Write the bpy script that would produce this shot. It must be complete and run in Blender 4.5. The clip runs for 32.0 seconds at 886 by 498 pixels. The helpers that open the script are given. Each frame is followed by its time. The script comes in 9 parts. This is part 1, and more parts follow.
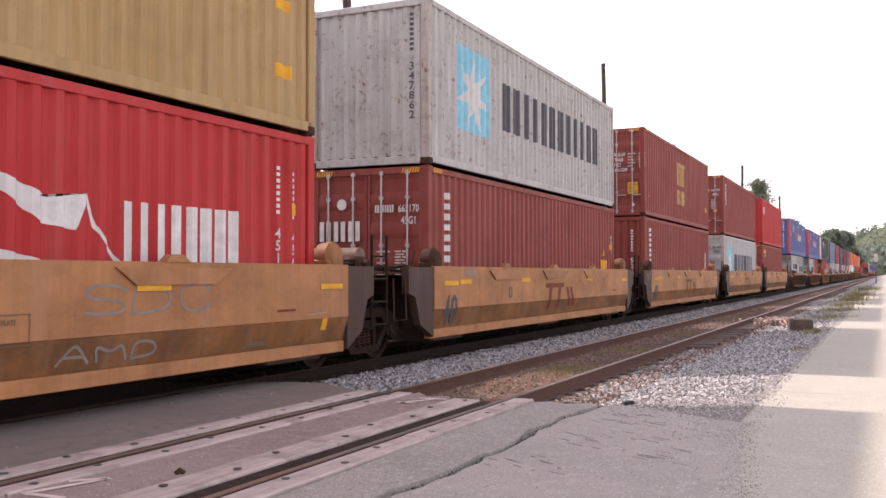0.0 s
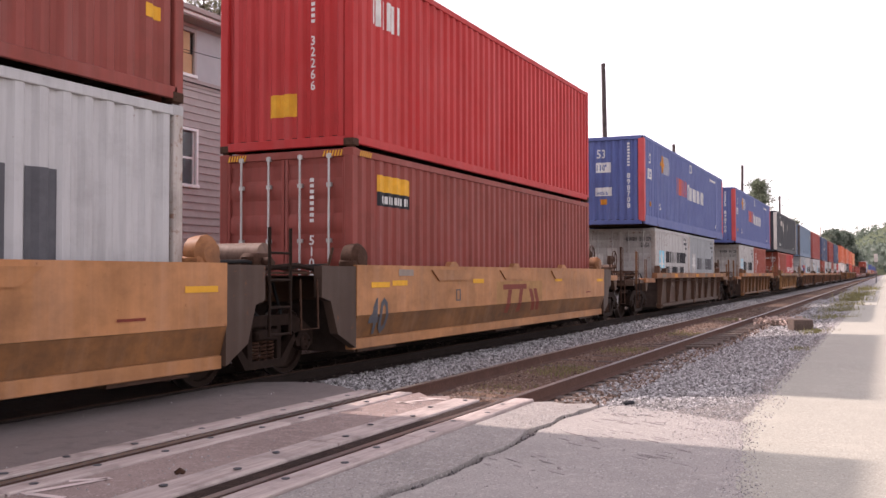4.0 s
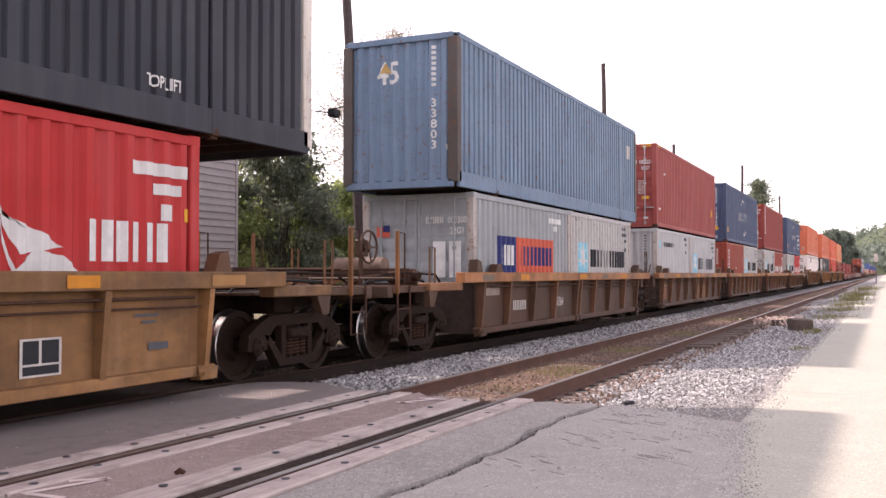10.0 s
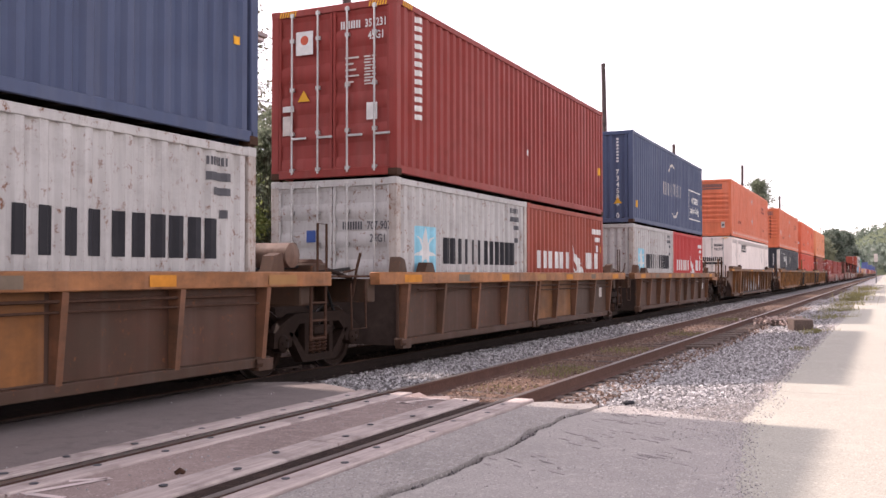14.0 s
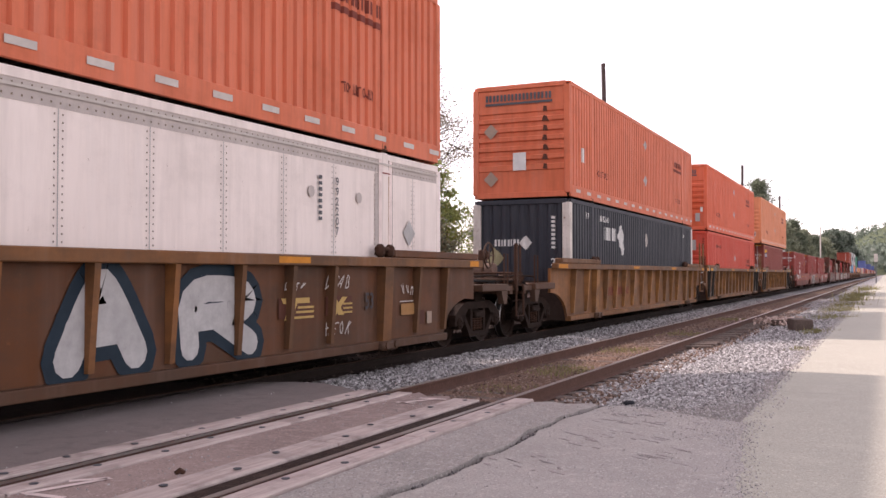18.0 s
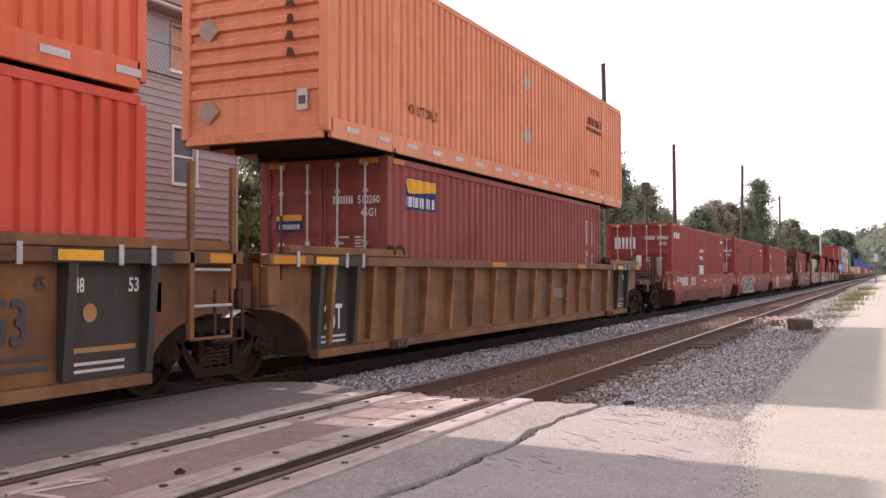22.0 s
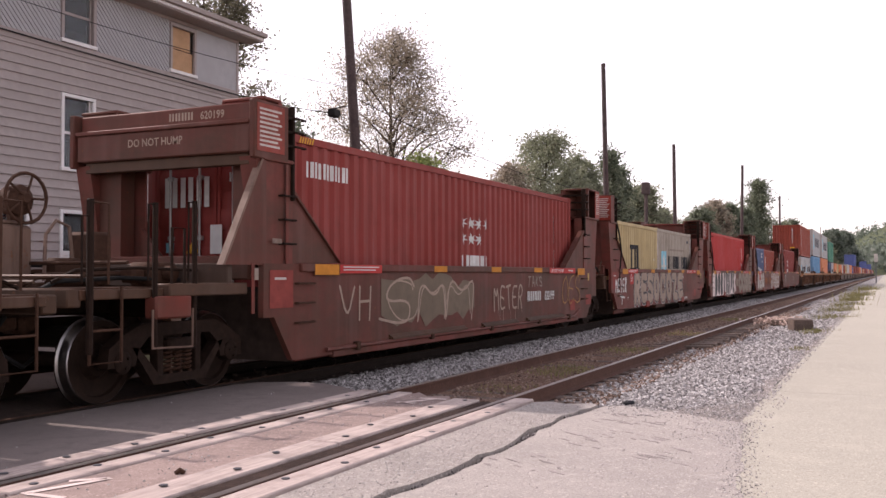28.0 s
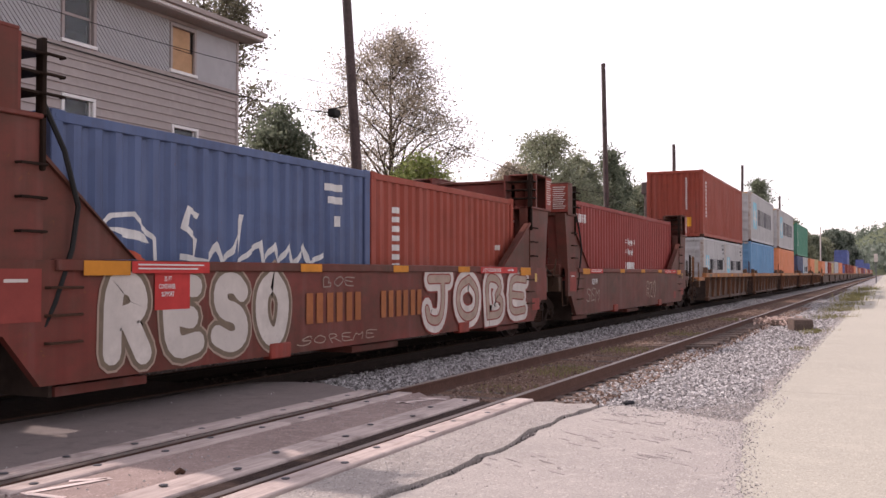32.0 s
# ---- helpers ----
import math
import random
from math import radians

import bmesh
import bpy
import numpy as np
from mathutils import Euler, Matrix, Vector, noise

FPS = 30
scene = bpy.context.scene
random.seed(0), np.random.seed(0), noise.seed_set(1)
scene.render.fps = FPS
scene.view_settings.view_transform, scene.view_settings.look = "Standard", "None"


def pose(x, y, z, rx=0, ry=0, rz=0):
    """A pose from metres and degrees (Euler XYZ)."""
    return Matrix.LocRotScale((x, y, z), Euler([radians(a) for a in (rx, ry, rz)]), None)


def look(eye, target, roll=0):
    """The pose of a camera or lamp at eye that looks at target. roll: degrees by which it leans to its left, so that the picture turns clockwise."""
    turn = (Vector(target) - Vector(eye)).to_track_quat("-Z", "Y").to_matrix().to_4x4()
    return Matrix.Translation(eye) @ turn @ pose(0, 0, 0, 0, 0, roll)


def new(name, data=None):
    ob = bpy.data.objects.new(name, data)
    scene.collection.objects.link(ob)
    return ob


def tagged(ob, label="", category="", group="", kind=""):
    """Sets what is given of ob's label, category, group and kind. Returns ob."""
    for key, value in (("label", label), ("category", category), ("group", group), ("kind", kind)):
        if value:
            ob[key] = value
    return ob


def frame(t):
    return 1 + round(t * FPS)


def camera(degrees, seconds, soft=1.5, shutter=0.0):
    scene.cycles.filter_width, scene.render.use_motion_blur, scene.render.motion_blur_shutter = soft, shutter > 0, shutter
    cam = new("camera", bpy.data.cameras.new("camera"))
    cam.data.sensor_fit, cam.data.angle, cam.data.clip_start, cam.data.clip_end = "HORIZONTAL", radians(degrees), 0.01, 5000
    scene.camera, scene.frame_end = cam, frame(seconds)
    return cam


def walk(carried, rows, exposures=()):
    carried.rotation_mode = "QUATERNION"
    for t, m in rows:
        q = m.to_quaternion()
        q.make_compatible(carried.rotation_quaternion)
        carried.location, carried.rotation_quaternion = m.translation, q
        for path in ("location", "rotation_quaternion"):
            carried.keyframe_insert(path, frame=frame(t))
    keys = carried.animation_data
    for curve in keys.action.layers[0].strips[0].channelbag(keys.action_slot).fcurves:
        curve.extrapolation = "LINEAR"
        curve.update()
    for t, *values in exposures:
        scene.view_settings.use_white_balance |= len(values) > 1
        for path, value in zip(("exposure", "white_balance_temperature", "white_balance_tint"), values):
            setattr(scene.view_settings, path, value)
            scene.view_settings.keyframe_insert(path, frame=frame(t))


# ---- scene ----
from collections import defaultdict

# ---- camera: stands still beside a level crossing, 1.37 m over the rails ----
cam = camera(50.37, 32.0)
EYE = pose(8.309, 0.0, 1.372, 91.508, 0.05, 25.18)
def nudged(yaw, pitch=0.0):
    return pose(8.309, 0.0, 1.372, 91.508 + pitch, 0.05, 25.18 + yaw)


# the stand is knocked slightly three times
walk(cam, [(0.0, EYE), (19.2, EYE), (19.3, EYE), (19.4, nudged(-0.22, 0.08)), (19.5, nudged(-0.05)), (19.7, EYE), (24.6, EYE), (24.8, nudged(0.1)), (24.9, nudged(0.02)), (25.0, nudged(-0.27, 0.12)), (25.1, nudged(-0.08, 0.03)), (25.3, EYE),
           (29.8, EYE), (29.9, EYE), (30.0, nudged(0.15, -0.05)), (30.1, nudged(-0.05)), (30.3, EYE), (32.0, EYE)], exposures=[(0.0, 1.37, 6900, 27), (2.0, 1.51, 6900, 27), (3.0, 1.23, 6900, 27), (4.5, 1.27, 6900, 27), (6.0, 1.45, 6900, 27), (8.0, 1.54, 6900, 27), (10.0, 1.56, 6900, 27), (12.0, 1.41, 6900, 27), (14.0, 1.46, 6900, 27), (15.0, 1.4, 6900, 27), (17.0, 1.23, 6900, 27), (19.0, 1.36, 6900, 27), (20.0, 1.57, 6900, 27), (21.0, 1.41, 6900, 27), (22.0, 1.19, 6900, 27), (23.0, 1.08, 6900, 27), (24.0, 0.88, 6900, 27), (32.0, 0.88, 6900, 27)])

# ---- world, sun ----
SUN_EL, SUN_TRAVEL = 41.5, Vector((1.0, -0.07, 0.0)).normalized()
sun_from = Vector((-SUN_TRAVEL.x * math.cos(radians(SUN_EL)), -SUN_TRAVEL.y * math.cos(radians(SUN_EL)), math.sin(radians(SUN_EL))))
world = bpy.data.worlds.new("hazy_sky")
scene.world = world
world.use_nodes = True
wn, wl = world.node_tree.nodes, world.node_tree.links
wn.clear()
sky = wn.new("ShaderNodeTexSky")
sky.sky_type, sky.sun_disc = "NISHITA", False
sky.sun_elevation, sky.sun_rotation = radians(SUN_EL), math.atan2(sun_from.x, sun_from.y)
sky.air_density, sky.dust_density, sky.ozone_density = 1.0, 1.0, 1.5
pale = wn.new("ShaderNodeHueSaturation")
pale.inputs["Saturation"].default_value = 0.26
back = wn.new("ShaderNodeBackground")
back.inputs["Strength"].default_value = 0.15
wout = wn.new("ShaderNodeOutputWorld")
wl.new(sky.outputs[0], pale.inputs["Color"])
wl.new(pale.outputs[0], back.inputs[0])
wl.new(back.outputs[0], wout.inputs[0])
sun = new("sun", bpy.data.lights.new("sun", "SUN"))
sun.data.energy, sun.data.angle, sun.data.color = 2.0, radians(1.2), (1.0, 0.94, 0.86)
sun.matrix_world = look(sun_from * 60, (0, 0, 0))

# ---- mesh tools ----
class MB:
    """A list of corners and faces that grows piece by piece."""

    def __init__(self):
        self.v, self.f = [], []

    def add(self, vs, fs):
        n = len(self.v)
        self.v.extend(vs)
        self.f.extend([tuple(i + n for i in f) for f in fs])
        return self

    def box(self, x0, x1, y0, y1, z0, z1, b=0.0):
        if b <= 0:
            vs = [(x, y, z) for z in (z0, z1) for y in (y0, y1) for x in (x0, x1)]
            return self.add(vs, [(0, 2, 3, 1), (4, 5, 7, 6), (0, 1, 5, 4), (2, 6, 7, 3), (0, 4, 6, 2), (1, 3, 7, 5)])
        b = min(b, (x1 - x0) * 0.45, (y1 - y0) * 0.45, (z1 - z0) * 0.45)
        vs, idx = [], {}
        for k, z in enumerate((z0, z1)):
            for j, y in enumerate((y0, y1)):
                for i, x in enumerate((x0, x1)):
                    sx, sy, sz = (b, -b)[i], (b, -b)[j], (b, -b)[k]
                    for a, p in enumerate(((x, y + sy, z + sz), (x + sx, y, z + sz), (x + sx, y + sy, z))):
                        idx[(i, j, k, a)] = len(vs)
                        vs.append(p)
        g = lambda i, j, k, a: idx[(i, j, k, a)]
        fs = []
        for i in (0, 1):
            q = [g(i, 0, 0, 0), g(i, 1, 0, 0), g(i, 1, 1, 0), g(i, 0, 1, 0)]
            fs.append(q if i else q[::-1])
            q = [g(0, i, 0, 1), g(1, i, 0, 1), g(1, i, 1, 1), g(0, i, 1, 1)]
            fs.append(q[::-1] if i else q)
            q = [g(0, 0, i, 2), g(1, 0, i, 2), g(1, 1, i, 2), g(0, 1, i, 2)]
            fs.append(q if i else q[::-1])
        for i in (0, 1):
            for j in (0, 1):
                q = [g(i, j, 0, 0), g(i, j, 0, 1), g(i, j, 1, 1), g(i, j, 1, 0)]
                fs.append(q if i == j else q[::-1])
                q = [g(i, 0, j, 0), g(i, 0, j, 2), g(i, 1, j, 2), g(i, 1, j, 0)]
                fs.append(q[::-1] if i == j else q)
                q = [g(0, i, j, 1), g(0, i, j, 2), g(1, i, j, 2), g(1, i, j, 1)]
                fs.append(q if i == j else q[::-1])
                for k in (0, 1):
                    q = [g(i, j, k, 0), g(i, j, k, 1), g(i, j, k, 2)]
                    fs.append(q if (i + j + k) % 2 else q[::-1])
        return self.add(vs, fs)

    def prism(self, axis, prof, a0, a1):
        """A closed outline pushed along an axis: 'y' takes (x, z), 'x' takes (y, z), 'z' takes (x, y)."""
        put = {"y": lambda p, a: (p[0], a, p[1]), "x": lambda p, a: (a, p[0], p[1]), "z": lambda p, a: (p[0], p[1], a)}[axis]
        n = len(prof)
        area = sum(prof[i][0] * prof[(i + 1) % n][1] - prof[(i + 1) % n][0] * prof[i][1] for i in range(n))
        if (area > 0) == (axis == "y"):
            prof = prof[::-1]
        vs = [put(p, a0) for p in prof] + [put(p, a1) for p in prof]
        fs = [tuple(range(n))[::-1], tuple(range(n, 2 * n))] + [(i, (i + 1) % n, n + (i + 1) % n, n + i) for i in range(n)]
        return self.add(vs, fs)

    def tube(self, pts, r, n=6, r1=None):
        pts = [Vector(p) for p in pts]
        rings, m = [], len(pts)
        for k, p in enumerate(pts):
            d = (pts[min(k + 1, m - 1)] - pts[max(k - 1, 0)]).normalized()
            a = d.orthogonal().normalized() if k == 0 else (a - d * a.dot(d)).normalized()
            c = d.cross(a)
            rr = r if r1 is None else r + (r1 - r) * k / (m - 1)
            rings.append([tuple(p + (a * math.cos(t) + c * math.sin(t)) * rr) for t in [2 * math.pi * i / n for i in range(n)]])
        vs = [q for ring in rings for q in ring]
        fs = [(k * n + i, k * n + (i + 1) % n, (k + 1) * n + (i + 1) % n, (k + 1) * n + i) for k in range(m - 1) for i in range(n)]
        fs += [tuple(range(n))[::-1], tuple(range((m - 1) * n, m * n))]
        return self.add(vs, fs)

    def lathe(self, prof, cy=0.0, cz=0.0, n=28):
        """An outline of (x, radius) turned round the x axis."""
        m = len(prof)
        vs = [(x, cy + r * math.cos(2 * math.pi * i / n), cz + r * math.sin(2 * math.pi * i / n)) for x, r in prof for i in range(n)]
        fs = [(k * n + i, (k + 1) * n + i, (k + 1) * n + (i + 1) % n, k * n + (i + 1) % n) for k in range(m - 1) for i in range(n)]
        fs += [tuple(range(n)), tuple(range((m - 1) * n, m * n))[::-1]]
        return self.add(vs, fs)

    def quad(self, a, b, c, d):
        return self.add([a, b, c, d], [(0, 1, 2, 3)])

    def mesh(self, name):
        me = bpy.data.meshes.new(name)
        me.from_pydata(self.v, [], self.f)
        me.shade_smooth()
        me.set_sharp_from_angle(angle=radians(38))
        me.materials.append(None)
        return me


CACHE = {}


def part(name, mb, material, parent, label="", at=None, kind=""):
    """One mesh object under a thing or a part; mb is an MB, or a mesh made before."""
    me = mb.mesh(name) if isinstance(mb, MB) else mb
    ob = new(name, me)
    ob.parent = parent
    if at:
        ob.location = at
    ob.material_slots[0].link = "OBJECT"
    ob.material_slots[0].material = material
    return tagged(ob, label, kind=kind)


def kept(key, make):
    """The mesh that make() builds, built once for each key."""
    if key not in CACHE:
        CACHE[key] = make().mesh(str(key[0]))
    return CACHE[key]


def thing(name, label, category, group="", kind=""):
    return tagged(new(name), label, category, group, kind)


def solid(name, mb, material, label, category="", group="", kind="structure"):
    ob = part(name, mb, material, None)
    return tagged(ob, label, category, group, kind)


# ---- materials ----
def nodes_of(name):
    m = bpy.data.materials.new(name)
    m.use_nodes = True
    nt = m.node_tree
    return m, nt.nodes, nt.links, nt.nodes["Principled BSDF"]


def coords(n, l, scale=(1, 1, 1), spread=50.0):
    """Object coordinates, shifted by a random amount for each object."""
    tc, info = n.new("ShaderNodeTexCoord"), n.new("ShaderNodeObjectInfo")
    mul = n.new("ShaderNodeMath")
    mul.operation, mul.inputs[1].default_value = "MULTIPLY", spread
    l.new(info.outputs["Random"], mul.inputs[0])
    add = n.new("ShaderNodeVectorMath")
    l.new(tc.outputs["Object"], add.inputs[0])
    l.new(mul.outputs[0], add.inputs[1])
    mp = n.new("ShaderNodeMapping")
    mp.inputs["Scale"].default_value = scale
    l.new(add.outputs[0], mp.inputs[0])
    return mp.outputs[0]


def noise_of(n, l, vec, scale, detail=4.0, rough=0.6):
    t = n.new("ShaderNodeTexNoise")
    t.inputs["Scale"].default_value, t.inputs["Detail"].default_value, t.inputs["Roughness"].default_value = scale, detail, rough
    l.new(vec, t.inputs["Vector"])
    return t.outputs["Fac"]


def ramp_of(n, l, fac, lo, hi):
    r = n.new("ShaderNodeMapRange")
    r.inputs["From Min"].default_value, r.inputs["From Max"].default_value = lo, hi
    l.new(fac, r.inputs["Value"])
    return r.outputs[0]


def mix_of(n, l, fac, a, b):
    m = n.new("ShaderNodeMix")
    m.data_type = "RGBA"
    for sock, val in ((m.inputs[0], fac), (m.inputs[6], a), (m.inputs[7], b)):
        if hasattr(val, "is_linked"):
            l.new(val, sock)
        else:
            sock.default_value = val if isinstance(val, float) else (*val, 1.0)
    return m.outputs[2]


def bump_of(n, l, p, height, strength, distance=0.01):
    b = n.new("ShaderNodeBump")
    b.inputs["Strength"].default_value, b.inputs["Distance"].default_value = strength, distance
    l.new(height, b.inputs["Height"])
    l.new(b.outputs[0], p.inputs["Normal"])


def dim(c, k):
    return tuple(min(1.0, v * k) for v in c)


def paint(name, base, wear=0.3, rust=(0.17, 0.062, 0.024), rough=0.55, fade=0.25, grime=0.4, soot=(0.06, 0.038, 0.026), vary=0.0):
    """Weathered paint on steel: faded and dusty patches, vertical dirt and rust streaks, scuffs, shallow dents."""
    m, n, l, p = nodes_of(name)
    broad = noise_of(n, l, coords(n, l, (0.45, 0.45, 0.6)), 1.0, 4.0)
    streak = noise_of(n, l, coords(n, l, (5.0, 5.0, 0.5)), 1.6, 5.0, 0.7)
    blot = noise_of(n, l, coords(n, l, (0.9, 0.9, 1.3), 31.0), 1.3, 7.0, 0.72)
    speck = noise_of(n, l, coords(n, l, (1, 1, 1)), 9.0, 6.0, 0.75)

    def scaled(fac, k):
        q = n.new("ShaderNodeMath")
        q.operation, q.inputs[1].default_value = "MULTIPLY", k
        l.new(fac, q.inputs[0])
        return q.outputs[0]

    g = sum(base) / 3
    pale = tuple(c * 0.72 + (g * 0.7 + 0.18) * 0.28 for c in base)
    col = mix_of(n, l, ramp_of(n, l, broad, 0.32, 0.75), dim(base, 1 - fade * 0.45), mix_of(n, l, fade, base, pale))
    col = mix_of(n, l, scaled(ramp_of(n, l, blot, 0.5, 0.78), grime * 0.9), col, soot)
    col = mix_of(n, l, scaled(ramp_of(n, l, streak, 0.42, 0.85), grime * (0.5 if vary else 1.0)), col, soot)
    if vary:
        own = n.new("ShaderNodeObjectInfo")
        patch = noise_of(n, l, coords(n, l, (0.5, 0.5, 0.9), 17.0), 1.7, 8.0, 0.68)
        col = mix_of(n, l, scaled(ramp_of(n, l, patch, 0.36, 0.66), 0.75 if vary > 0.3 else 0.42), col, soot)
        col = mix_of(n, l, scaled(ramp_of(n, l, own.outputs["Random"], 0.3, 1.0), vary), col, soot)
    runs = noise_of(n, l, coords(n, l, (2.6, 3.6, 0.22), 23.0), 1.0, 3.0, 0.6)
    col = mix_of(n, l, scaled(ramp_of(n, l, runs, 0.52, 0.78), 0.34), col, tuple(c * 0.6 + (g * 0.5 + 0.16) * 0.4 for c in base))
    col = mix_of(n, l, scaled(ramp_of(n, l, runs, 0.48, 0.24), 0.4), col, dim(base, 0.55))
    rusty = n.new("ShaderNodeMath")
    rusty.operation = "MULTIPLY"
    l.new(ramp_of(n, l, speck, 0.72 - wear * 0.22, 0.76 - wear * 0.16), rusty.inputs[0])
    l.new(ramp_of(n, l, streak, 0.35, 0.6), rusty.inputs[1])
    col = mix_of(n, l, rusty.outputs[0], col, rust)
    l.new(col, p.inputs["Base Color"])
    p.inputs["Specular IOR Level"].default_value = 0.16
    rr = n.new("ShaderNodeMapRange")
    rr.inputs["To Min"].default_value, rr.inputs["To Max"].default_value = rough - 0.12, rough + 0.2
    l.new(blot, rr.inputs["Value"])
    l.new(rr.outputs[0], p.inputs["Roughness"])
    both = n.new("ShaderNodeMath")
    both.operation = "MULTIPLY_ADD"
    l.new(broad, both.inputs[0])
    both.inputs[1].default_value = 4.0
    l.new(speck, both.inputs[2])
    bump_of(n, l, p, both.outputs[0], 0.14, 0.006)
    return m


def plain(name, base, rough=0.6, metal=0.0, vary=0.25, scale=6.0, bump=0.1):
    m, n, l, p = nodes_of(name)
    a = noise_of(n, l, coords(n, l), scale, 5.0, 0.65)
    b = noise_of(n, l, coords(n, l), scale * 0.12, 3.0)
    col = mix_of(n, l, ramp_of(n, l, a, 0.3, 0.75), dim(base, 1 - vary), dim(base, 1 + vary))
    col = mix_of(n, l, ramp_of(n, l, b, 0.35, 0.75), col, dim(base, 1 - vary * 0.8))
    l.new(col, p.inputs["Base Color"])
    p.inputs["Roughness"].default_value, p.inputs["Metallic"].default_value = rough, metal
    p.inputs["Specular IOR Level"].default_value = 0.25 if metal else 0.12
    if bump:
        bump_of(n, l, p, a, bump, 0.01)
    return m


def ground_mat(name, colors, scale=6.0, fine=60.0, rough=0.9, bump=0.5, dist=0.02):
    """Two-scale mottled ground of three colours with fine grit."""
    m, n, l, p = nodes_of(name)
    v = coords(n, l, (1, 1, 1), 0.0)
    big, mid, grit = noise_of(n, l, v, scale * 0.1, 4.0), noise_of(n, l, v, scale, 6.0, 0.7), noise_of(n, l, v, fine, 3.0, 0.7)
    col = mix_of(n, l, ramp_of(n, l, big, 0.35, 0.68), colors[0], colors[1])
    col = mix_of(n, l, ramp_of(n, l, mid, 0.5, 0.72), col, colors[2])
    col = mix_of(n, l, ramp_of(n, l, grit, 0.5, 0.72), col, dim(colors[0], 0.5))
    pebble = noise_of(n, l, v, fine * 0.6, 2.0, 0.5)
    col = mix_of(n, l, ramp_of(n, l, pebble, 0.6, 0.72), col, dim(colors[2], 1.25))
    l.new(col, p.inputs["Base Color"])
    p.inputs["Roughness"].default_value, p.inputs["Specular IOR Level"].default_value = rough, 0.12
    both = n.new("ShaderNodeMath")
    both.operation = "ADD"
    l.new(mid, both.inputs[0])
    l.new(grit, both.inputs[1])
    bump_of(n, l, p, both.outputs[0], bump, dist)
    return m


M = {}
for key, base, wear, grime in (
    ("maroon", (0.28, 0.06, 0.046), 0.25, 0.35), ("wine", (0.28, 0.042, 0.034), 0.2, 0.3), ("red", (0.5, 0.036, 0.034), 0.12, 0.2), ("brick", (0.33, 0.065, 0.04), 0.3, 0.35),
    ("tan", (0.46, 0.3, 0.13), 0.15, 0.3), ("cream", (0.52, 0.4, 0.2), 0.4, 0.35), ("grey", (0.5, 0.485, 0.47), 0.72, 0.35), ("palegrey", (0.49, 0.485, 0.485), 0.25, 0.28),
    ("midgrey", (0.34, 0.36, 0.37), 0.35, 0.3), ("blue", (0.1, 0.135, 0.33), 0.15, 0.25), ("dullblue", (0.085, 0.125, 0.24), 0.25, 0.35), ("darkpost", (0.1, 0.085, 0.08), 0.7, 0.5), ("paleblue", (0.155, 0.235, 0.335), 0.7, 0.3), ("navy", (0.068, 0.092, 0.165), 0.1, 0.2),
    ("black", (0.036, 0.039, 0.05), 0.1, 0.1), ("orange", (0.7, 0.175, 0.085), 0.16, 0.28), ("postred", (0.6, 0.085, 0.085), 0.3, 0.3), ("coral", (0.74, 0.14, 0.06), 0.1, 0.2), ("white", (0.86, 0.755, 0.7), 0.2, 0.15), ("taupe", (0.4, 0.345, 0.285), 0.6, 0.4),
    ("green", (0.06, 0.25, 0.17), 0.2, 0.3), ("skyblue", (0.14, 0.33, 0.54), 0.2, 0.3), ("peach", (0.76, 0.27, 0.13), 0.2, 0.3),
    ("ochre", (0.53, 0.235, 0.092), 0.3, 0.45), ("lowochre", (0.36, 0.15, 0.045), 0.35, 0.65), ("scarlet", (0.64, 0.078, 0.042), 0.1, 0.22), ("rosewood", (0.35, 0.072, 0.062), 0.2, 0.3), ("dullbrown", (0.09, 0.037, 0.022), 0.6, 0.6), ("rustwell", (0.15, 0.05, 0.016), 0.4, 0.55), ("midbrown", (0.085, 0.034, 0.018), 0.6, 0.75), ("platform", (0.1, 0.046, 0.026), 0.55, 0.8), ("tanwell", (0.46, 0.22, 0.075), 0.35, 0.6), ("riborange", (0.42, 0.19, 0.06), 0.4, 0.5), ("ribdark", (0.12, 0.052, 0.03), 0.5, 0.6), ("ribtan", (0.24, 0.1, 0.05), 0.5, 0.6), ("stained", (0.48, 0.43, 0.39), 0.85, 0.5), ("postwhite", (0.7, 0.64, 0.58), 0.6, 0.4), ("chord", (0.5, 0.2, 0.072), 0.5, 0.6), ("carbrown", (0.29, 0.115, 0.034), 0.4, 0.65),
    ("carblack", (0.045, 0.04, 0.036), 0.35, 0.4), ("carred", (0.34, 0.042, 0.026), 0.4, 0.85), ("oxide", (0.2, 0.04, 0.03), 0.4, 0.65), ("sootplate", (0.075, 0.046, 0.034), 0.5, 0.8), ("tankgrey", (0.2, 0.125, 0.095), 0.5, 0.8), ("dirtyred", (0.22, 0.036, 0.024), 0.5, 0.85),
):
    M[key] = paint(key + "_paint", base, wear, grime=grime, vary=0.14 if key in ("ochre", "carred") else 0.55 if key in ("dullbrown", "rustwell", "midbrown", "carbrown", "tanwell", "riborange", "ribtan", "ribdark", "lowochre", "chord", "platform", "oxide", "dirtyred") else 0.0)
# dirt plus the shade of undersides and recessed well ends, in one dark colour
M["undershade_dirt"] = plain("dirty_shaded_underside", (0.06, 0.042, 0.035), 0.9, 0.0, 0.4, 5.0, 0.2)
# near-black rail colour that holds the shade under the train
M["railsoot"] = plain("shade_dark_rail", (0.026, 0.018, 0.015), 0.85, 0.0, 0.35, 30.0, 0.3)
M["steel"] = plain("dark_bogie_steel", (0.024, 0.0135, 0.0095), 0.8, 0.0, 0.45, 14.0, 0.3)
M["rust"] = plain("rusty_steel", (0.07, 0.036, 0.024), 0.8, 0.0, 0.4, 18.0, 0.3)
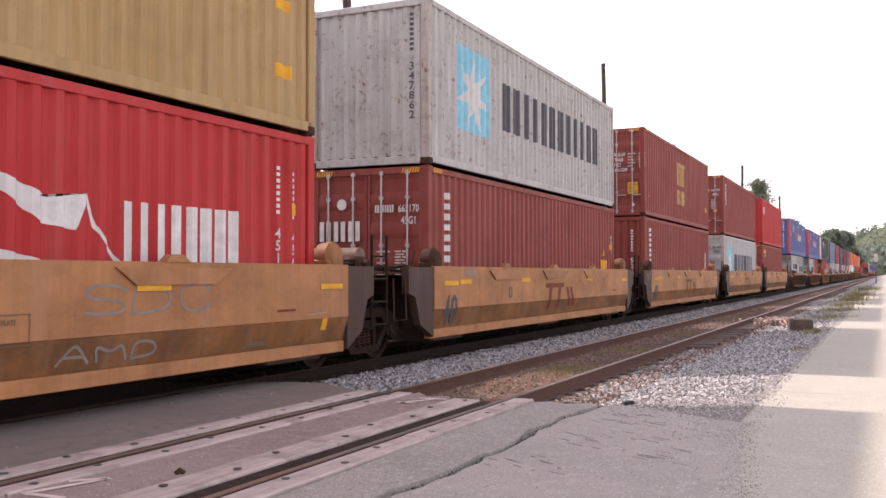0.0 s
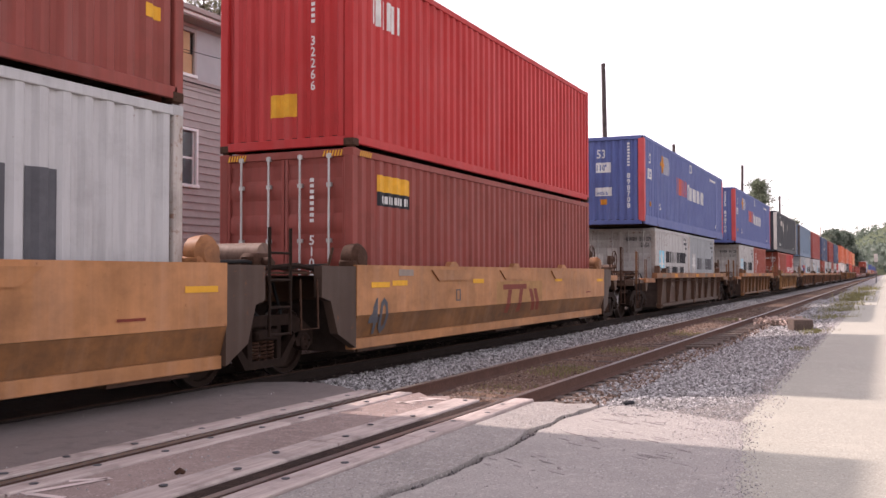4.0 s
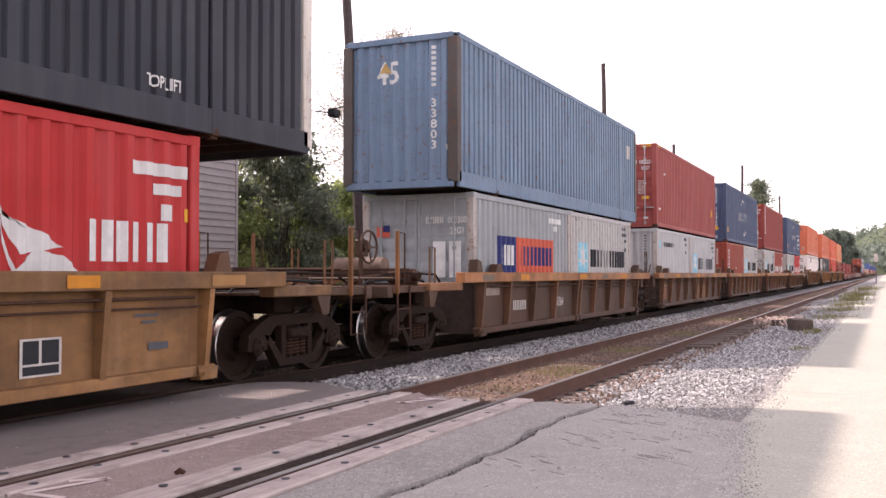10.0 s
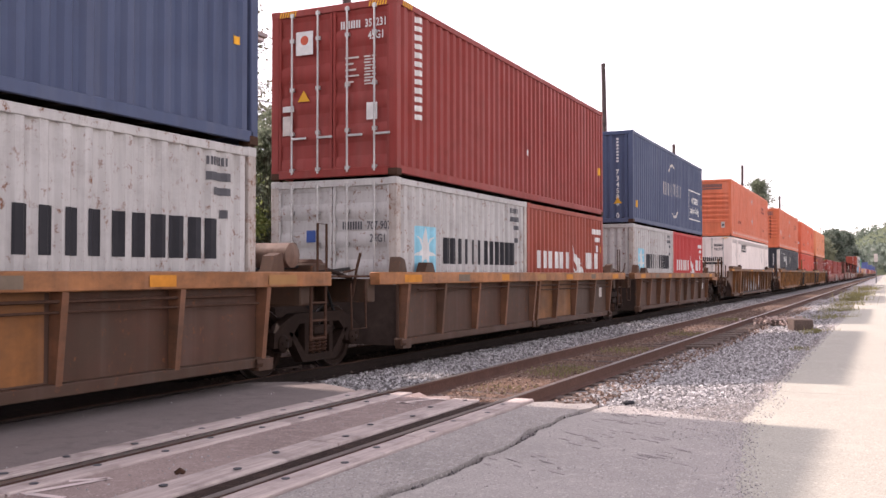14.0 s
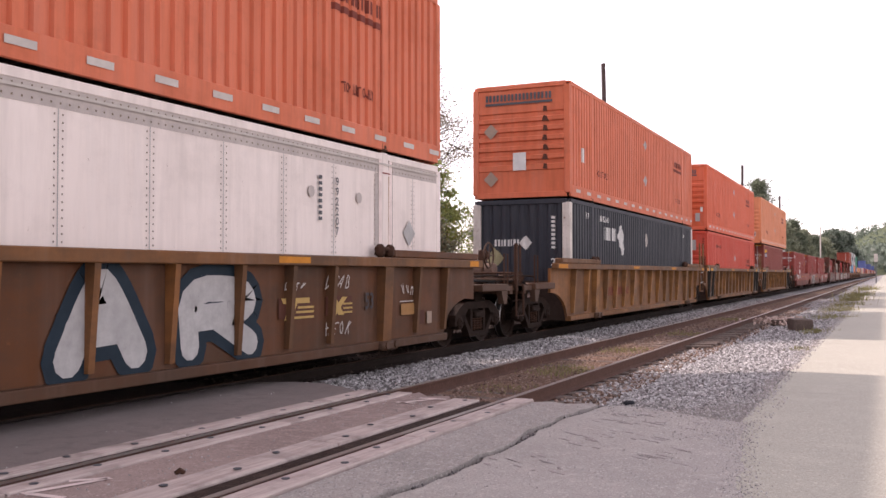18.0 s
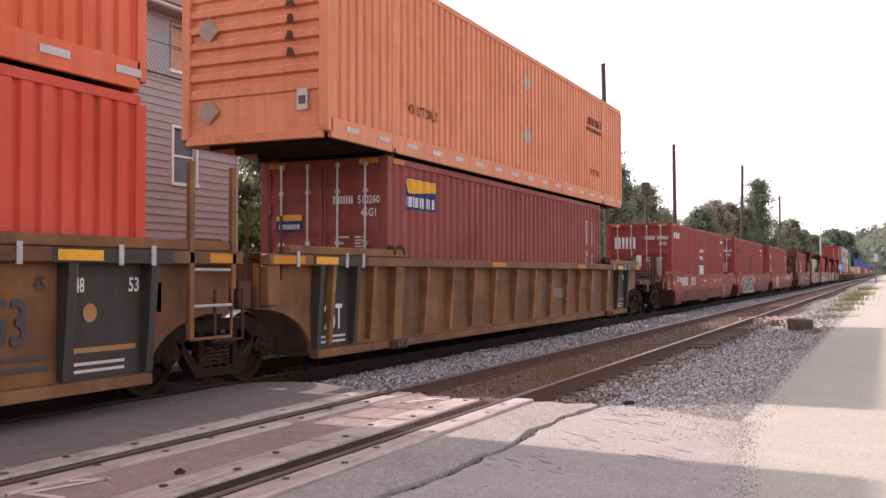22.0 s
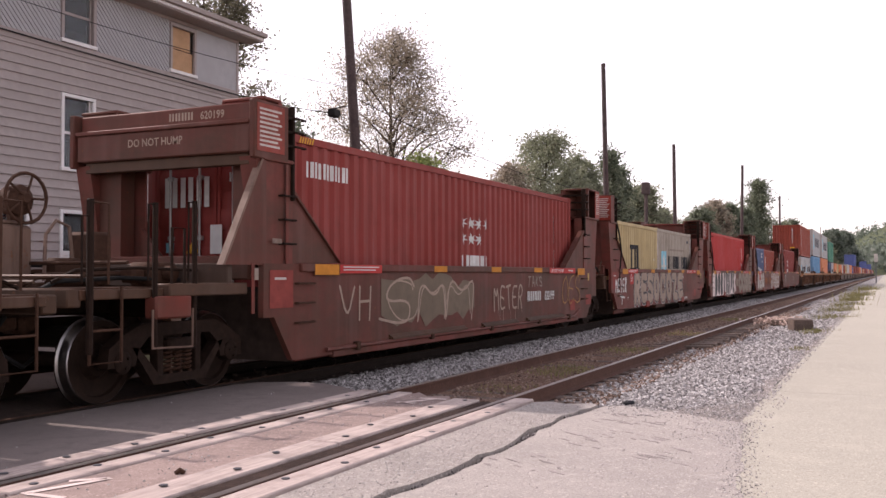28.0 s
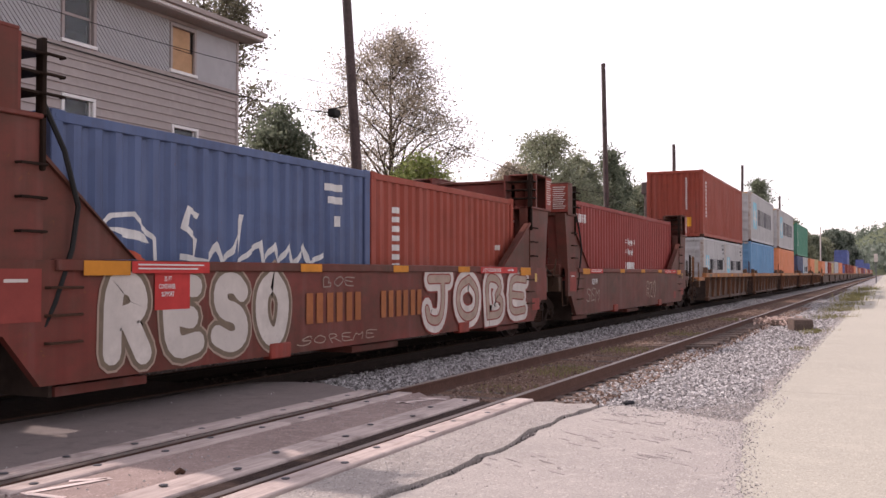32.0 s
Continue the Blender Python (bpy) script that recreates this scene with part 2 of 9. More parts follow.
M["tread"] = plain("bright_wheel_tread", (0.36, 0.34, 0.33), 0.32, 1.0, 0.2, 20.0, 0.05)
M["zinc"] = plain("galvanised_rods", (0.42, 0.41, 0.4), 0.5, 0.6, 0.2, 20.0, 0.05)
M["railtop"] = plain("worn_railhead", (0.36, 0.33, 0.31), 0.35, 0.85, 0.25, 30.0, 0.1)
M["raildark"] = plain("rail_rust", (0.125, 0.068, 0.052), 0.85, 0.0, 0.35, 30.0, 0.3)
M["hose"] = plain("black_rubber", (0.02, 0.02, 0.02), 0.6)
for key, c in (("ink_white", (0.66, 0.65, 0.63)), ("ink_black", (0.03, 0.03, 0.035)), ("ink_grey", (0.1, 0.1, 0.11)), ("ink_red", (0.5, 0.05, 0.045)), ("ink_navy", (0.03, 0.04, 0.15)),
               ("ink_sky", (0.25, 0.56, 0.68)), ("ink_yellow", (0.75, 0.38, 0.04)), ("ink_tan", (0.5, 0.33, 0.12)), ("ink_maroon", (0.2, 0.045, 0.03)), ("ink_coral", (0.6, 0.12, 0.07)),
               ("ink_olive", (0.3, 0.27, 0.16)), ("ink_silver", (0.42, 0.41, 0.4)), ("ink_orange", (0.56, 0.22, 0.03)), ("ink_blue", (0.05, 0.1, 0.3)), ("ink_dust", (0.3, 0.24, 0.2)), ("ink_rail", (0.5, 0.44, 0.41)), ("ink_amber", (0.33, 0.115, 0.045)), ("ink_pale", (0.55, 0.5, 0.46)), ("ink_pinkwhite", (0.78, 0.66, 0.62)), ("ink_soot", (0.1, 0.04, 0.028)), ("ink_chalk", (0.24, 0.21, 0.19)), ("ink_wash", (0.36, 0.27, 0.215)), ("ink_slate", (0.075, 0.068, 0.07)), ("ink_teal", (0.018, 0.031, 0.044)), ("ink_smoke", (0.17, 0.13, 0.095)), ("ink_rust", (0.26, 0.055, 0.045)), ("ink_ochre", (0.36, 0.19, 0.075))):
    M[key] = plain(key, c, 0.6, 0.0, 0.22, 5.0, 0.0)

# ---- lettering and marks ----
GLYPHS = {}


def glyphs(text):
    """Flat triangles of a word in the built-in font, one unit high."""
    if text not in GLYPHS:
        cu = bpy.data.curves.new("word", "FONT")
        cu.body, cu.size, cu.resolution_u, cu.offset = text, 1.0, 2, 0.018
        ob = bpy.data.objects.new("word", cu)
        me = bpy.data.meshes.new_from_object(ob)
        vs = [(v.co.x, v.co.y) for v in me.vertices]
        fs = [tuple(p.vertices) for p in me.polygons]
        bpy.data.objects.remove(ob)
        bpy.data.meshes.remove(me)
        x0, x1 = min(v[0] for v in vs), max(v[0] for v in vs)
        top = max(v[1] for v in vs)
        GLYPHS[text] = ([((x - x0) / top, y / top) for x, y in vs], fs, (x1 - x0) / top)
    return GLYPHS[text]


def fan(pts):
    cx, cy = sum(p[0] for p in pts) / len(pts), sum(p[1] for p in pts) / len(pts)
    return [((cx, cy), pts[i], pts[(i + 1) % len(pts)]) for i in range(len(pts))]


def mark_polys(cmd):
    """Convex pieces (u, v) of one painted mark."""
    kind, a = cmd[0], cmd[1:]
    if kind == "rect":
        u0, u1, v0, v1 = a
        return [((u0, v0), (u1, v0), (u1, v1), (u0, v1))]
    if kind == "text":  # u, v, height, word, squeeze
        u, v, h, word = a[:4]
        k = a[4] if len(a) > 4 else 1.0
        vs, fs, w = glyphs(word)
        return [tuple((u + vs[i][0] * h * k, v + vs[i][1] * h) for i in f) for f in fs]
    if kind == "vtext":  # u, top, height, word: letters one below another
        u, v, h, word = a[:4]
        out = []
        for i, ch in enumerate(word):
            if ch != " ":
                vs, fs, w = glyphs(ch)
                k = min(1.0, 0.75 / max(w, 0.01))
                out += [tuple((u + (vs[j][0] - w / 2) * h * k, v - (i + 1) * h * 1.22 + vs[j][1] * h) for j in f) for f in fs]
        return out
    if kind == "bars":  # u, v, height, letters, pitch: two plain strokes for each letter
        u, v, h, n, p = a[:5]
        out, first = [], (a[5] if len(a) > 5 else 0)
        for i in range(n):
            w = p * 0.31
            for o in (0.05, 0.53):
                out.append(((u + (i + o) * p, v), (u + (i + o) * p + w, v), (u + (i + o) * p + w, v + h), (u + (i + o) * p, v + h)))
        return out
    if kind == "vbars":  # u, top, letter height, width, count
        u, v, h, w, n = a
        out = []
        for i in range(n):
            z = v - (i + 1) * h * 1.25
            out.append(((u - w / 2, z), (u + w / 2, z), (u + w / 2, z + h * 0.36), (u - w / 2, z + h * 0.36)))
            out.append(((u - w / 2, z + h * 0.6), (u + w / 2, z + h * 0.6), (u + w / 2, z + h), (u - w / 2, z + h)))
        return out
    if kind == "star":  # u, v, radius
        u, v, r = a
        pts = []
        for i in range(14):
            t, q = math.pi / 2 + i * math.pi / 7, (r if i % 2 == 0 else r * 0.36)
            pts.append((u + q * math.cos(t), v + q * math.sin(t)))
        return fan(pts)
    if kind == "disc":
        u, v, r = a
        return fan([(u + r * math.cos(t), v + r * math.sin(t)) for t in [i * math.pi / 8 for i in range(16)]])
    if kind == "diamond":
        u, v, r = a
        return [((u, v - r), (u + r, v), (u, v + r), (u - r, v))]
    if kind == "tri":
        u, v, r = a
        return [((u - r, v - r * 0.6), (u + r, v - r * 0.6), (u, v + r))]
    if kind == "arc":  # u, v, radius, thickness, from, to (degrees)
        u, v, r, w, a0, a1 = a
        t = [radians(a0 + (a1 - a0) * i / 10) for i in range(11)]
        e = [math.sin(math.pi * i / 10) * 0.5 + 0.12 for i in range(11)]
        return [tuple((u + rr * math.cos(tt), v + rr * math.sin(tt)) for rr, tt in ((r, t[i]), (r + w * e[i], t[i]), (r + w * e[i + 1], t[i + 1]), (r, t[i + 1]))) for i in range(10)]
    if kind == "stroke":  # width, points
        w, pts = a
        pts = [Vector(p) for p in pts]
        shut, n, sides = (pts[0] - pts[-1]).length < 1e-6, len(pts), []
        for i, p in enumerate(pts):
            before = pts[i - 1] if i else (pts[-2] if shut else p)
            after = pts[i + 1] if i < n - 1 else (pts[1] if shut else p)
            d0, d1 = (p - before).normalized(), (after - p).normalized()
            d = (d0 + d1).normalized() if (d0 + d1).length > 0.3 else (d1 if d1.length else d0)
            k = w / 2 / max(0.6, d.dot(d1 if d1.length else d0))
            sides.append(((p.x - d.y * k, p.y + d.x * k), (p.x + d.y * k, p.y - d.x * k)))
        return [(a1, b1, b0, a0) for (a0, a1), (b0, b1) in zip(sides, sides[1:])]
    if kind == "fan":
        return fan(list(a[0]))
    return []


def clip_strip(poly, u0, u1):
    for lim, sign in ((u0, 1), (u1, -1)):
        out = []
        for i, p in enumerate(poly):
            q = poly[(i + 1) % len(poly)]
            a, b = (p[0] - lim) * sign, (q[0] - lim) * sign
            if a >= 0:
                out.append(p)
            if a * b < 0:
                t = a / (a - b)
                out.append((lim, p[1] + (q[1] - p[1]) * t))
        poly = out
        if len(poly) < 3:
            return []
    return poly


def on_surface(cmds, breaks, put):
    """Paint laid on a folded sheet: cut at the folds, and put(u, v, depth) gives the place."""
    mb, flat = MB(), put
    for k, cmd in enumerate(cmds):
        for j, poly in enumerate(mark_polys(cmd)):
            up = 0.0001 * (k % 5) + (0.00006 * (j % 9) if cmd[0] == "stroke" else 0.0)
            put = lambda u, v, d, up=up: flat(u, v, d - up)
            lo, hi = min(p[0] for p in poly), max(p[0] for p in poly)
            if not breaks:
                pieces = [poly]
            else:
                cut = [lo] + [b for b, _ in breaks if lo < b < hi] + [hi]
                pieces = [clip_strip(list(poly), a, b) for a, b in zip(cut, cut[1:])] if len(cut) > 2 else [poly]
            for pc in pieces:
                if len(pc) >= 3:
                    us, ds = ([b[0] for b in breaks], [b[1] for b in breaks]) if breaks else ([0.0, 1.0], [0.0, 0.0])
                    mb.add([put(u, v, float(np.interp(u, us, ds))) for u, v in pc], [tuple(range(len(pc)))])
    return mb


def folds(a0, a1, pitch=0.278, depth=0.044):
    """Break lines (u, depth) of a trapezoid-folded sheet."""
    n = max(1, round((a1 - a0) / pitch))
    p, out = (a1 - a0) / n, []
    for i in range(n):
        u = a0 + i * p
        out += [(u, depth), (u + p * 0.26, depth), (u + p * 0.46, 0.0), (u + p * 0.8, 0.0)]
    return out + [(a1, depth)]


def grooves(a0, a1, pitch=0.235, depth=0.042):
    """Break lines of a sheet with broad faces and narrower grooves."""
    n = round((a1 - a0) / pitch)
    p, out = (a1 - a0) / n, []
    for i in range(n):
        u = a0 + i * p
        out += [(u, 0.0), (u + p * 0.56, 0.0), (u + p * 0.66, depth), (u + p * 0.9, depth)]
    return out + [(a1, 0.0)]


LETTER = {"text": "lettering", "vtext": "lettering", "bars": "lettering", "vbars": "lettering", "star": "emblem", "rect": "marking", "disc": "emblem", "diamond": "placard",
          "tri": "warning_mark", "arc": "emblem", "stroke": "emblem", "fan": "emblem"}


def painted(cmds, parent, breaks, put, lift=1.0):
    """Marks grouped by ink and kind; later ones lie a little higher."""
    groups = []
    split = []
    for cmd in cmds:
        if cmd[1] == "bars" and cmd[4] >= 0.28:
            split += [(cmd[0], "bars", cmd[2] + k * cmd[6], cmd[3], cmd[4], 1, cmd[6], k) for k in range(cmd[5])]
        else:
            split.append(cmd)
    for cmd in split:
        key = (cmd[0], LETTER[cmd[1]])
        if cmd[1] == "bars" and len(cmd) > 7:
            groups.append((key, [cmd[1:]]))
        elif groups and groups[-1][0] == key and cmd[1] not in ("star", "diamond", "tri", "disc", "arc"):
            groups[-1][1].append(cmd[1:])
        else:
            groups.append((key, [cmd[1:]]))
    level, last = -1, None
    for key, g in groups:
        if g[0][0] != "bars" or key != last:
            level += 1
        last = key
        rise = 0.0035 + 0.0016 * min(level, 14) * lift
        mb = on_surface(g, breaks, lambda u, v, d, rise=rise: put(u, v, d, rise))
        many = len(g) > 1 or g[0][0] in ("text", "vtext", "vbars", "stroke")
        part(key[1], mb, M[key[0]], parent, kind="stuff" if many else "")


# ---- sprayed letters ----
SHAPES = {   # the middle lines of sprayed letters, in a unit square
    "A": (((0.0, 0.0), (0.4, 1.0), (0.6, 1.0), (1.0, 0.0)), ((0.2, 0.36), (0.8, 0.36))),
    "B": (((0.1, 0.0), (0.1, 1.0), (0.7, 1.0), (0.9, 0.75), (0.5, 0.52), (1.0, 0.4), (0.9, 0.0), (0.1, 0.0)),),
    "C": (((0.95, 0.75), (0.8, 1.0), (0.3, 1.0), (0.0, 0.5), (0.3, 0.0), (0.8, 0.0), (1.0, 0.25)),),
    "D": (((0.05, 0.0), (0.05, 1.0), (0.6, 1.0), (1.0, 0.6), (0.9, 0.1), (0.05, 0.0)),),
    "E": (((1.0, 0.95), (0.1, 1.0), (0.0, 0.5), (0.1, 0.0), (1.0, 0.08)), ((0.05, 0.5), (0.8, 0.52))),
    "H": (((0.1, 0.0), (0.05, 1.0)), ((0.95, 0.0), (0.9, 1.0)), ((0.1, 0.5), (0.9, 0.5))),
    "I": (((0.5, 0.0), (0.45, 0.62)), ((0.42, 0.9), (0.5, 1.0))),
    "J": (((0.1, 1.0), (1.0, 1.0)), ((0.7, 1.0), (0.7, 0.3), (0.5, 0.0), (0.1, 0.05), (0.0, 0.3))),
    "K": (((0.1, 0.0), (0.1, 1.0)), ((0.95, 1.0), (0.15, 0.5), (1.0, 0.0))),
    "M": (((0.0, 0.0), (0.05, 1.0), (0.5, 0.45), (0.95, 1.0), (1.0, 0.0)),),
    "O": (((0.5, 1.0), (0.05, 0.85), (0.0, 0.3), (0.4, 0.0), (0.9, 0.1), (1.0, 0.7), (0.5, 1.0)),),
    "R": (((0.08, 0.0), (0.05, 1.0), (0.75, 1.0), (0.95, 0.72), (0.7, 0.48), (0.15, 0.45)), ((0.5, 0.46), (1.0, 0.0))),
    "S": (((1.0, 0.85), (0.7, 1.0), (0.1, 0.95), (0.05, 0.6), (0.9, 0.45), (1.0, 0.1), (0.5, 0.0), (0.0, 0.12)),),
    "T": (((0.0, 0.95), (1.0, 1.0)), ((0.5, 0.95), (0.55, 0.0))),
    "V": (((0.0, 1.0), (0.45, 0.0), (1.0, 1.0)),),
    "Z": (((0.0, 0.95), (0.95, 1.0), (0.1, 0.05), (1.0, 0.0)),),
    "8": (((0.5, 1.0), (0.1, 0.8), (0.9, 0.3), (0.5, 0.0), (0.1, 0.25), (0.9, 0.75), (0.5, 1.0)),),
}


def rounded(pts, turns=2):
    """An open line with its corners cut, its ends kept."""
    for _ in range(turns):
        new_pts = [pts[0]]
        for p, q in zip(pts, pts[1:]):
            new_pts += [(p[0] * 0.75 + q[0] * 0.25, p[1] * 0.75 + q[1] * 0.25), (p[0] * 0.25 + q[0] * 0.75, p[1] * 0.25 + q[1] * 0.75)]
        pts = new_pts + [pts[-1]]
    return pts


def sprayed(word, u0, u1, z0, z1, seed, w, layers, slope=0.0, wild=0.06):
    """Fat sprayed letters: one band of paint for each (ink, extra width), the widest first."""
    rnd, lines = random.Random(seed), []
    cell, pad = (u1 - u0) / len(word), w / 2 + 0.03
    for i, ch in enumerate(word):
        jit = {}
        lean, lift = rnd.uniform(-wild, wild) + slope, rnd.uniform(0, wild) * (z1 - z0)
        for line in SHAPES.get(ch, ()):
            pts = []
            for x, y in line:
                key = (x, y)
                if key not in jit:
                    jit[key] = (rnd.uniform(-wild, wild), rnd.uniform(-wild, 0.0) if y > 0.5 else rnd.uniform(0.0, wild))
                x, y = x + jit[key][0], min(1.0, max(0.0, y + jit[key][1]))
                pts.append((u0 + cell * i + pad + (cell - 2 * pad) * x + lean * (y - 0.5), z0 + pad + lift * (y > 0.5) * 0.3 + (z1 - z0 - 2 * pad) * y))
            lines.append(rounded(pts))
    out = []
    for ink, more in layers:
        for pts in lines:
            out.append((ink, "stroke", w + more, tuple(pts)))
            for c in (pts[0], pts[-1]):
                out.append((ink, "fan", tuple((c[0] + (w + more) / 2 * math.cos(k * math.pi / 5), c[1] + (w + more) / 2 * math.sin(k * math.pi / 5)) for k in range(10))))
    return out


def field(u0, u1, z0, z1, seed, ink, ragged=0.08):
    """A rolled-on ground of paint with ragged edges."""
    rnd, n = random.Random(seed), max(4, int((u1 - u0) / 0.25))
    us = [u0 + (u1 - u0) * i / n for i in range(n + 1)]
    up, lo = [z1 - rnd.uniform(0, ragged) for _ in us], [z0 + rnd.uniform(0, ragged) for _ in us]
    return [(ink, "fan", ((us[i], lo[i]), (us[i + 1], lo[i + 1]), (us[i + 1], up[i + 1]), (us[i], up[i]))) for i in range(n)]


def drips(u0, u1, z, seed, ink, n=8):
    rnd = random.Random(seed)
    return [(ink, "rect", u, u + 0.012, z - rnd.uniform(0.05, 0.25), z) for u in [rnd.uniform(u0, u1) for _ in range(n)]]


# ---- shipping containers ----
CASTING = 0.17


def side_hazard(hw, H):
    mb = MB()
    for i in range(6):
        y = 0.2 + i * 0.06
        mb.add([(hw + 0.004, y, H - 0.115), (hw + 0.004, y + 0.03, H - 0.115), (hw + 0.004, y + 0.06, H - 0.03), (hw + 0.004, y + 0.03, H - 0.03)], [(0, 1, 2, 3)])
    return mb


def container(label, s, z0, length, col, lead="wall", deco=(), end_deco=(), high=2.896, wide=2.438, side="fold", trim=None, group="containers on the train", plain_far=False):
    """A box with its lead end at train place s; u of a mark runs from the lead end, v from its base."""
    ob = thing("shipping_container", label, "container", group)
    hw, L, H = wide / 2, length, high
    paintm, trimm = M[col], M[trim or ("stained" if col in ("grey", "palegrey", "midgrey", "taupe") else col)]
    long53 = L > 13
    ins = 0.012
    fold_y = (grooves(0.16, L - 0.16) if long53 else folds(0.16, L - 0.16)) if side == "fold" else []
    zb, zt = (0.16 if not long53 else 0.3), H - 0.11

    def side_mesh(sx):
        mb = MB()
        if side == "fold":
            pts = [(sx * (hw - ins - d), y) for y, d in fold_y]
        else:
            pts = [(sx * (hw - ins), 0.1), (sx * (hw - ins), L - 0.1)]
        vs = [(x, y, z) for x, y in pts for z in (zb - 0.02, zt + 0.02)]
        mb.add(vs, [(2 * i, 2 * i + 2, 2 * i + 3, 2 * i + 1) if sx > 0 else (2 * i, 2 * i + 1, 2 * i + 3, 2 * i + 2) for i in range(len(pts) - 1)])
        return mb

    for sx in (1, -1):
        part("side_panel", kept(("side_panel", L, H, wide, side, sx), lambda sx=sx: side_mesh(sx)), paintm, ob)
    # roof and floor
    part("roof", kept(("roof", L, H, wide), lambda: MB().box(-hw + 0.03, hw - 0.03, 0.05, L - 0.05, H - 0.05, H - 0.02)), paintm, ob)

    def floor():
        k, comb = int(L / 0.6), [(0.06, 0.12)]
        for i in range(1, k):
            y = i * L / k
            comb += [(y - 0.03, 0.12), (y - 0.03, 0.03), (y + 0.03, 0.03), (y + 0.03, 0.12)]
        return MB().prism("x", comb + [(L - 0.06, 0.12), (L - 0.06, 0.17), (0.06, 0.17)], -hw + 0.05, hw - 0.05)

    if not plain_far:
        # long boxes: underside shade and dirt are painted on instead of plain steel
        part("underframe", kept(("underframe", L, H, wide), floor), M["steel"] if not long53 else M["undershade_dirt"], ob)
    pw = 0.15 if trim is None else 0.2

    def whole_frame():
        mb = MB()
        for sx in (1, -1):
            xa, xb = sorted((sx * (hw - 0.06), sx * hw))
            mb.box(xa, xb, 0.1, L - 0.1, H - 0.12, H - 0.015).box(xa, xb, 0.1, L - 0.1, 0.03, zb + 0.01)
            for y in (0.0, L - pw):
                mb.box(*sorted((sx * (hw - pw), sx * hw)), y, y + pw, 0.1, H - 0.1)
        for y in (0.0, L - 0.09):
            mb.box(-hw + 0.1, hw - 0.1, y, y + 0.09, H - 0.13, H - 0.01).box(-hw + 0.1, hw - 0.1, y, y + 0.09, 0.01, 0.15)
        return mb

    if plain_far:
        part("frame", kept(("far_frame", L, H, wide, pw), whole_frame), trimm, ob)
    # rails
    for sx in (1, -1) if not plain_far else ():
        xa, xb = sorted((sx * (hw - 0.06), sx * hw))
        part("top_rail", kept(("top_rail", L, H, wide, sx), lambda: MB().box(xa, xb, 0.1, L - 0.1, H - 0.12, H - 0.015, 0.008)), paintm, ob)
        hb = 0.02 if not long53 else 0.0
        part("bottom_rail", kept(("bottom_rail", L, H, wide, sx), lambda: MB().box(xa, xb, 0.1, L - 0.1, hb + 0.015, zb + 0.01, 0.008)), paintm, ob)
    for y in (0.0, L - 0.09) if not plain_far else ():
        part("end_header", kept(("end_header", L, H, wide, y), lambda: MB().box(-hw + 0.1, hw - 0.1, y, y + 0.09, H - 0.13, H - 0.01, 0.01)), paintm, ob)
        part("end_sill", kept(("end_sill", L, H, wide, y), lambda: MB().box(-hw + 0.1, hw - 0.1, y, y + 0.09, 0.01, 0.15, 0.01)), paintm, ob)
    for sx in (1, -1) if not plain_far else ():
        for y in (0.0, L - pw):
            xa, xb = sorted((sx * (hw - pw), sx * hw))
            part("corner_post", kept(("corner_post", L, H, wide, sx, y, pw), lambda: MB().box(xa, xb, y, y + pw, 0.1, H - 0.1, 0.012)), trimm, ob)
        if long53:
            for y in (1.9, L - 2.1):
                xa, xb = sorted((sx * (hw - 0.05), sx * (hw + 0.004)))
                part("intermediate_post", kept(("intermediate_post", L, H, wide, sx, y), lambda: MB().box(xa, xb, y, y + 0.2, 0.02, H - 0.01, 0.01)), paintm, ob)

    def casting(sx, y, z):
        xa, xb = sorted((sx * (hw - CASTING), sx * (hw + 0.003)))
        mb = MB().box(xa, xb, y - 0.002, y + 0.178, z, z + 0.118, 0.01)
        if z == 0:
            mb.box(xa + 0.04, xb - 0.04, y + 0.03, y + 0.15, -0.03, 0.01)
        xo = xb + 0.002 if sx > 0 else xa - 0.002
        return mb.prism("x", [(y + 0.089 + 0.045 * math.cos(t), z + 0.059 + 0.03 * math.sin(t)) for t in [i * math.pi / 5 for i in range(10)]], min(xo, xo - sx * 0.05), max(xo, xo - sx * 0.05))

    if not plain_far:
        for sx in (1, -1):
            for y in ((0.0, L - 0.176) if not long53 else (1.9, L - 2.1)):
                for z in (0.0, H - 0.118):
                    part("corner_casting", kept(("corner_casting", L, H, wide, sx, y, z), lambda: casting(sx, y, z)), M["rust"] if z == 0 else paintm, ob)
    # ends
    xe = hw - pw + 0.01
    ze0, ze1 = 0.14, H - 0.12
    end_breaks, end_y = [], 0.03

    def wall_end(y, out):
        fx = folds(-xe, xe, 0.25, 0.045)
        vs = [(x, y + d if out < 0 else y - d, z) for x, d in fx for z in (ze0, ze1)]
        return MB().add(vs, [(2 * i, 2 * i + 2, 2 * i + 3, 2 * i + 1) if out < 0 else (2 * i, 2 * i + 1, 2 * i + 3, 2 * i + 2) for i in range(len(fx) - 1)])

    part("rear_wall", kept(("rear_wall", L, H, wide, pw), lambda: wall_end(L - 0.03, 1)), paintm, ob)
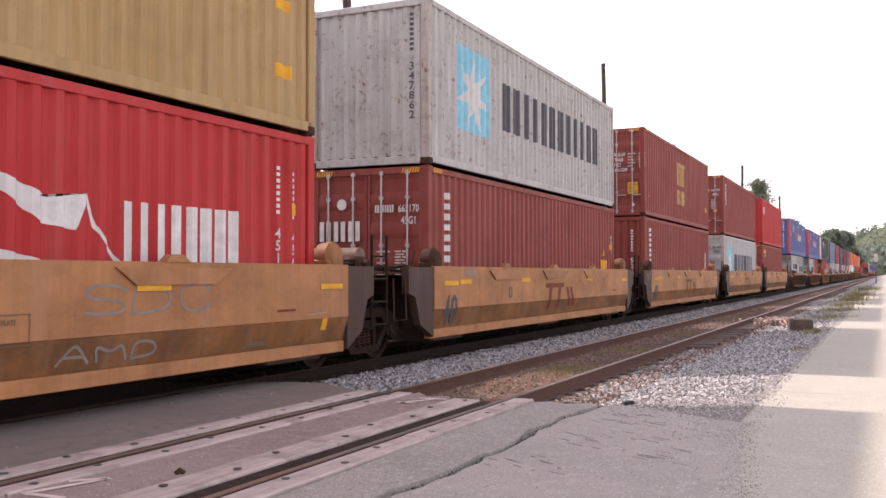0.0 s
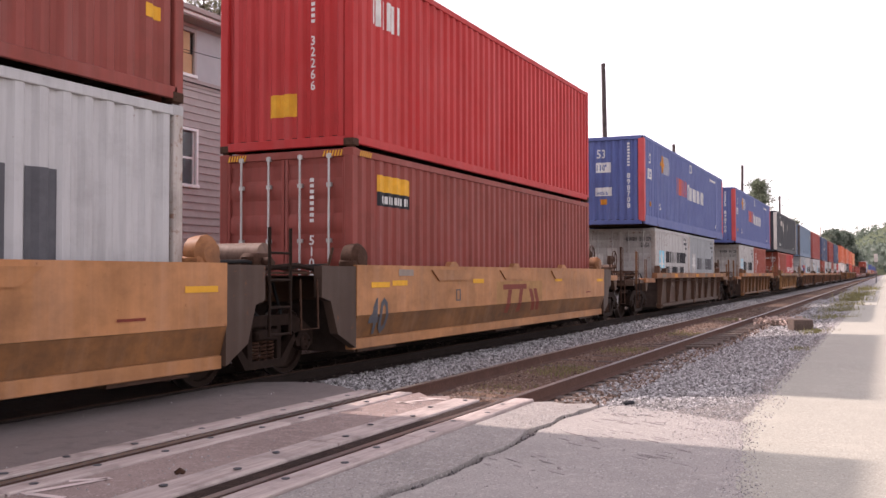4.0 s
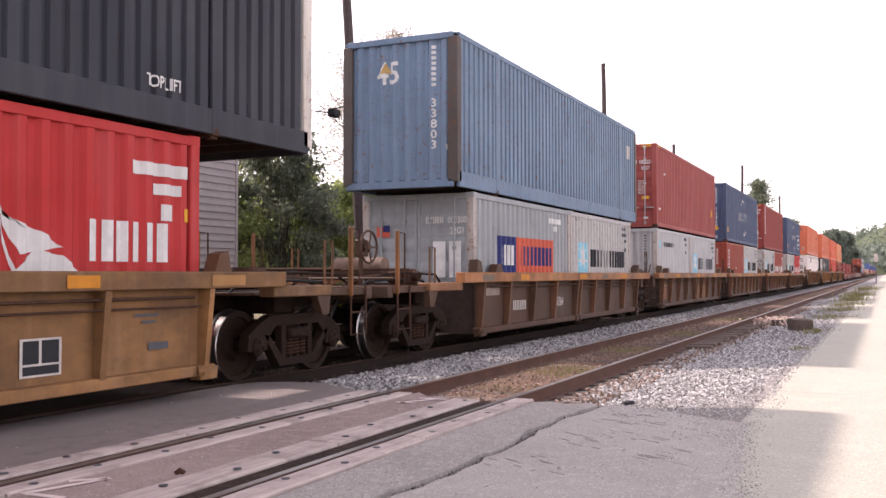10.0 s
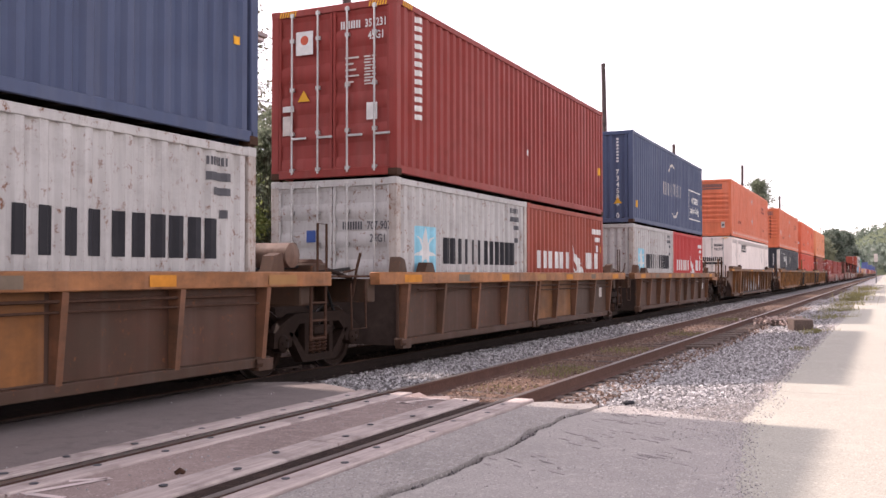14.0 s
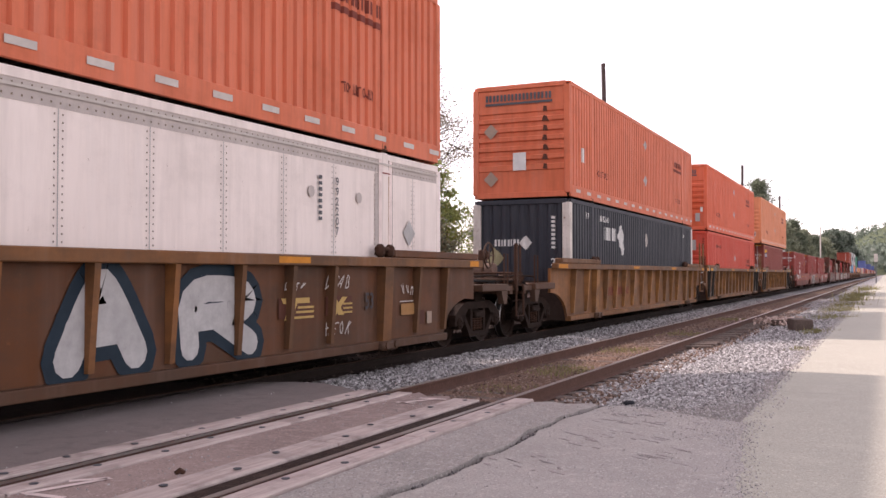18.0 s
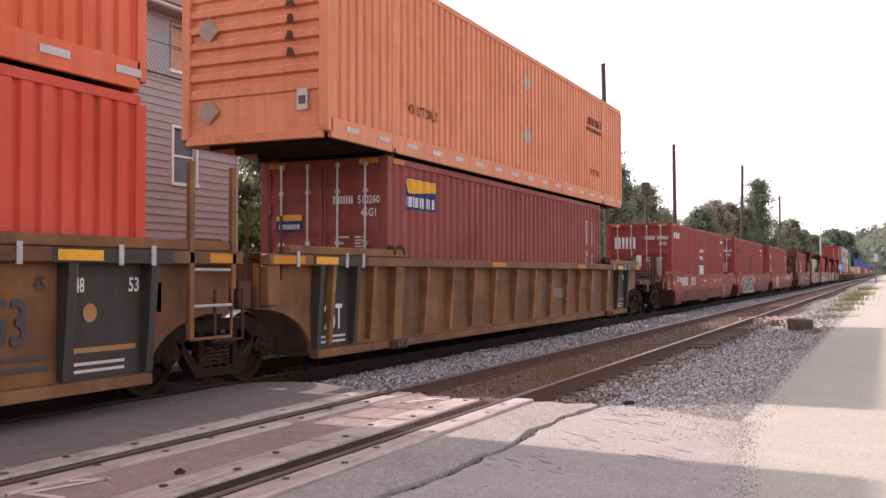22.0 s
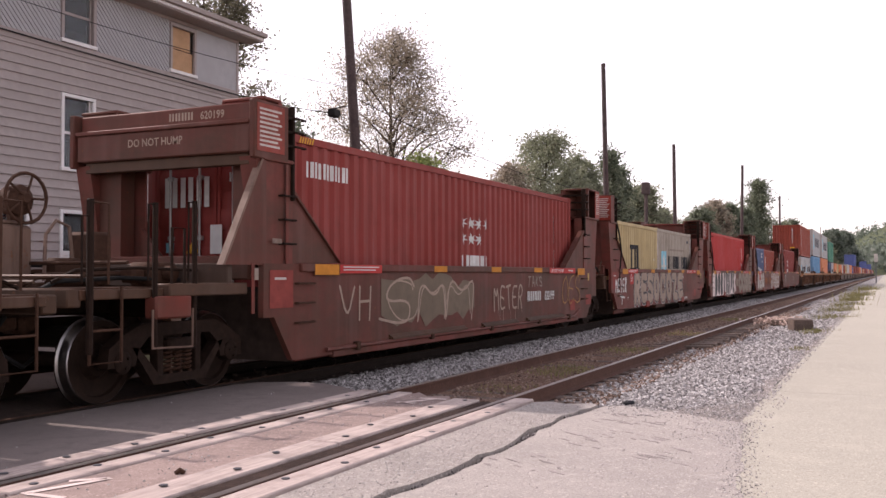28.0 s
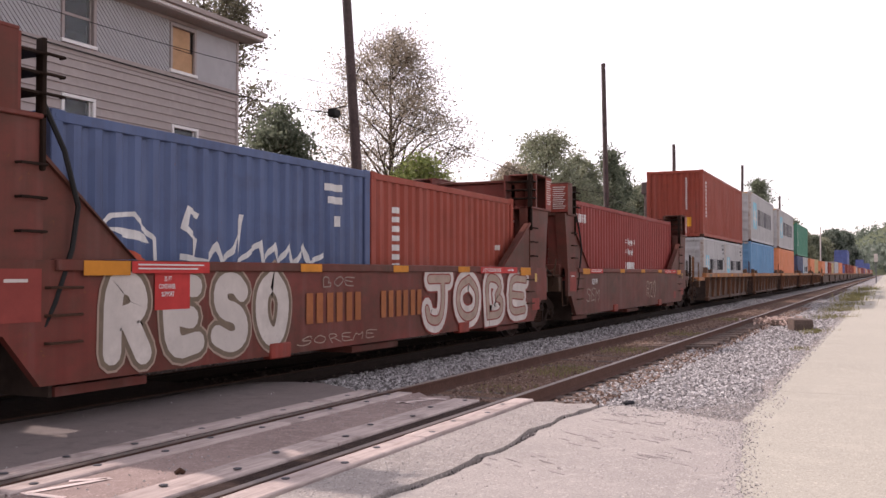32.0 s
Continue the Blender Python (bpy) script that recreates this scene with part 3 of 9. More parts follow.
    if lead == "wall":
        part("front_wall", kept(("front_wall", L, H, wide, pw), lambda: wall_end(0.03, -1)), paintm, ob)
        end_breaks, end_y = folds(-xe, xe, 0.25, 0.045), 0.03
    elif lead == "ribs":
        def ribs():
            zs = [(ze0, 0.05), (ze0 + 0.55, 0.05), (ze0 + 0.57, 0.02)]
            z = ze0 + 0.57
            while z + 0.22 < ze1 - 0.5:
                zs += [(z + 0.03, 0.02), (z + 0.12, 0.02), (z + 0.15, 0.075), (z + 0.24, 0.075)]
                z += 0.24
            zs += [(z + 0.03, 0.04), (ze1, 0.04)]
            vs = [(x, d, zz) for zz, d in zs for x in (-xe, xe)]
            return MB().add(vs, [(2 * i, 2 * i + 1, 2 * i + 3, 2 * i + 2) for i in range(len(zs) - 1)])
        part("ribbed_front_wall", kept(("ribbed_front_wall", L, H, wide), ribs), paintm, ob)
        end_y = 0.015
    else:
        flat = lead == "flat"

        def leaf(x0, x1):
            zs = [(ze0, 0.03)]
            if not flat:
                nb = 5
                hgt = (ze1 - ze0) / nb
                for i in range(nb):
                    zz = ze0 + i * hgt
                    zs += [(zz + hgt * 0.3, 0.03), (zz + hgt * 0.42, 0.065), (zz + hgt * 0.8, 0.065), (zz + hgt * 0.92, 0.03)]
            zs.append((ze1, 0.03))
            vs = [(x, d, zz) for zz, d in zs for x in (x0 + 0.02, x1 - 0.02)]
            mb = MB().add(vs, [(2 * i, 2 * i + 1, 2 * i + 3, 2 * i + 2) for i in range(len(zs) - 1)])
            for xx in (x0, x1 - 0.05):
                mb.box(xx, xx + 0.05, 0.015, 0.06, ze0, ze1, 0.006)
            return mb.box(x0, x1, 0.06, 0.09, ze0, ze1)

        def rods(x0, x1, k):
            mb = MB()
            for k in (k,):
                xx = x0 + (x1 - x0) * k
                mb.tube([(xx, -0.012, ze0 - 0.06), (xx, -0.012, ze1 + 0.05)], 0.018, 6)
                for zz in (ze0 - 0.02, ze0 + 0.6, ze0 + 1.35, ze1 - 0.45, ze1 - 0.02):
                    mb.box(xx - 0.04, xx + 0.04, -0.02, 0.03, zz, zz + 0.06)
                mb.box(xx, xx + 0.3, -0.035, -0.015, ze0 + 0.52, ze0 + 0.56, 0.006)
            return mb

        for x0, x1 in ((-xe, -0.008), (0.008, xe)):
            d = part("door", kept(("door", L, H, wide, lead, x0), lambda: leaf(x0, x1)), paintm, ob)
            if not plain_far:
                for kk in (0.27, 0.75):
                    part("lock_rod", kept(("lock_rod", L, H, wide, x0, kk), lambda: rods(x0, x1, kk)), M["zinc"] if col in ("grey", "palegrey", "white", "brick", "maroon", "wine", "rosewood") else paintm, d)
        if not plain_far:
            def hazard():
                mb = MB()
                for i in range(7):
                    x = hw - 0.52 + i * 0.05
                    mb.add([(x, -0.006, H - 0.12), (x + 0.025, -0.006, H - 0.12), (x + 0.05, -0.006, H - 0.03), (x + 0.025, -0.006, H - 0.03)], [(0, 1, 2, 3)])
                    mb.add([(-x - 0.05, -0.006, H - 0.12), (-x - 0.025, -0.006, H - 0.12), (-x, -0.006, H - 0.03), (-x - 0.025, -0.006, H - 0.03)], [(0, 1, 2, 3)])
                return mb
            if H > 2.8:
                part("hazard_stripes", kept(("hazard_stripes", H, wide), hazard), M["ink_yellow"], ob, "yellow and black stripes", kind="stuff")
                part("hazard_stripes", kept(("side_hazard", H, wide), lambda: side_hazard(hw, H)), M["ink_yellow"], ob, kind="stuff")
        end_y = 0.012
    painted(deco, ob, fold_y, lambda u, v, d, r: (hw + r if v < zb else hw - ins - d + r, u, v))
    painted(end_deco, ob, end_breaks, lambda u, v, d, r: (u, end_y + d - r, v))
    RIDES.append((ob, s, z0 - (0.03 if plain_far else 0.0)))
    return ob


RIDES = []   # (thing, place along the train, height)
WHEELS = []

# ---- bogies ----
WHEEL_R = 0.45


def wheelset_mesh():
    if "wheelset" in CACHE:
        return CACHE["wheelset"]
    mb = MB()
    for sx in (1, -1):
        prof = [(0.655, 0.34), (0.655, 0.478), (0.675, 0.48), (0.69, 0.456), (0.8, 0.45), (0.81, 0.44), (0.8, 0.375), (0.76, 0.36), (0.73, 0.2), (0.79, 0.15), (0.79, 0.085), (0.65, 0.085), (0.66, 0.34)]
        mb.lathe([(sx * x, r) for x, r in prof])
    mb.lathe([(-1.02, 0.075), (-0.6, 0.085), (0.6, 0.085), (1.02, 0.075)], n=12)
    n_dark = len(mb.f)
    for sx in (1, -1):
        mb.lathe([(sx * 1.0, 0.12), (sx * 1.13, 0.12), (sx * 1.15, 0.1), (sx * 1.16, 0.03)], n=14)
        for k in range(3):
            t = k * 2 * math.pi / 3
            y, z = 0.06 * math.cos(t), 0.06 * math.sin(t)
            mb.prism("x", [(y + 0.02 * math.cos(a), z + 0.02 * math.sin(a)) for a in [i * math.pi / 3 for i in range(6)]], min(sx * 1.14, sx * 1.175), max(sx * 1.14, sx * 1.175))
    me = mb.mesh("wheelset")
    me.materials.clear()
    me.materials.append(M["steel"])
    me.materials.append(M["tread"])
    for p in me.polygons:
        c = p.center
        rr = math.hypot(c.y, c.z)
        if 0.44 < rr < 0.475 and 0.68 < abs(c.x) < 0.81:
            p.material_index = 1
    CACHE["wheelset"] = me
    return me


def side_frame_mesh(sx):
    mb = MB()
    x0, x1 = sorted((sx * 0.98, sx * 1.12))
    top = [(-1.1, 0.4), (-1.08, 0.6), (-0.86, 0.74), (-0.6, 0.84), (0.6, 0.84), (0.86, 0.74), (1.08, 0.6), (1.1, 0.4), (1.0, 0.4), (0.98, 0.54), (0.8, 0.54), (0.78, 0.4),
           (0.7, 0.4), (0.66, 0.56), (0.5, 0.7), (-0.5, 0.7), (-0.66, 0.56), (-0.7, 0.4), (-0.78, 0.4), (-0.8, 0.54), (-0.98, 0.54), (-1.0, 0.4)]
    mb.prism("x", top, x0, x1)
    mb.prism("x", [(-0.76, 0.6), (-0.42, 0.17), (0.42, 0.17), (0.76, 0.6), (0.64, 0.58), (0.34, 0.27), (-0.34, 0.27), (-0.64, 0.58)], x0, x1)
    for s in (1, -1):
        a, b = sorted((s * 0.26, s * 0.36))
        mb.box(x0 + 0.01, x1 - 0.01, a, b, 0.22, 0.74, 0.01)
    xa, xb = sorted((sx * 1.0, sx * 1.17))
    mb.box(xa, xb, -0.24, 0.24, 0.52, 0.66, 0.03)
    return mb


def spring_mesh(sx, y):
    pts = [(sx + 0.06 * math.cos(a), y + 0.06 * math.sin(a), 0.275 + 0.0058 * i) for i, a in enumerate([i * math.pi / 4 for i in range(44)])]
    return MB().tube(pts, 0.016, 4)


def bogie(parent, y, far=False):
    b = part("bogie", kept(("bogie",), lambda: MB().box(-1.0, 1.0, -0.2, 0.2, 0.5, 0.74, 0.03).lathe([(-0.3, 0.1), (0.3, 0.1)], 0, 0.8, 10)), M["steel"], parent, "dark steel two-axle bogie", at=(0, y, 0))
    for sx in (1, -1):
        part("side_frame", kept(("side_frame", sx), lambda: side_frame_mesh(sx)), M["steel"], b)
    for sx in (1.05,) if not far else ():
        for k in (-0.16, 0.0, 0.16):
            part("spring", kept(("spring", sx, k), lambda: spring_mesh(sx, k)), M["rust"], b)
    for k in (-0.89, 0.89):
        w = new("wheelset", wheelset_mesh())
        w.parent = b
        w.matrix_parent_inverse = Matrix.Translation((0, k, WHEEL_R))
        WHEELS.append(w)
    return b


# ---- small fittings of the cars ----
def ladder(parent, x, y, z0, z1, mat, w=0.42, n=3, name="ladder"):
    def make():
        mb = MB()
        for yy in (y, y + w):
            mb.tube([(x, yy, z0), (x, yy, z1)], 0.022, 6)
        for i in range(n):
            z = z0 + 0.02 + (z1 - z0) * i / n
            mb.tube([(x, y, z), (x, y + w, z)], 0.017, 6)
        return mb
    return part(name, kept((name, x, y, z0, z1, w, n), make), mat, parent)


def grab_iron(parent, x, y, z0, z1, mat, w=0.3):
    return part("grab_iron", kept(("grab_iron", x, y, z0, z1, w), lambda: MB().tube([(x, y, z0), (x, y, z1), (x, y + w, z1), (x, y + w, z0)], 0.018, 6)), mat, parent)


def brake_wheel(parent, x, y, z, mat):
    def make():
        mb, n = MB(), 20
        ring = [(x, y + 0.27 * math.cos(t), z + 0.27 * math.sin(t)) for t in [2 * math.pi * i / n for i in range(n + 1)]]
        mb.tube(ring, 0.02, 6)
        for i in range(5):
            t = 2 * math.pi * i / 5
            mb.tube([(x, y, z), (x, y + 0.27 * math.cos(t), z + 0.27 * math.sin(t))], 0.014, 5)
        mb.lathe([(x - 0.14, 0.09), (x - 0.02, 0.09), (x + 0.02, 0.05)], y, z, 10)
        mb.box(x - 0.2, x - 0.08, y - 0.14, y + 0.14, z - 0.16, z + 0.12, 0.02)
        mb.tube([(x - 0.14, y, z - 0.1), (x - 0.14, y, 1.2)], 0.03, 6)
        return mb
    return part("brake_wheel", kept(("brake_wheel", x, y, z), make), mat, parent, "rusty spoked brake wheel on its stand")


def air_tank(parent, y, z, mat, x=0.3):
    return part("air_tank", kept(("air_tank", y, z, x), lambda: MB().lathe([(x - 0.55, 0.05), (x - 0.5, 0.17), (x + 0.5, 0.17), (x + 0.55, 0.05)], y, z, 14)), mat, parent)


def coupler(parent, y, d):
    """A knuckle coupler that points to -y (d = -1) or +y."""
    mb = MB().box(-0.12, 0.12, min(y, y + d * 0.75), max(y, y + d * 0.75), 0.78, 0.98, 0.03)
    e = y + d * 0.75
    mb.box(-0.2, 0.17, min(e, e + d * 0.25), max(e, e + d * 0.25), 0.74, 1.02, 0.05)
    c = part("coupler", mb, M["rust"], parent)
    hose = MB().tube([(0.35, y, 0.95), (0.36, y + d * 0.3, 0.6), (0.3, y + d * 0.65, 0.42), (0.2, y + d * 0.9, 0.5)], 0.025, 6)
    part("air_hose", hose, M["hose"], parent)
    return c


def end_platform(parent, y0, d, mat, post, wheel=True, top=1.2):
    """The open end of a car beyond its well: sills, bolster, grating, pipes, posts, steps, coupler."""
    Y = lambda v: y0 + d * v
    span = lambda a, b: sorted((Y(a), Y(b)))
    dark = M["platform"]
    part("centre_sill", MB().box(-0.3, 0.3, *span(0, 2.5), top - 0.32, top - 0.06, 0.02), M["steel"], parent)
    part("bolster", MB().box(-1.0, 1.0, *span(0.55, 0.95), top - 0.36, top - 0.12, 0.03), M["steel"], parent)
    part("end_sill", MB().box(-1.34, 1.34, *span(2.36, 2.54), top - 0.2, top - 0.02, 0.015), dark, parent)
    for sx in (1, -1):
        xa, xb = sorted((sx * 1.2, sx * 1.44))
        part("side_arm", MB().box(xa, xb, *span(-0.1, 1.25), top - 0.12, top + 0.02, 0.015), mat, parent)
        xa, xb = sorted((sx * 1.24, sx * 1.36))
        part("outer_sill", MB().box(xa, xb, *span(1.25, 2.4), top - 0.13, top - 0.03, 0.01), dark, parent)
        part("side_bracket", MB().prism("x", [(Y(0.9), top - 0.1), (Y(1.25), top - 0.1), (Y(1.2), top - 0.38), (Y(1.05), top - 0.38)], *sorted((sx * 1.3, sx * 1.42))), dark, parent)
    part("deck_plate", MB().box(-1.22, 1.22, *span(-0.2, 1.24), top - 0.1, top - 0.07), M["platform"], parent)
    for sx in (1, -1):
        part("grating", MB().box(*sorted((sx * 0.31, sx * 1.24)), *span(1.27, 2.37), top - 0.045, top - 0.015, 0.006), M["rust"], parent)
    for k, (x, z, r) in enumerate(((0.45, 0.1, 0.035), (0.72, 0.05, 0.025), (0.98, 0.16, 0.02), (-0.5, 0.12, 0.03), (-0.85, 0.2, 0.022))):
        part("brake_pipe", MB().tube([(x, Y(-0.1), top + z - 0.15), (x, Y(0.1), top + z), (x + 0.04 * d, Y(1.2), top + z + 0.03), (x, Y(2.1), top + z), (x, Y(2.4), top + z - 0.12)], r, 6), (M["rust"], M["hose"], M["steel"])[k % 3], parent)
    part("cross_pipe", MB().tube([(-1.3, Y(1.72), top + 0.24), (1.3, Y(1.72), top + 0.24)], 0.022, 6), M["rust"], parent)
    part("cross_pipe", MB().tube([(-1.3, Y(2.3), top + 0.1), (1.3, Y(2.3), top + 0.1)], 0.02, 6), dark, parent)
    e = Y(2.3)
    for sx in (1.38, -1.38):
        yy = min(e, e - d * 0.45)
        part("step", MB().tube([(sx, yy, top), (sx, yy, 0.5), (sx, yy + 0.42, 0.5), (sx, yy + 0.42, top)], 0.018, 6).tube([(sx, yy, 0.82), (sx, yy + 0.42, 0.82)], 0.014, 6), M["rust"], parent)
        part("corner_post", MB().box(sx - 0.03, sx + 0.03, yy - 0.03, yy + 0.03, top - 0.15, top + 0.85, 0.01), post, parent)
        part("grab_iron", MB().tube([(sx, yy + 0.03, top + 0.82), (sx, yy + 0.24, top + 0.82), (sx, yy + 0.24, top + 0.02)], 0.014, 6), M["rust"], parent)
        yq = Y(1.15)
        part("stanchion", MB().tube([(sx, yq, top - 0.1), (sx, yq, top + 0.62), (sx, yq + 0.2, top + 0.62), (sx, yq + 0.2, top)], 0.016, 6), post, parent)
    part("brake_valve", MB().box(0.35, 0.75, *span(0.3, 0.75), top - 0.02, top + 0.26, 0.05).box(0.42, 0.66, *span(0.75, 0.95), top + 0.02, top + 0.2, 0.04).lathe([(0.75, 0.09), (0.86, 0.09), (0.9, 0.03)], Y(0.52), top + 0.13, 10), M["rust"], parent, "rusty cast brake valve")
    if wheel:
        brake_wheel(parent, 0.55, Y(1.75), top + 0.62, M["midbrown"])
        air_tank(parent, Y(0.55), top + 0.3, M["tankgrey"] if mat != M["ochre"] else mat, -0.3)
    coupler(parent, Y(2.4), d)


def joint_deck(parent, y0, y1, mat, top=1.25):
    """The articulated joint between two wells."""
    part("joint_beam", MB().box(-0.45, 0.45, y0, y1, top - 0.4, top, 0.03).box(-1.36, 1.36, y0, y0 + 0.25, top - 0.35, top, 0.02).box(-1.36, 1.36, y1 - 0.25, y1, top - 0.35, top, 0.02), M["platform"], parent)
    m = (y0 + y1) / 2
    part("walkway", MB().box(-1.34, 1.34, y0 + 0.1, m - 0.03, top + 0.02, top + 0.05, 0.008), M["rust"], parent)
    part("walkway", MB().box(-1.34, 1.34, m + 0.03, y1 - 0.1, top + 0.02, top + 0.05, 0.008), M["rust"], parent)
    part("joint_pipe", MB().tube([(0.9, y0, top + 0.15), (0.95, m - 0.3, top + 0.18), (0.95, m + 0.3, top + 0.1), (0.9, y1, top + 0.15)], 0.028, 6).tube([(0.7, m - 0.4, top - 0.1), (1.1, m - 0.2, 0.8), (1.1, m + 0.3, 0.75), (0.8, m + 0.5, top - 0.1)], 0.022, 6), M["hose"], parent)


def guide(parent, y, mat, x=1.33, z=1.38, flip=1):
    """The slanted steel horn that guides a box into the well."""
    for sx in (x, -x):
        part("loading_guide", kept(("loading_guide", y, z, sx), lambda: MB().prism("x", [(y, z), (y + flip * 0.3, z), (y + flip * 0.22, z + 0.22), (y + flip * 0.06, z + 0.26)], sx - 0.09, sx + 0.09)), mat, parent)


def horn(parent, y, mat, x=1.3, z=1.48):
    """A rounded cast guide lump on the well's corner."""
    for sx in (x, -x):
        part("loading_guide", kept(("horn", y, z, sx), lambda: MB().lathe([(sx - 0.16, 0.1), (sx - 0.1, 0.19), (sx + 0.08, 0.21), (sx + 0.16, 0.14), (sx + 0.17, 0.03)], y, z + 0.13, 12).box(sx - 0.14, sx + 0.14, y - 0.2, y + 0.2, z - 0.02, z + 0.1, 0.03)), mat, parent)


SLANTS = [("ink_maroon", "fan", ((5.3, 1.06), (6.62, 1.06), (6.62, 1.16), (5.3, 1.16)))]
for u in (5.56, 6.2, 6.78, 7.06):
    k = -0.12 if u < 6.5 else 0.2
    SLANTS += [("ink_maroon", "fan", ((u + k * 0.66, 0.782), (u + k * 0.66 + 0.2, 0.782), (u + 0.2 - k * 0.1, 1.058), (u - k * 0.1, 1.058))),
               ("ink_maroon", "fan", ((u + k, 0.6), (u + k + 0.2, 0.6), (u + k * 0.66 + 0.2, 0.776), (u + k * 0.66, 0.776)))]


def clutter(parent, y0, y1, z, seed):
    """Pipes, hoses, brake levers and small boxes on the deck between two wells."""
    rnd = random.Random(seed)
    for k in range(3):
        x = 0.35 + 0.42 * k
        ya, yb = y0 + rnd.uniform(0, 0.3), y1 - rnd.uniform(0, 0.3)
        zz = z + rnd.uniform(0.02, 0.12)
        part("brake_pipe", MB().tube([(x, ya, zz - 0.1), (x + 0.05, ya + 0.1, zz), (x + rnd.uniform(-0.1, 0.1), (ya + yb) / 2, zz + 0.05), (x, yb, zz - 0.06)], rnd.uniform(0.02, 0.035), 6), M[("hose", "rust", "steel")[k]], parent)
    part("valve_body", MB().box(0.75, 1.05, y0 + 0.5, y0 + 0.85, z - 0.02, z + 0.24, 0.05).box(0.8, 1.0, y0 + 0.85, y0 + 1.0, z + 0.02, z + 0.16, 0.03).lathe([(1.05, 0.07), (1.15, 0.07), (1.17, 0.03)], y0 + 0.66, z + 0.12, 10), M["rust"], parent, "rusty cast brake valve")
    part("brake_lever", MB().tube([(1.2, y1 - 0.25, z - 0.3), (1.24, y1 - 0.2, z + 0.1), (1.26, y1 - 0.12, z + 0.34)], 0.022, 5).tube([(1.2, y1 - 0.5, z + 0.05), (1.24, y1 - 0.2, z + 0.1)], 0.014, 5), M["rust"], parent)
    part("hand_step", MB().tube([(1.44, y0 + 0.9, z - 0.1), (1.46, y0 + 0.9, z - 0.75), (1.46, y0 + 1.3, z - 0.75), (1.44, y0 + 1.3, z - 0.1)], 0.016, 6), M["rust"], parent)


def ribs_part(parent, ys, x, z0, z1, mat, w=0.1, top=1.5, foot=1.42):
    """Upright ribs on a recessed side plate, deep under the top chord and shallow at the foot."""
    for y in ys:
        for sx in (1, -1):
            part("rib", kept(("rib", y, x, z0, z1, w, top, foot, sx), lambda: MB().prism("y", [(sx * x, z0), (sx * foot, z0), (sx * top, z1), (sx * x, z1)], y - w / 2, y + w / 2)), mat, parent)


def well_floor(parent, y0, y1, mat, z=0.23):
    for ya, yb in ((y0, y0 + 1.2), (y1 - 1.2, y1), ((y0 + y1) / 2 - 0.7, (y0 + y1) / 2 + 0.7)):
        part("well_floor", kept(("well_floor", ya, yb), lambda: MB().box(-1.3, 1.3, ya, yb, z, z + 0.09)), mat, parent)
    for a in (y0 - 0.06, y1 + 0.02):
        # dark colour gives the recessed end its shade as well as dirt
        part("well_bulkhead", kept(("well_bulkhead", a), lambda: MB().box(-1.28, 1.28, a, a + 0.04, z, 1.2)), M["undershade_dirt"], parent)


def side_marks(parent, cmds, x):
    painted(cmds, parent, [], lambda u, v, d, r: ((x(v) if callable(x) else x) + r - d, u, v))


def rails_on(ob, s):
    RIDES.append((ob, s, 0.0))




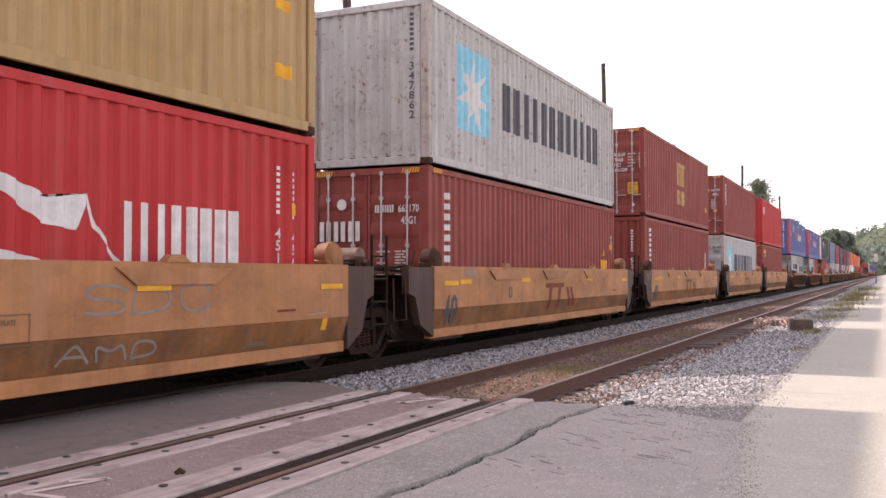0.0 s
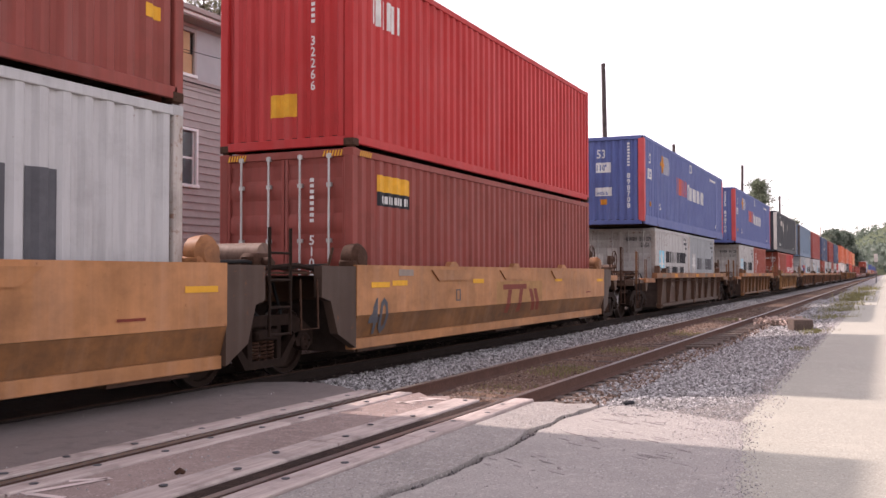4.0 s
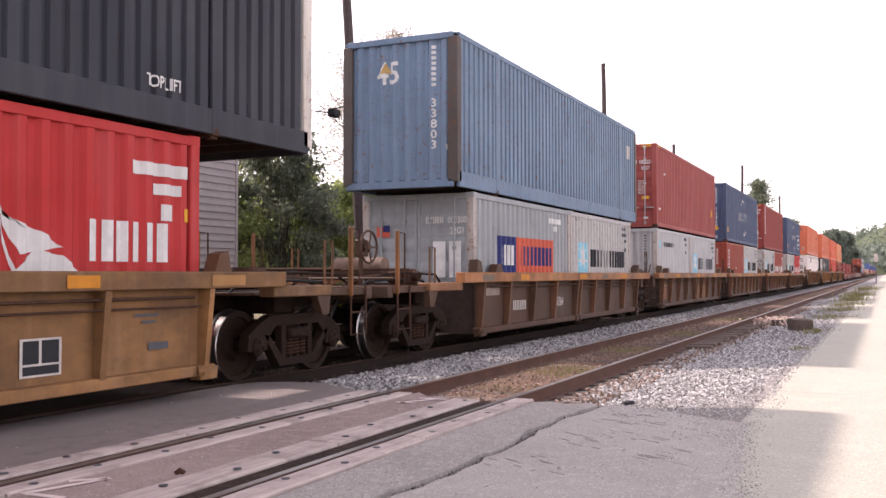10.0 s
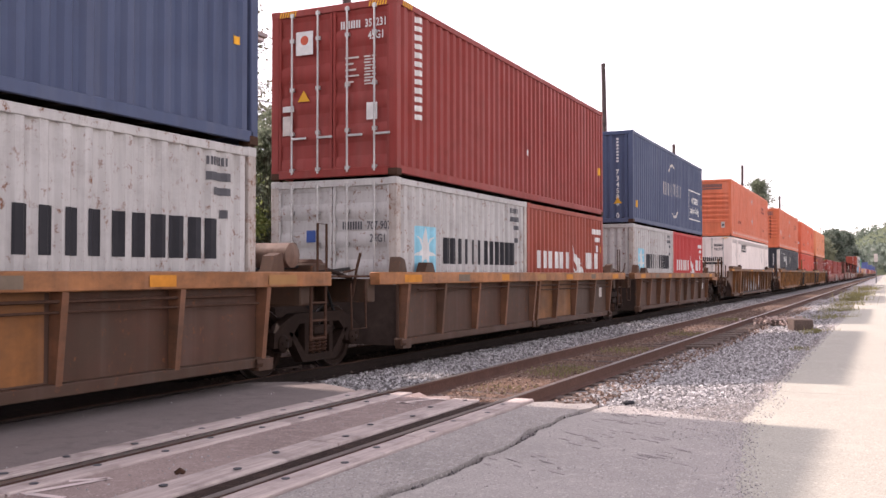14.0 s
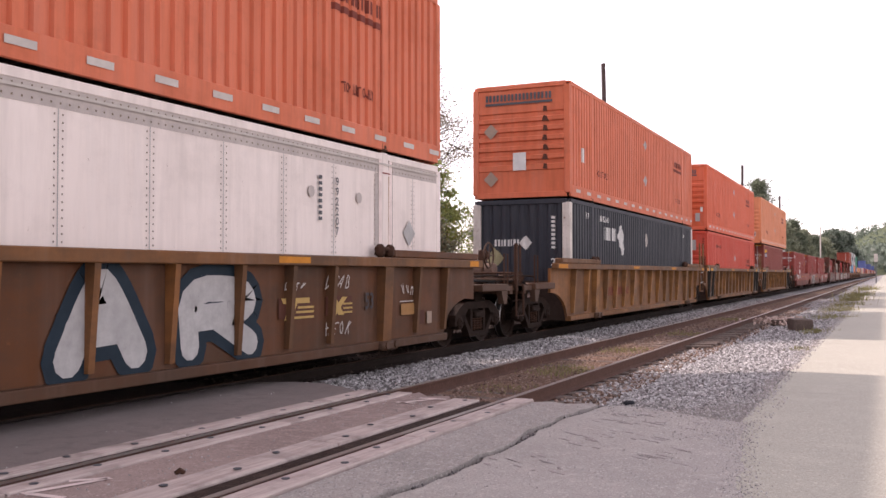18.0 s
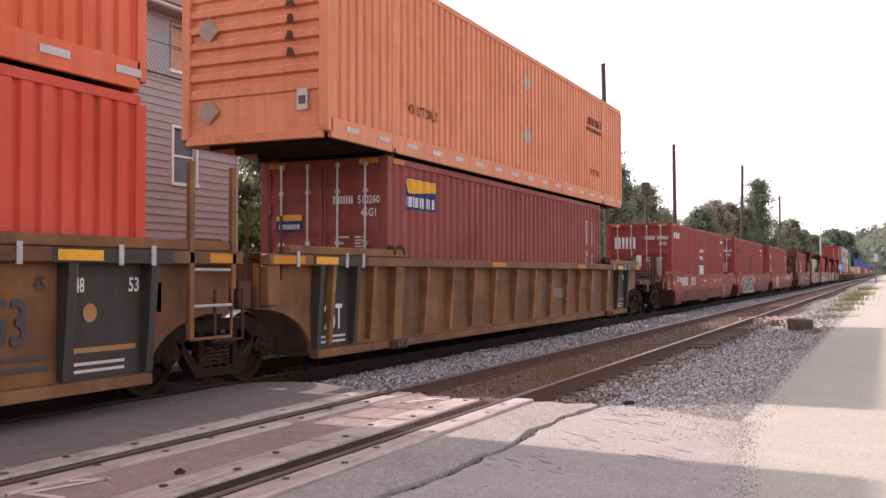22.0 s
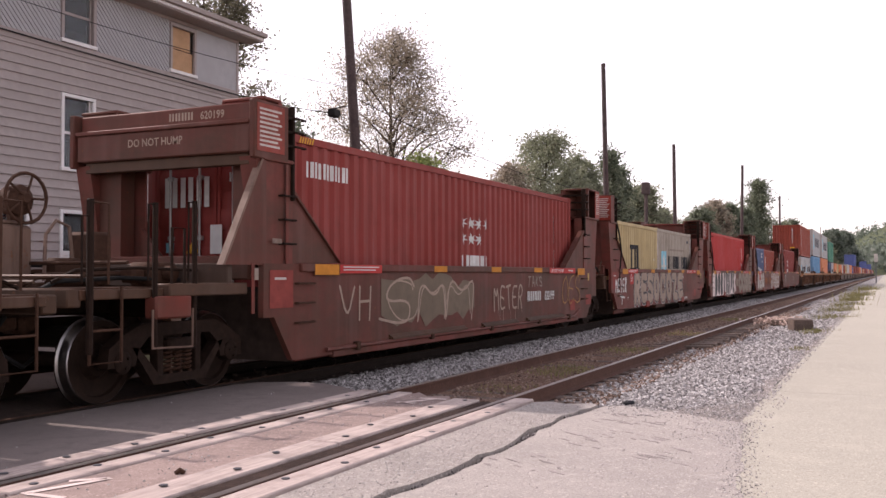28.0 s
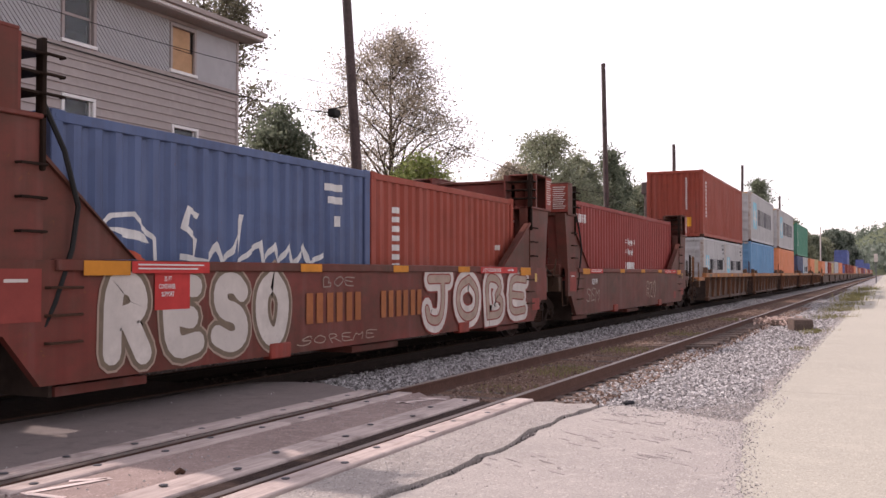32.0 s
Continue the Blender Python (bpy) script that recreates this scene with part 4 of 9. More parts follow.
def smooth_well(s, first=False, last=False, deco=(), tank=True):
    """An ochre articulated well unit with a folded plate side."""
    ob = thing("well_car", "ochre smooth-sided articulated well wagon unit with dark end patches and grime", "rail wagon", "ochre well wagons")
    y0, y1 = -0.35, 12.62
    for sx in (1, -1):
        prof = [(sx * 1.44, 1.5), (sx * 1.5, 1.5), (sx * 1.5, 0.78), (sx * 1.44, 0.77)]
        part("side_sill", kept(("ttx_side", sx), lambda: MB().prism("y", prof, y0, y1)), M["ochre"], ob)
        # lowochre is a darker ochre: grime plus painted shade of the sloping face
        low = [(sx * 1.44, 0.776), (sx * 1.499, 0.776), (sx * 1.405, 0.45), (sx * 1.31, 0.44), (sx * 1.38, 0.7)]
        part("lower_sill", kept(("ttx_low", sx), lambda: MB().prism("y", low, y0, y1)), M["lowochre"], ob, "grimy lower sill that slopes inwards, its shade deepened in the paint")
        part("bottom_lip", kept(("ttx_lip", sx), lambda: MB().box(*sorted((sx * 1.3, sx * 1.43)), y0, y1, 0.29, 0.446, 0.01)), M["ochre"], ob)
        for ya, yb in ((y0 - 0.9, y0), (y1, y1 + 0.75)):
            xa, xb = sorted((sx * 1.36, sx * 1.485))
            yy = (ya, yb) if ya < y0 else (yb, ya)
            part("end_plate", kept(("ttx_end", sx, ya), lambda: MB().prism("x", [(yy[1], 1.48), (yy[0], 1.48), (yy[0], 1.06), (yy[1] + (yy[0] - yy[1]) * 0.75, 1.0), (yy[1] + (yy[0] - yy[1]) * 0.55, 0.55), (yy[1], 0.32)], xa, xb)), M["sootplate"], ob, "sooty brown end plate")
        if sx > 0:
            for u in (2.95, 6.0, 9.1):
                part("side_bracket", kept(("ttx_bracket", u), lambda: MB().prism("x", [(u - 0.9, 1.44), (u + 0.9, 1.44), (u + 0.62, 1.26), (u - 0.62, 1.26)], 1.5, 1.53)), M["ochre"], ob)
                part("hinge_cap", kept(("ttx_cap", u), lambda: MB().prism("x", [(u - 0.2, 1.5), (u + 0.2, 1.5), (u + 0.08, 1.58), (u - 0.1, 1.58)], 1.42, 1.52)), M["ochre"], ob)
    well_floor(ob, 0.0, 12.19, M["dullbrown"])
    horn(ob, -0.12, M["rust"], 1.3, 1.48)
    horn(ob, 12.4, M["chord"], 1.3, 1.48)
    side_marks(ob, list(deco) + ([] if s < 0 else [("ink_ochre", "rect", 4.95, 7.6, 0.785, 1.22)] + SLANTS) + [("ink_yellow", "rect", 0.05, 0.62, 1.17, 1.25), ("ink_yellow", "rect", 0.7, 1.2, 1.19, 1.27), ("ink_yellow", "rect", 3.8, 4.3, 1.2, 1.28), ("ink_yellow", "rect", 8.5, 9.0, 1.2, 1.27), ("ink_yellow", "rect", 11.9, 12.45, 1.17, 1.24),
               ("ink_grey", "rect", 3.05, 3.09, 0.9, 1.1), ("ink_grey", "rect", 3.2, 3.24, 0.9, 1.1), ("ink_grey", "rect", 3.09, 3.2, 1.08, 1.1), ("ink_grey", "rect", 3.09, 3.2, 0.9, 0.92),
               ("ink_grey", "text", 0.0, 0.5, 0.52, "40", 0.8),
               ("ink_dust", "rect", 0.9, 1.4, 1.34, 1.44), ("ink_dust", "rect", 2.6, 3.3, 1.36, 1.38), ("ink_dust", "rect", 2.65, 3.25, 1.32, 1.34), ("ink_dust", "rect", 5.7, 6.3, 1.36, 1.38), ("ink_maroon", "rect", 10.9, 11.3, 0.9, 0.93)], lambda v: 1.5 if v > 0.78 else max(1.41, 1.502 - (0.78 - v) * 0.285))
    bogie(ob, -2.0)
    if first:
        end_platform(ob, -0.9, -1, M["ochre"], M["rust"], True, 1.3)
    else:
        ladder(ob, 1.46, -2.4, 0.6, 1.95, M["steel"], 0.45, 4)
        joint_deck(ob, -4.0 + 0.4, -0.2, M["carblack"], 1.35)
        if tank:
            air_tank(ob, -1.6, 1.62, M["tankgrey"])
        clutter(ob, -2.6, -0.5, 1.4, int(s))
    if last:
        bogie(ob, 14.35)
        end_platform(ob, 13.0, 1, M["ochre"], M["rust"], True, 1.3)
    rails_on(ob, s)
    return ob


def ribbed_well(s, body="dullbrown", chord="chord", first=False, last=False, deco=(), bright=(), plain_far=False, posts="carbrown", tank=False):
    """A well unit with a top chord and ribbed plate sides."""
    ob = thing("well_car", "weathered %s ribbed-side well wagon unit with orange-brown top chord" % ("tan" if body == "tanwell" else "dark brown"), "rail wagon", "ribbed well wagons")
    y0, y1 = -1.1, 13.45
    for sx in (1, -1):
        xa, xb = sorted((sx * 1.34, sx * 1.52))
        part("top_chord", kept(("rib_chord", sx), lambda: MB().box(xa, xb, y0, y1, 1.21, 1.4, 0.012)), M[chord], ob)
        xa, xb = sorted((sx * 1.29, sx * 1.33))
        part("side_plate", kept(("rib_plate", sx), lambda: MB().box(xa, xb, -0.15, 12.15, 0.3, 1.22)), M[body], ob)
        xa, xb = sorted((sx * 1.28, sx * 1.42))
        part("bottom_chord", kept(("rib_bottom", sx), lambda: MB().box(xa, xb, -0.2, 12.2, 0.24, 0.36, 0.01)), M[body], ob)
        part("side_pipe", kept(("rib_pipe", sx), lambda: MB().tube([(sx * 1.45, 0.3, 1.12), (sx * 1.45, 11.8, 1.12)], 0.018, 5)), M["rust"], ob)
    if not plain_far:
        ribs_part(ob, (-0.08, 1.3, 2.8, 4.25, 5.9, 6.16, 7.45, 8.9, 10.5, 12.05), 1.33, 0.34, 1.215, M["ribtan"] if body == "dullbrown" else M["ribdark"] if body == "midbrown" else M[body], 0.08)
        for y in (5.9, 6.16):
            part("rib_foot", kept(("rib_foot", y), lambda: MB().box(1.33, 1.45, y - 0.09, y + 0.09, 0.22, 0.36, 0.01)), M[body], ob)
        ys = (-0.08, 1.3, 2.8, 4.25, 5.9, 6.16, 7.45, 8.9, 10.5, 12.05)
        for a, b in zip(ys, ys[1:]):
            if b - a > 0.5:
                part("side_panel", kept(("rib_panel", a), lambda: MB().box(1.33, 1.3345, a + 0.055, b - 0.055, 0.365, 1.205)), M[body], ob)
        for u, v in bright:
            part("bright_panel", MB().box(1.33, 1.336, u, v, 0.38, 1.2), M["carbrown"], ob, "cleaner tan panel")
        for k, f in ((-0.3, 1), (12.5, -1)):
            guide(ob, k, M["ribtan"] if body != "dullbrown" else M["platform"], 1.32, 1.38, f)
        for y in (-0.08, 12.05):
            part("jacking_lug", kept(("jacking_lug", y), lambda: MB().prism("x", [(y - 0.16, 0.34), (y + 0.16, 0.34), (y + 0.14, 0.2), (y - 0.14, 0.2)], 1.31, 1.45).tube([(1.42, y - 0.16, 0.3), (1.46, y - 0.1, 0.3)], 0.06, 8)), M[body], ob)
        part("side_pipe", kept(("rib_pipe_low",), lambda: MB().tube([(1.45, 6.3, 1.02), (1.45, 11.9, 1.02)], 0.014, 5)), M["rust"], ob)
        part("guide_block", kept(("guide_block",), lambda: MB().prism("x", [(0.55, 1.4), (0.95, 1.4), (0.85, 1.56), (0.65, 1.56)], 1.28, 1.45)), M[body], ob)
        marks = []
        for i in range(7):
            u = -0.3 + i * 2.05
            marks.append((("ink_orange", "ink_ochre", "ink_orange", "ink_smoke")[(i + int(s)) % 4], "rect", u, u + 0.6 - 0.1 * (i % 3), 1.24, 1.36))
        side_marks(ob, marks, 1.52)
        side_marks(ob, list(deco), 1.339)
    well_floor(ob, 0.0, 12.19, M[body])
    bogie(ob, -2.1, plain_far)
    if first:
        end_platform(ob, -1.1, -1, M[chord], M[posts], True)
    elif not plain_far:
        joint_deck(ob, -2.95, -0.95, M[chord], 1.3)
        ladder(ob, 1.46, -2.85, 0.5, 1.2, M["rust"], 0.35, 3)
        part("valve_box", MB().box(0.5, 1.2, -2.4, -2.0, 1.34, 1.52, 0.03), M["platform"], ob)
        grab_iron(ob, 1.4, -2.6, 1.38, 2.05, M["rust"], 0.22)
        clutter(ob, -2.7, -1.1, 1.34, int(s))
        if tank:
            air_tank(ob, -2.9, 1.62, M["tankgrey"], 0.7)
    if last:
        bogie(ob, 14.3)
        end_platform(ob, 13.4, 1, M[chord], M[posts], False)
    rails_on(ob, s)
    return ob


def long_well(s, body="carbrown", first=False, last=False, deco=(), black_ends=False, shared=True):
    """A 53-foot well unit with close ribs and arched ends over the bogies."""
    ob = thing("well_car", "tan-brown ribbed 53-foot well wagon unit with arched ends", "rail wagon", "long well wagons")
    L = 16.15
    for sx in (1, -1):
        xa, xb = sorted((sx * 1.38, sx * 1.53))
        part("top_chord", kept(("long_chord", sx), lambda: MB().box(xa, xb, -1.66, L + 1.36, 1.48, 1.62, 0.012)), M["carbrown"] if body == "rustwell" else M[body], ob)
        xa, xb = sorted((sx * 1.3, sx * 1.36))
        arch = [(-0.5 - 1.2 + 1.2 * math.sin(t), 0.32 + 0.62 * math.cos(t) * 1.0) for t in [i * math.pi / 2 / 7 for i in range(7, -1, -1)]]
        arch2 = [(L - 0.02 + 1.2 - 1.2 * math.sin(t), 0.32 + 0.62 * math.cos(t)) for t in [i * math.pi / 2 / 7 for i in range(1, 8)]]
        prof = [(-1.7, 1.5), (L + 1.3, 1.5), (L + 1.3, 0.9)] + arch2 + [(L - 0.05, 0.3), (-0.45, 0.3)] + arch[1:]
        mid = [p for p in prof]
        part("side_plate", kept(("long_plate", sx), lambda: MB().prism("x", mid, xa, xb)), M[body], ob)
        xa, xb = sorted((sx * 1.36, sx * 1.5))
        part("bottom_chord", kept(("long_bottom", sx), lambda: MB().box(xa - sx * 0.05, xb - sx * 0.05, -0.45, L - 0.05, 0.24, 0.36, 0.01)), M[body], ob)
        for ya, yb in ((-1.2, 2.05), (L - 2.05, L + 1.2)):
            xa, xb = sorted((sx * 1.3, sx * 1.5))
            part("guide_rail", kept(("long_guide", sx, ya), lambda: MB().box(xa, xb, ya, yb, 1.625, 1.74, 0.015)), M[body], ob)
    ys = [-0.12, 1.0, 2.8, 3.8, 4.76, 5.8, 6.95, 8.07, 9.2, 10.35, 11.4, 12.4, L - 1.15, L - 0.1]
    rib = M["carbrown"] if body == "rustwell" else M["riborange"]
    ribs_part(ob, ys, 1.36, 0.42, 1.48, rib, 0.08, 1.51, 1.43)
    ribs_part(ob, (1.77, L - 2.24), 1.36, 0.36, 1.48, rib, 0.26, 1.515, 1.46)
    cuts = sorted(ys + [1.77, L - 2.24])
    for a, b in zip(cuts, cuts[1:]):
        part("side_panel", kept(("long_panel", a), lambda: MB().box(1.36, 1.3635, a + (0.14 if a in (1.77, L - 2.24) else 0.05), b - (0.14 if b in (1.77, L - 2.24) else 0.05), 0.37, 1.475)), M[body], ob)
    for y in (1.77, L - 2.24):
        part("lift_lug", kept(("long_lug", y), lambda: MB().box(1.4, 1.54, y - 0.24, y + 0.24, 0.22, 0.36, 0.03).tube([(1.52, y - 0.14, 0.3), (1.56, y - 0.14, 0.3)], 0.06, 8).tube([(1.52, y + 0.14, 0.3), (1.56, y + 0.14, 0.3)], 0.06, 8)), M["platform"], ob)
        part("latch", kept(("long_latch", y), lambda: MB().box(1.36, 1.5, y - 0.25, y - 0.08, 1.62, 1.82, 0.05).box(1.36, 1.5, y + 0.06, y + 0.22, 1.62, 1.82, 0.05).box(1.4, 1.47, y - 0.2, y + 0.2, 1.72, 1.78, 0.02)), M["rust"], ob, "dark cast locking latch")
    well_floor(ob, 0.0, L, M["dullbrown"])
    marks = [("ink_orange", "rect", -1.6, -0.9, 1.5, 1.6), ("ink_orange", "rect", L + 0.75, L + 1.15, 1.5, 1.6), ("ink_orange", "rect", 5.5, 6.2, 1.51, 1.59), ("ink_orange", "rect", 11, 11.7, 1.51, 1.59)]
    side_marks(ob, marks, 1.53)
    if black_ends:
        for ya, yb, w in ((-0.45, 0.5, "125T"), (L - 1.18, L - 0.1, "48")):
            part("end_panel", kept(("black_panel", ya), lambda: MB().box(1.36, 1.372, ya, yb, 0.36, 1.48)), M["carblack"], ob, "black painted end panel")
            side_marks(ob, [("ink_white", "text", ya + 0.15, 0.62 if w == "125T" else 1.2, 0.34 if w == "125T" else 0.14, w, 0.62)] + [("ink_pale", "rect", ya + 0.15, ya + 0.8, 0.5 - 0.07 * i, 0.53 - 0.07 * i) for i in range(2)] + ([("ink_white", "text", ya + 0.85, 1.2, 0.14, "53", 0.8)] if w == "48" else []), 1.374)
            for y in (ya, yb):
                part("panel_edge", kept(("black_edge", y), lambda: MB().prism("y", [(1.37, 0.38), (1.45, 0.38), (1.525, 1.48), (1.37, 1.48)], y - 0.05, y + 0.05)), M["carblack"], ob)
            if w == "48":
                side_marks(ob, [("ink_slate", "text", ya - 0.78, 0.74, 0.42, "53", 0.72), ("ink_slate", "text", ya - 0.32, 1.22, 0.13, "45", 0.75), ("ink_ochre", "disc", ya + 0.34, 1.0, 0.09), ("ink_ochre", "rect", ya + 0.14, ya + 0.95, 0.62, 0.67)] + [("ink_slate", "rect", ya - 0.75 + 0.05 * i, ya - 0.15, 0.6 - 0.1 * i, 0.64 - 0.1 * i) for i in range(2)], 1.376)
                side_marks(ob, [("ink_slate", "text", L - 2.34, 1.12, 0.14, "20", 0.75), ("ink_slate", "text", L - 2.34, 0.92, 0.14, "40", 0.75)], lambda v: 1.464 + (v - 0.36) * 0.05)
            part("top_panel", kept(("black_top", ya), lambda: MB().box(1.53, 1.536, ya - 0.25, yb + 0.25, 1.48, 1.62)), M["carblack"], ob)
            side_marks(ob, [("ink_yellow", "rect", ya - 0.2, ya + 0.35, 1.5, 1.6)], 1.54)
            for q in (-0.65, 0.55, 1.0):
                part("strap", kept(("strap", ya, q), lambda: MB().box(1.536, 1.55, ya + q, ya + q + 0.06, 1.46, 1.66)), M["ink_silver"], ob)
    side_marks(ob, list(deco), 1.366)
    bogie(ob, -2.1)
    if first:
        end_platform(ob, -1.68, -1, M["platform"], M["rust"], True, 1.15)
    else:
        joint_deck(ob, -3.6, -1.8, M[body], 1.3)
        for y in (-2.2, -1.5):
            part("stanchion", kept(("long_post", y), lambda: MB().tube([(1.4, y, 1.3), (1.4, y, 2.1), (1.4, y + 0.25, 2.1), (1.4, y + 0.25, 1.3)], 0.018, 6)), M["rust"], ob)
        part("step", MB().tube([(1.45, -2.6, 1.2), (1.45, -2.6, 0.62), (1.45, -2.1, 0.62), (1.45, -2.1, 1.2)], 0.02, 6), M["dullbrown"], ob)
        part("end_post", kept(("long_end_post",), lambda: MB().box(1.36, 1.5, -1.66, -1.4, 0.98, 1.48, 0.015)), M[body], ob)
    if not last:
        part("ladder", kept(("long_ladder",), lambda: MB().box(1.47, 1.53, L + 0.42, L + 0.5, 0.66, 2.6, 0.008).box(1.47, 1.53, L + 1.14, L + 1.22, 1.2, 2.6, 0.008).tube([(1.5, L + 1.18, 1.2), (1.5, L + 1.16, 0.66), (1.5, L + 0.46, 0.66)], 0.02, 6)), M[body], ob, "tan steel ladder with two tall posts")
        for z in (1.02, 1.42):
            part("rung", kept(("long_rung", z), lambda: MB().tube([(1.5, L + 0.46, z), (1.5, L + 1.18, z)], 0.018, 6)), M["ink_silver"], ob)
        part("deck_box", kept(("long_deck_box",), lambda: MB().box(0.4, 1.3, L + 0.75, L + 1.3, 1.5, 1.78, 0.03)), M["platform"], ob)
    if last:
        bogie(ob, L + 2.1)
        end_platform(ob, L + 1.65, 1, M["platform"], M["rust"], False, 1.15)
    rails_on(ob, s)
    return ob


def red_well(s, first=False, last=False, deco=()):
    """A red articulated well unit with a folded plate side, low in the middle and raised at the ends."""
    ob = thing("well_car", "faded red smooth-sided articulated well wagon unit", "rail wagon", "red well wagons")
    prof = [(-1.33, 1.32), (12.0, 1.34), (12.3, 1.4), (13.3, 1.42), (13.5, 1.36), (13.55, 0.95), (13.1, 0.85), (13.0, 0.75), (-0.9, 0.75), (-0.95, 0.8), (-1.33, 0.8)]
    for sx in (1, -1):
        xa, xb = sorted((sx * 1.42, sx * 1.5))
        part("side_sill", kept(("red_side", sx), lambda: MB().prism("x", prof, xa, xb)), M["carred"], ob)
        xa, xb = sorted((sx * 1.46, sx * 1.535))
        part("top_chord", kept(("red_chord", sx), lambda: MB().box(xa, xb, 0.1, 12.2, 1.24, 1.35, 0.015)), M["carred"], ob)
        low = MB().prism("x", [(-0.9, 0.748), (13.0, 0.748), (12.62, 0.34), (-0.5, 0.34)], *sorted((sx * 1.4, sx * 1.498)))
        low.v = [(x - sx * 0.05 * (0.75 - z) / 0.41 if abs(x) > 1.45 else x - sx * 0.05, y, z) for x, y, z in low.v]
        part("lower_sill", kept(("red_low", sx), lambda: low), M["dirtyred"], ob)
        xa, xb = sorted((sx * 1.28, sx * 1.53))
        part("guide_flap", kept(("red_flap", sx), lambda: MB().prism("x", [(-1.39, 1.34), (-1.34, 1.455), (0.21, 1.46), (0.12, 1.345)], xa, xb)), M["carred"], ob)
        part("end_box", kept(("red_box", sx), lambda: MB().box(min(sx * 1.2, sx * 1.47), max(sx * 1.2, sx * 1.47), -2.06, -1.335, 0.8, 1.3, 0.02)), M["carred"], ob, "red end box with small pale writing")
        part("box_door", kept(("red_door", sx), lambda: MB().box(min(sx * 1.47, sx * 1.485), max(sx * 1.47, sx * 1.485), -1.66, -1.38, 0.92, 1.24, 0.006)), M["carred"], ob)
    side_marks(ob, [("ink_black", "rect", -2.0, -1.72, 1.14, 1.26)] + [("ink_pale", "rect", -1.98, -1.8 + 0.03 * (i % 2), 1.07 - 0.05 * i, 1.088 - 0.05 * i) for i in range(4)] + [("ink_black", "rect", -1.64, -1.4, 1.1, 1.11), ("ink_pale", "rect", -1.95, -1.5, 0.84, 0.86)], 1.488)
    well_floor(ob, 0.0, 12.19, M["oxide"])
    side_marks(ob, [("ink_slate", "rect", -1.28, -0.8, 1.13, 1.31), ("ink_rust", "rect", 0.05, 0.4, 0.5, 0.72), ("ink_pale", "stroke", 0.025, ((-0.3, 0.62), (-0.15, 0.72), (-0.1, 0.55), (0.02, 0.72)))] + [("ink_tan", "rect", 0.3, 0.62, 0.95 - 0.035 * i, 0.962 - 0.035 * i) for i in range(4)] + list(deco) + [("ink_ochre", "rect", -1.28, -0.8, 0.95, 1.125), ("ink_yellow", "rect", 4.9, 5.5, 1.03, 1.12), ("ink_yellow", "rect", 7.5, 8.0, 1.03, 1.12)], 1.504)
    bogie(ob, -2.1)
    if first:
        end_platform(ob, -1.3, -1, M["platform"], M["rust"], True, 1.22)
    else:
        joint_deck(ob, -3.4, -0.9, M["carred"], 1.2)
        clutter(ob, -2.9, -1.2, 1.26, int(s))
        for y in (-2.4, -1.7):
            part("bracket", kept(("red_bracket", y), lambda: MB().box(1.2, 1.4, y - 0.1, y + 0.1, 0.9, 1.32, 0.02)), M["carred"], ob)
    if last:
        bogie(ob, 14.3)
        end_platform(ob, 13.2, 1, M["platform"], M["rust"], False, 1.2)
        for sx in (1, -1):
            side = lambda p, q: sorted((sx * p, sx * q))
            part("end_box", MB().box(*side(1.2, 1.47), 13.56, 14.33, 0.86, 1.27, 0.02).prism("x", [(13.0, 0.86), (14.33, 0.86), (14.33, 0.8), (13.2, 0.78)], *side(1.3, 1.5)), M["carred"], ob, "red end box with small pale writing")
            part("guide_flap", MB().prism("x", [(11.95, 1.345), (12.0, 1.46), (13.62, 1.46), (14.3, 1.36), (14.33, 1.28), (13.3, 1.3)], *side(1.28, 1.53)), M["carred"], ob)
        side_marks(ob, [("ink_slate", "rect", 13.28, 13.6, 1.31, 1.44)], 1.534)
        side_marks(ob, [("ink_wash", "rect", 13.74, 13.86, 1.02, 1.17), ("ink_amber", "rect", 14.05, 14.2, 1.14, 1.22), ("ink_smoke", "rect", 14.0, 14.26, 0.94, 1.06)], 1.474)
        side_marks(ob, [("ink_rust", "rect", 13.1, 13.5, 0.93, 1.13), ("ink_dust", "rect", 12.68, 12.85, 0.96, 1.01)], 1.504)
    rails_on(ob, s)
    return ob


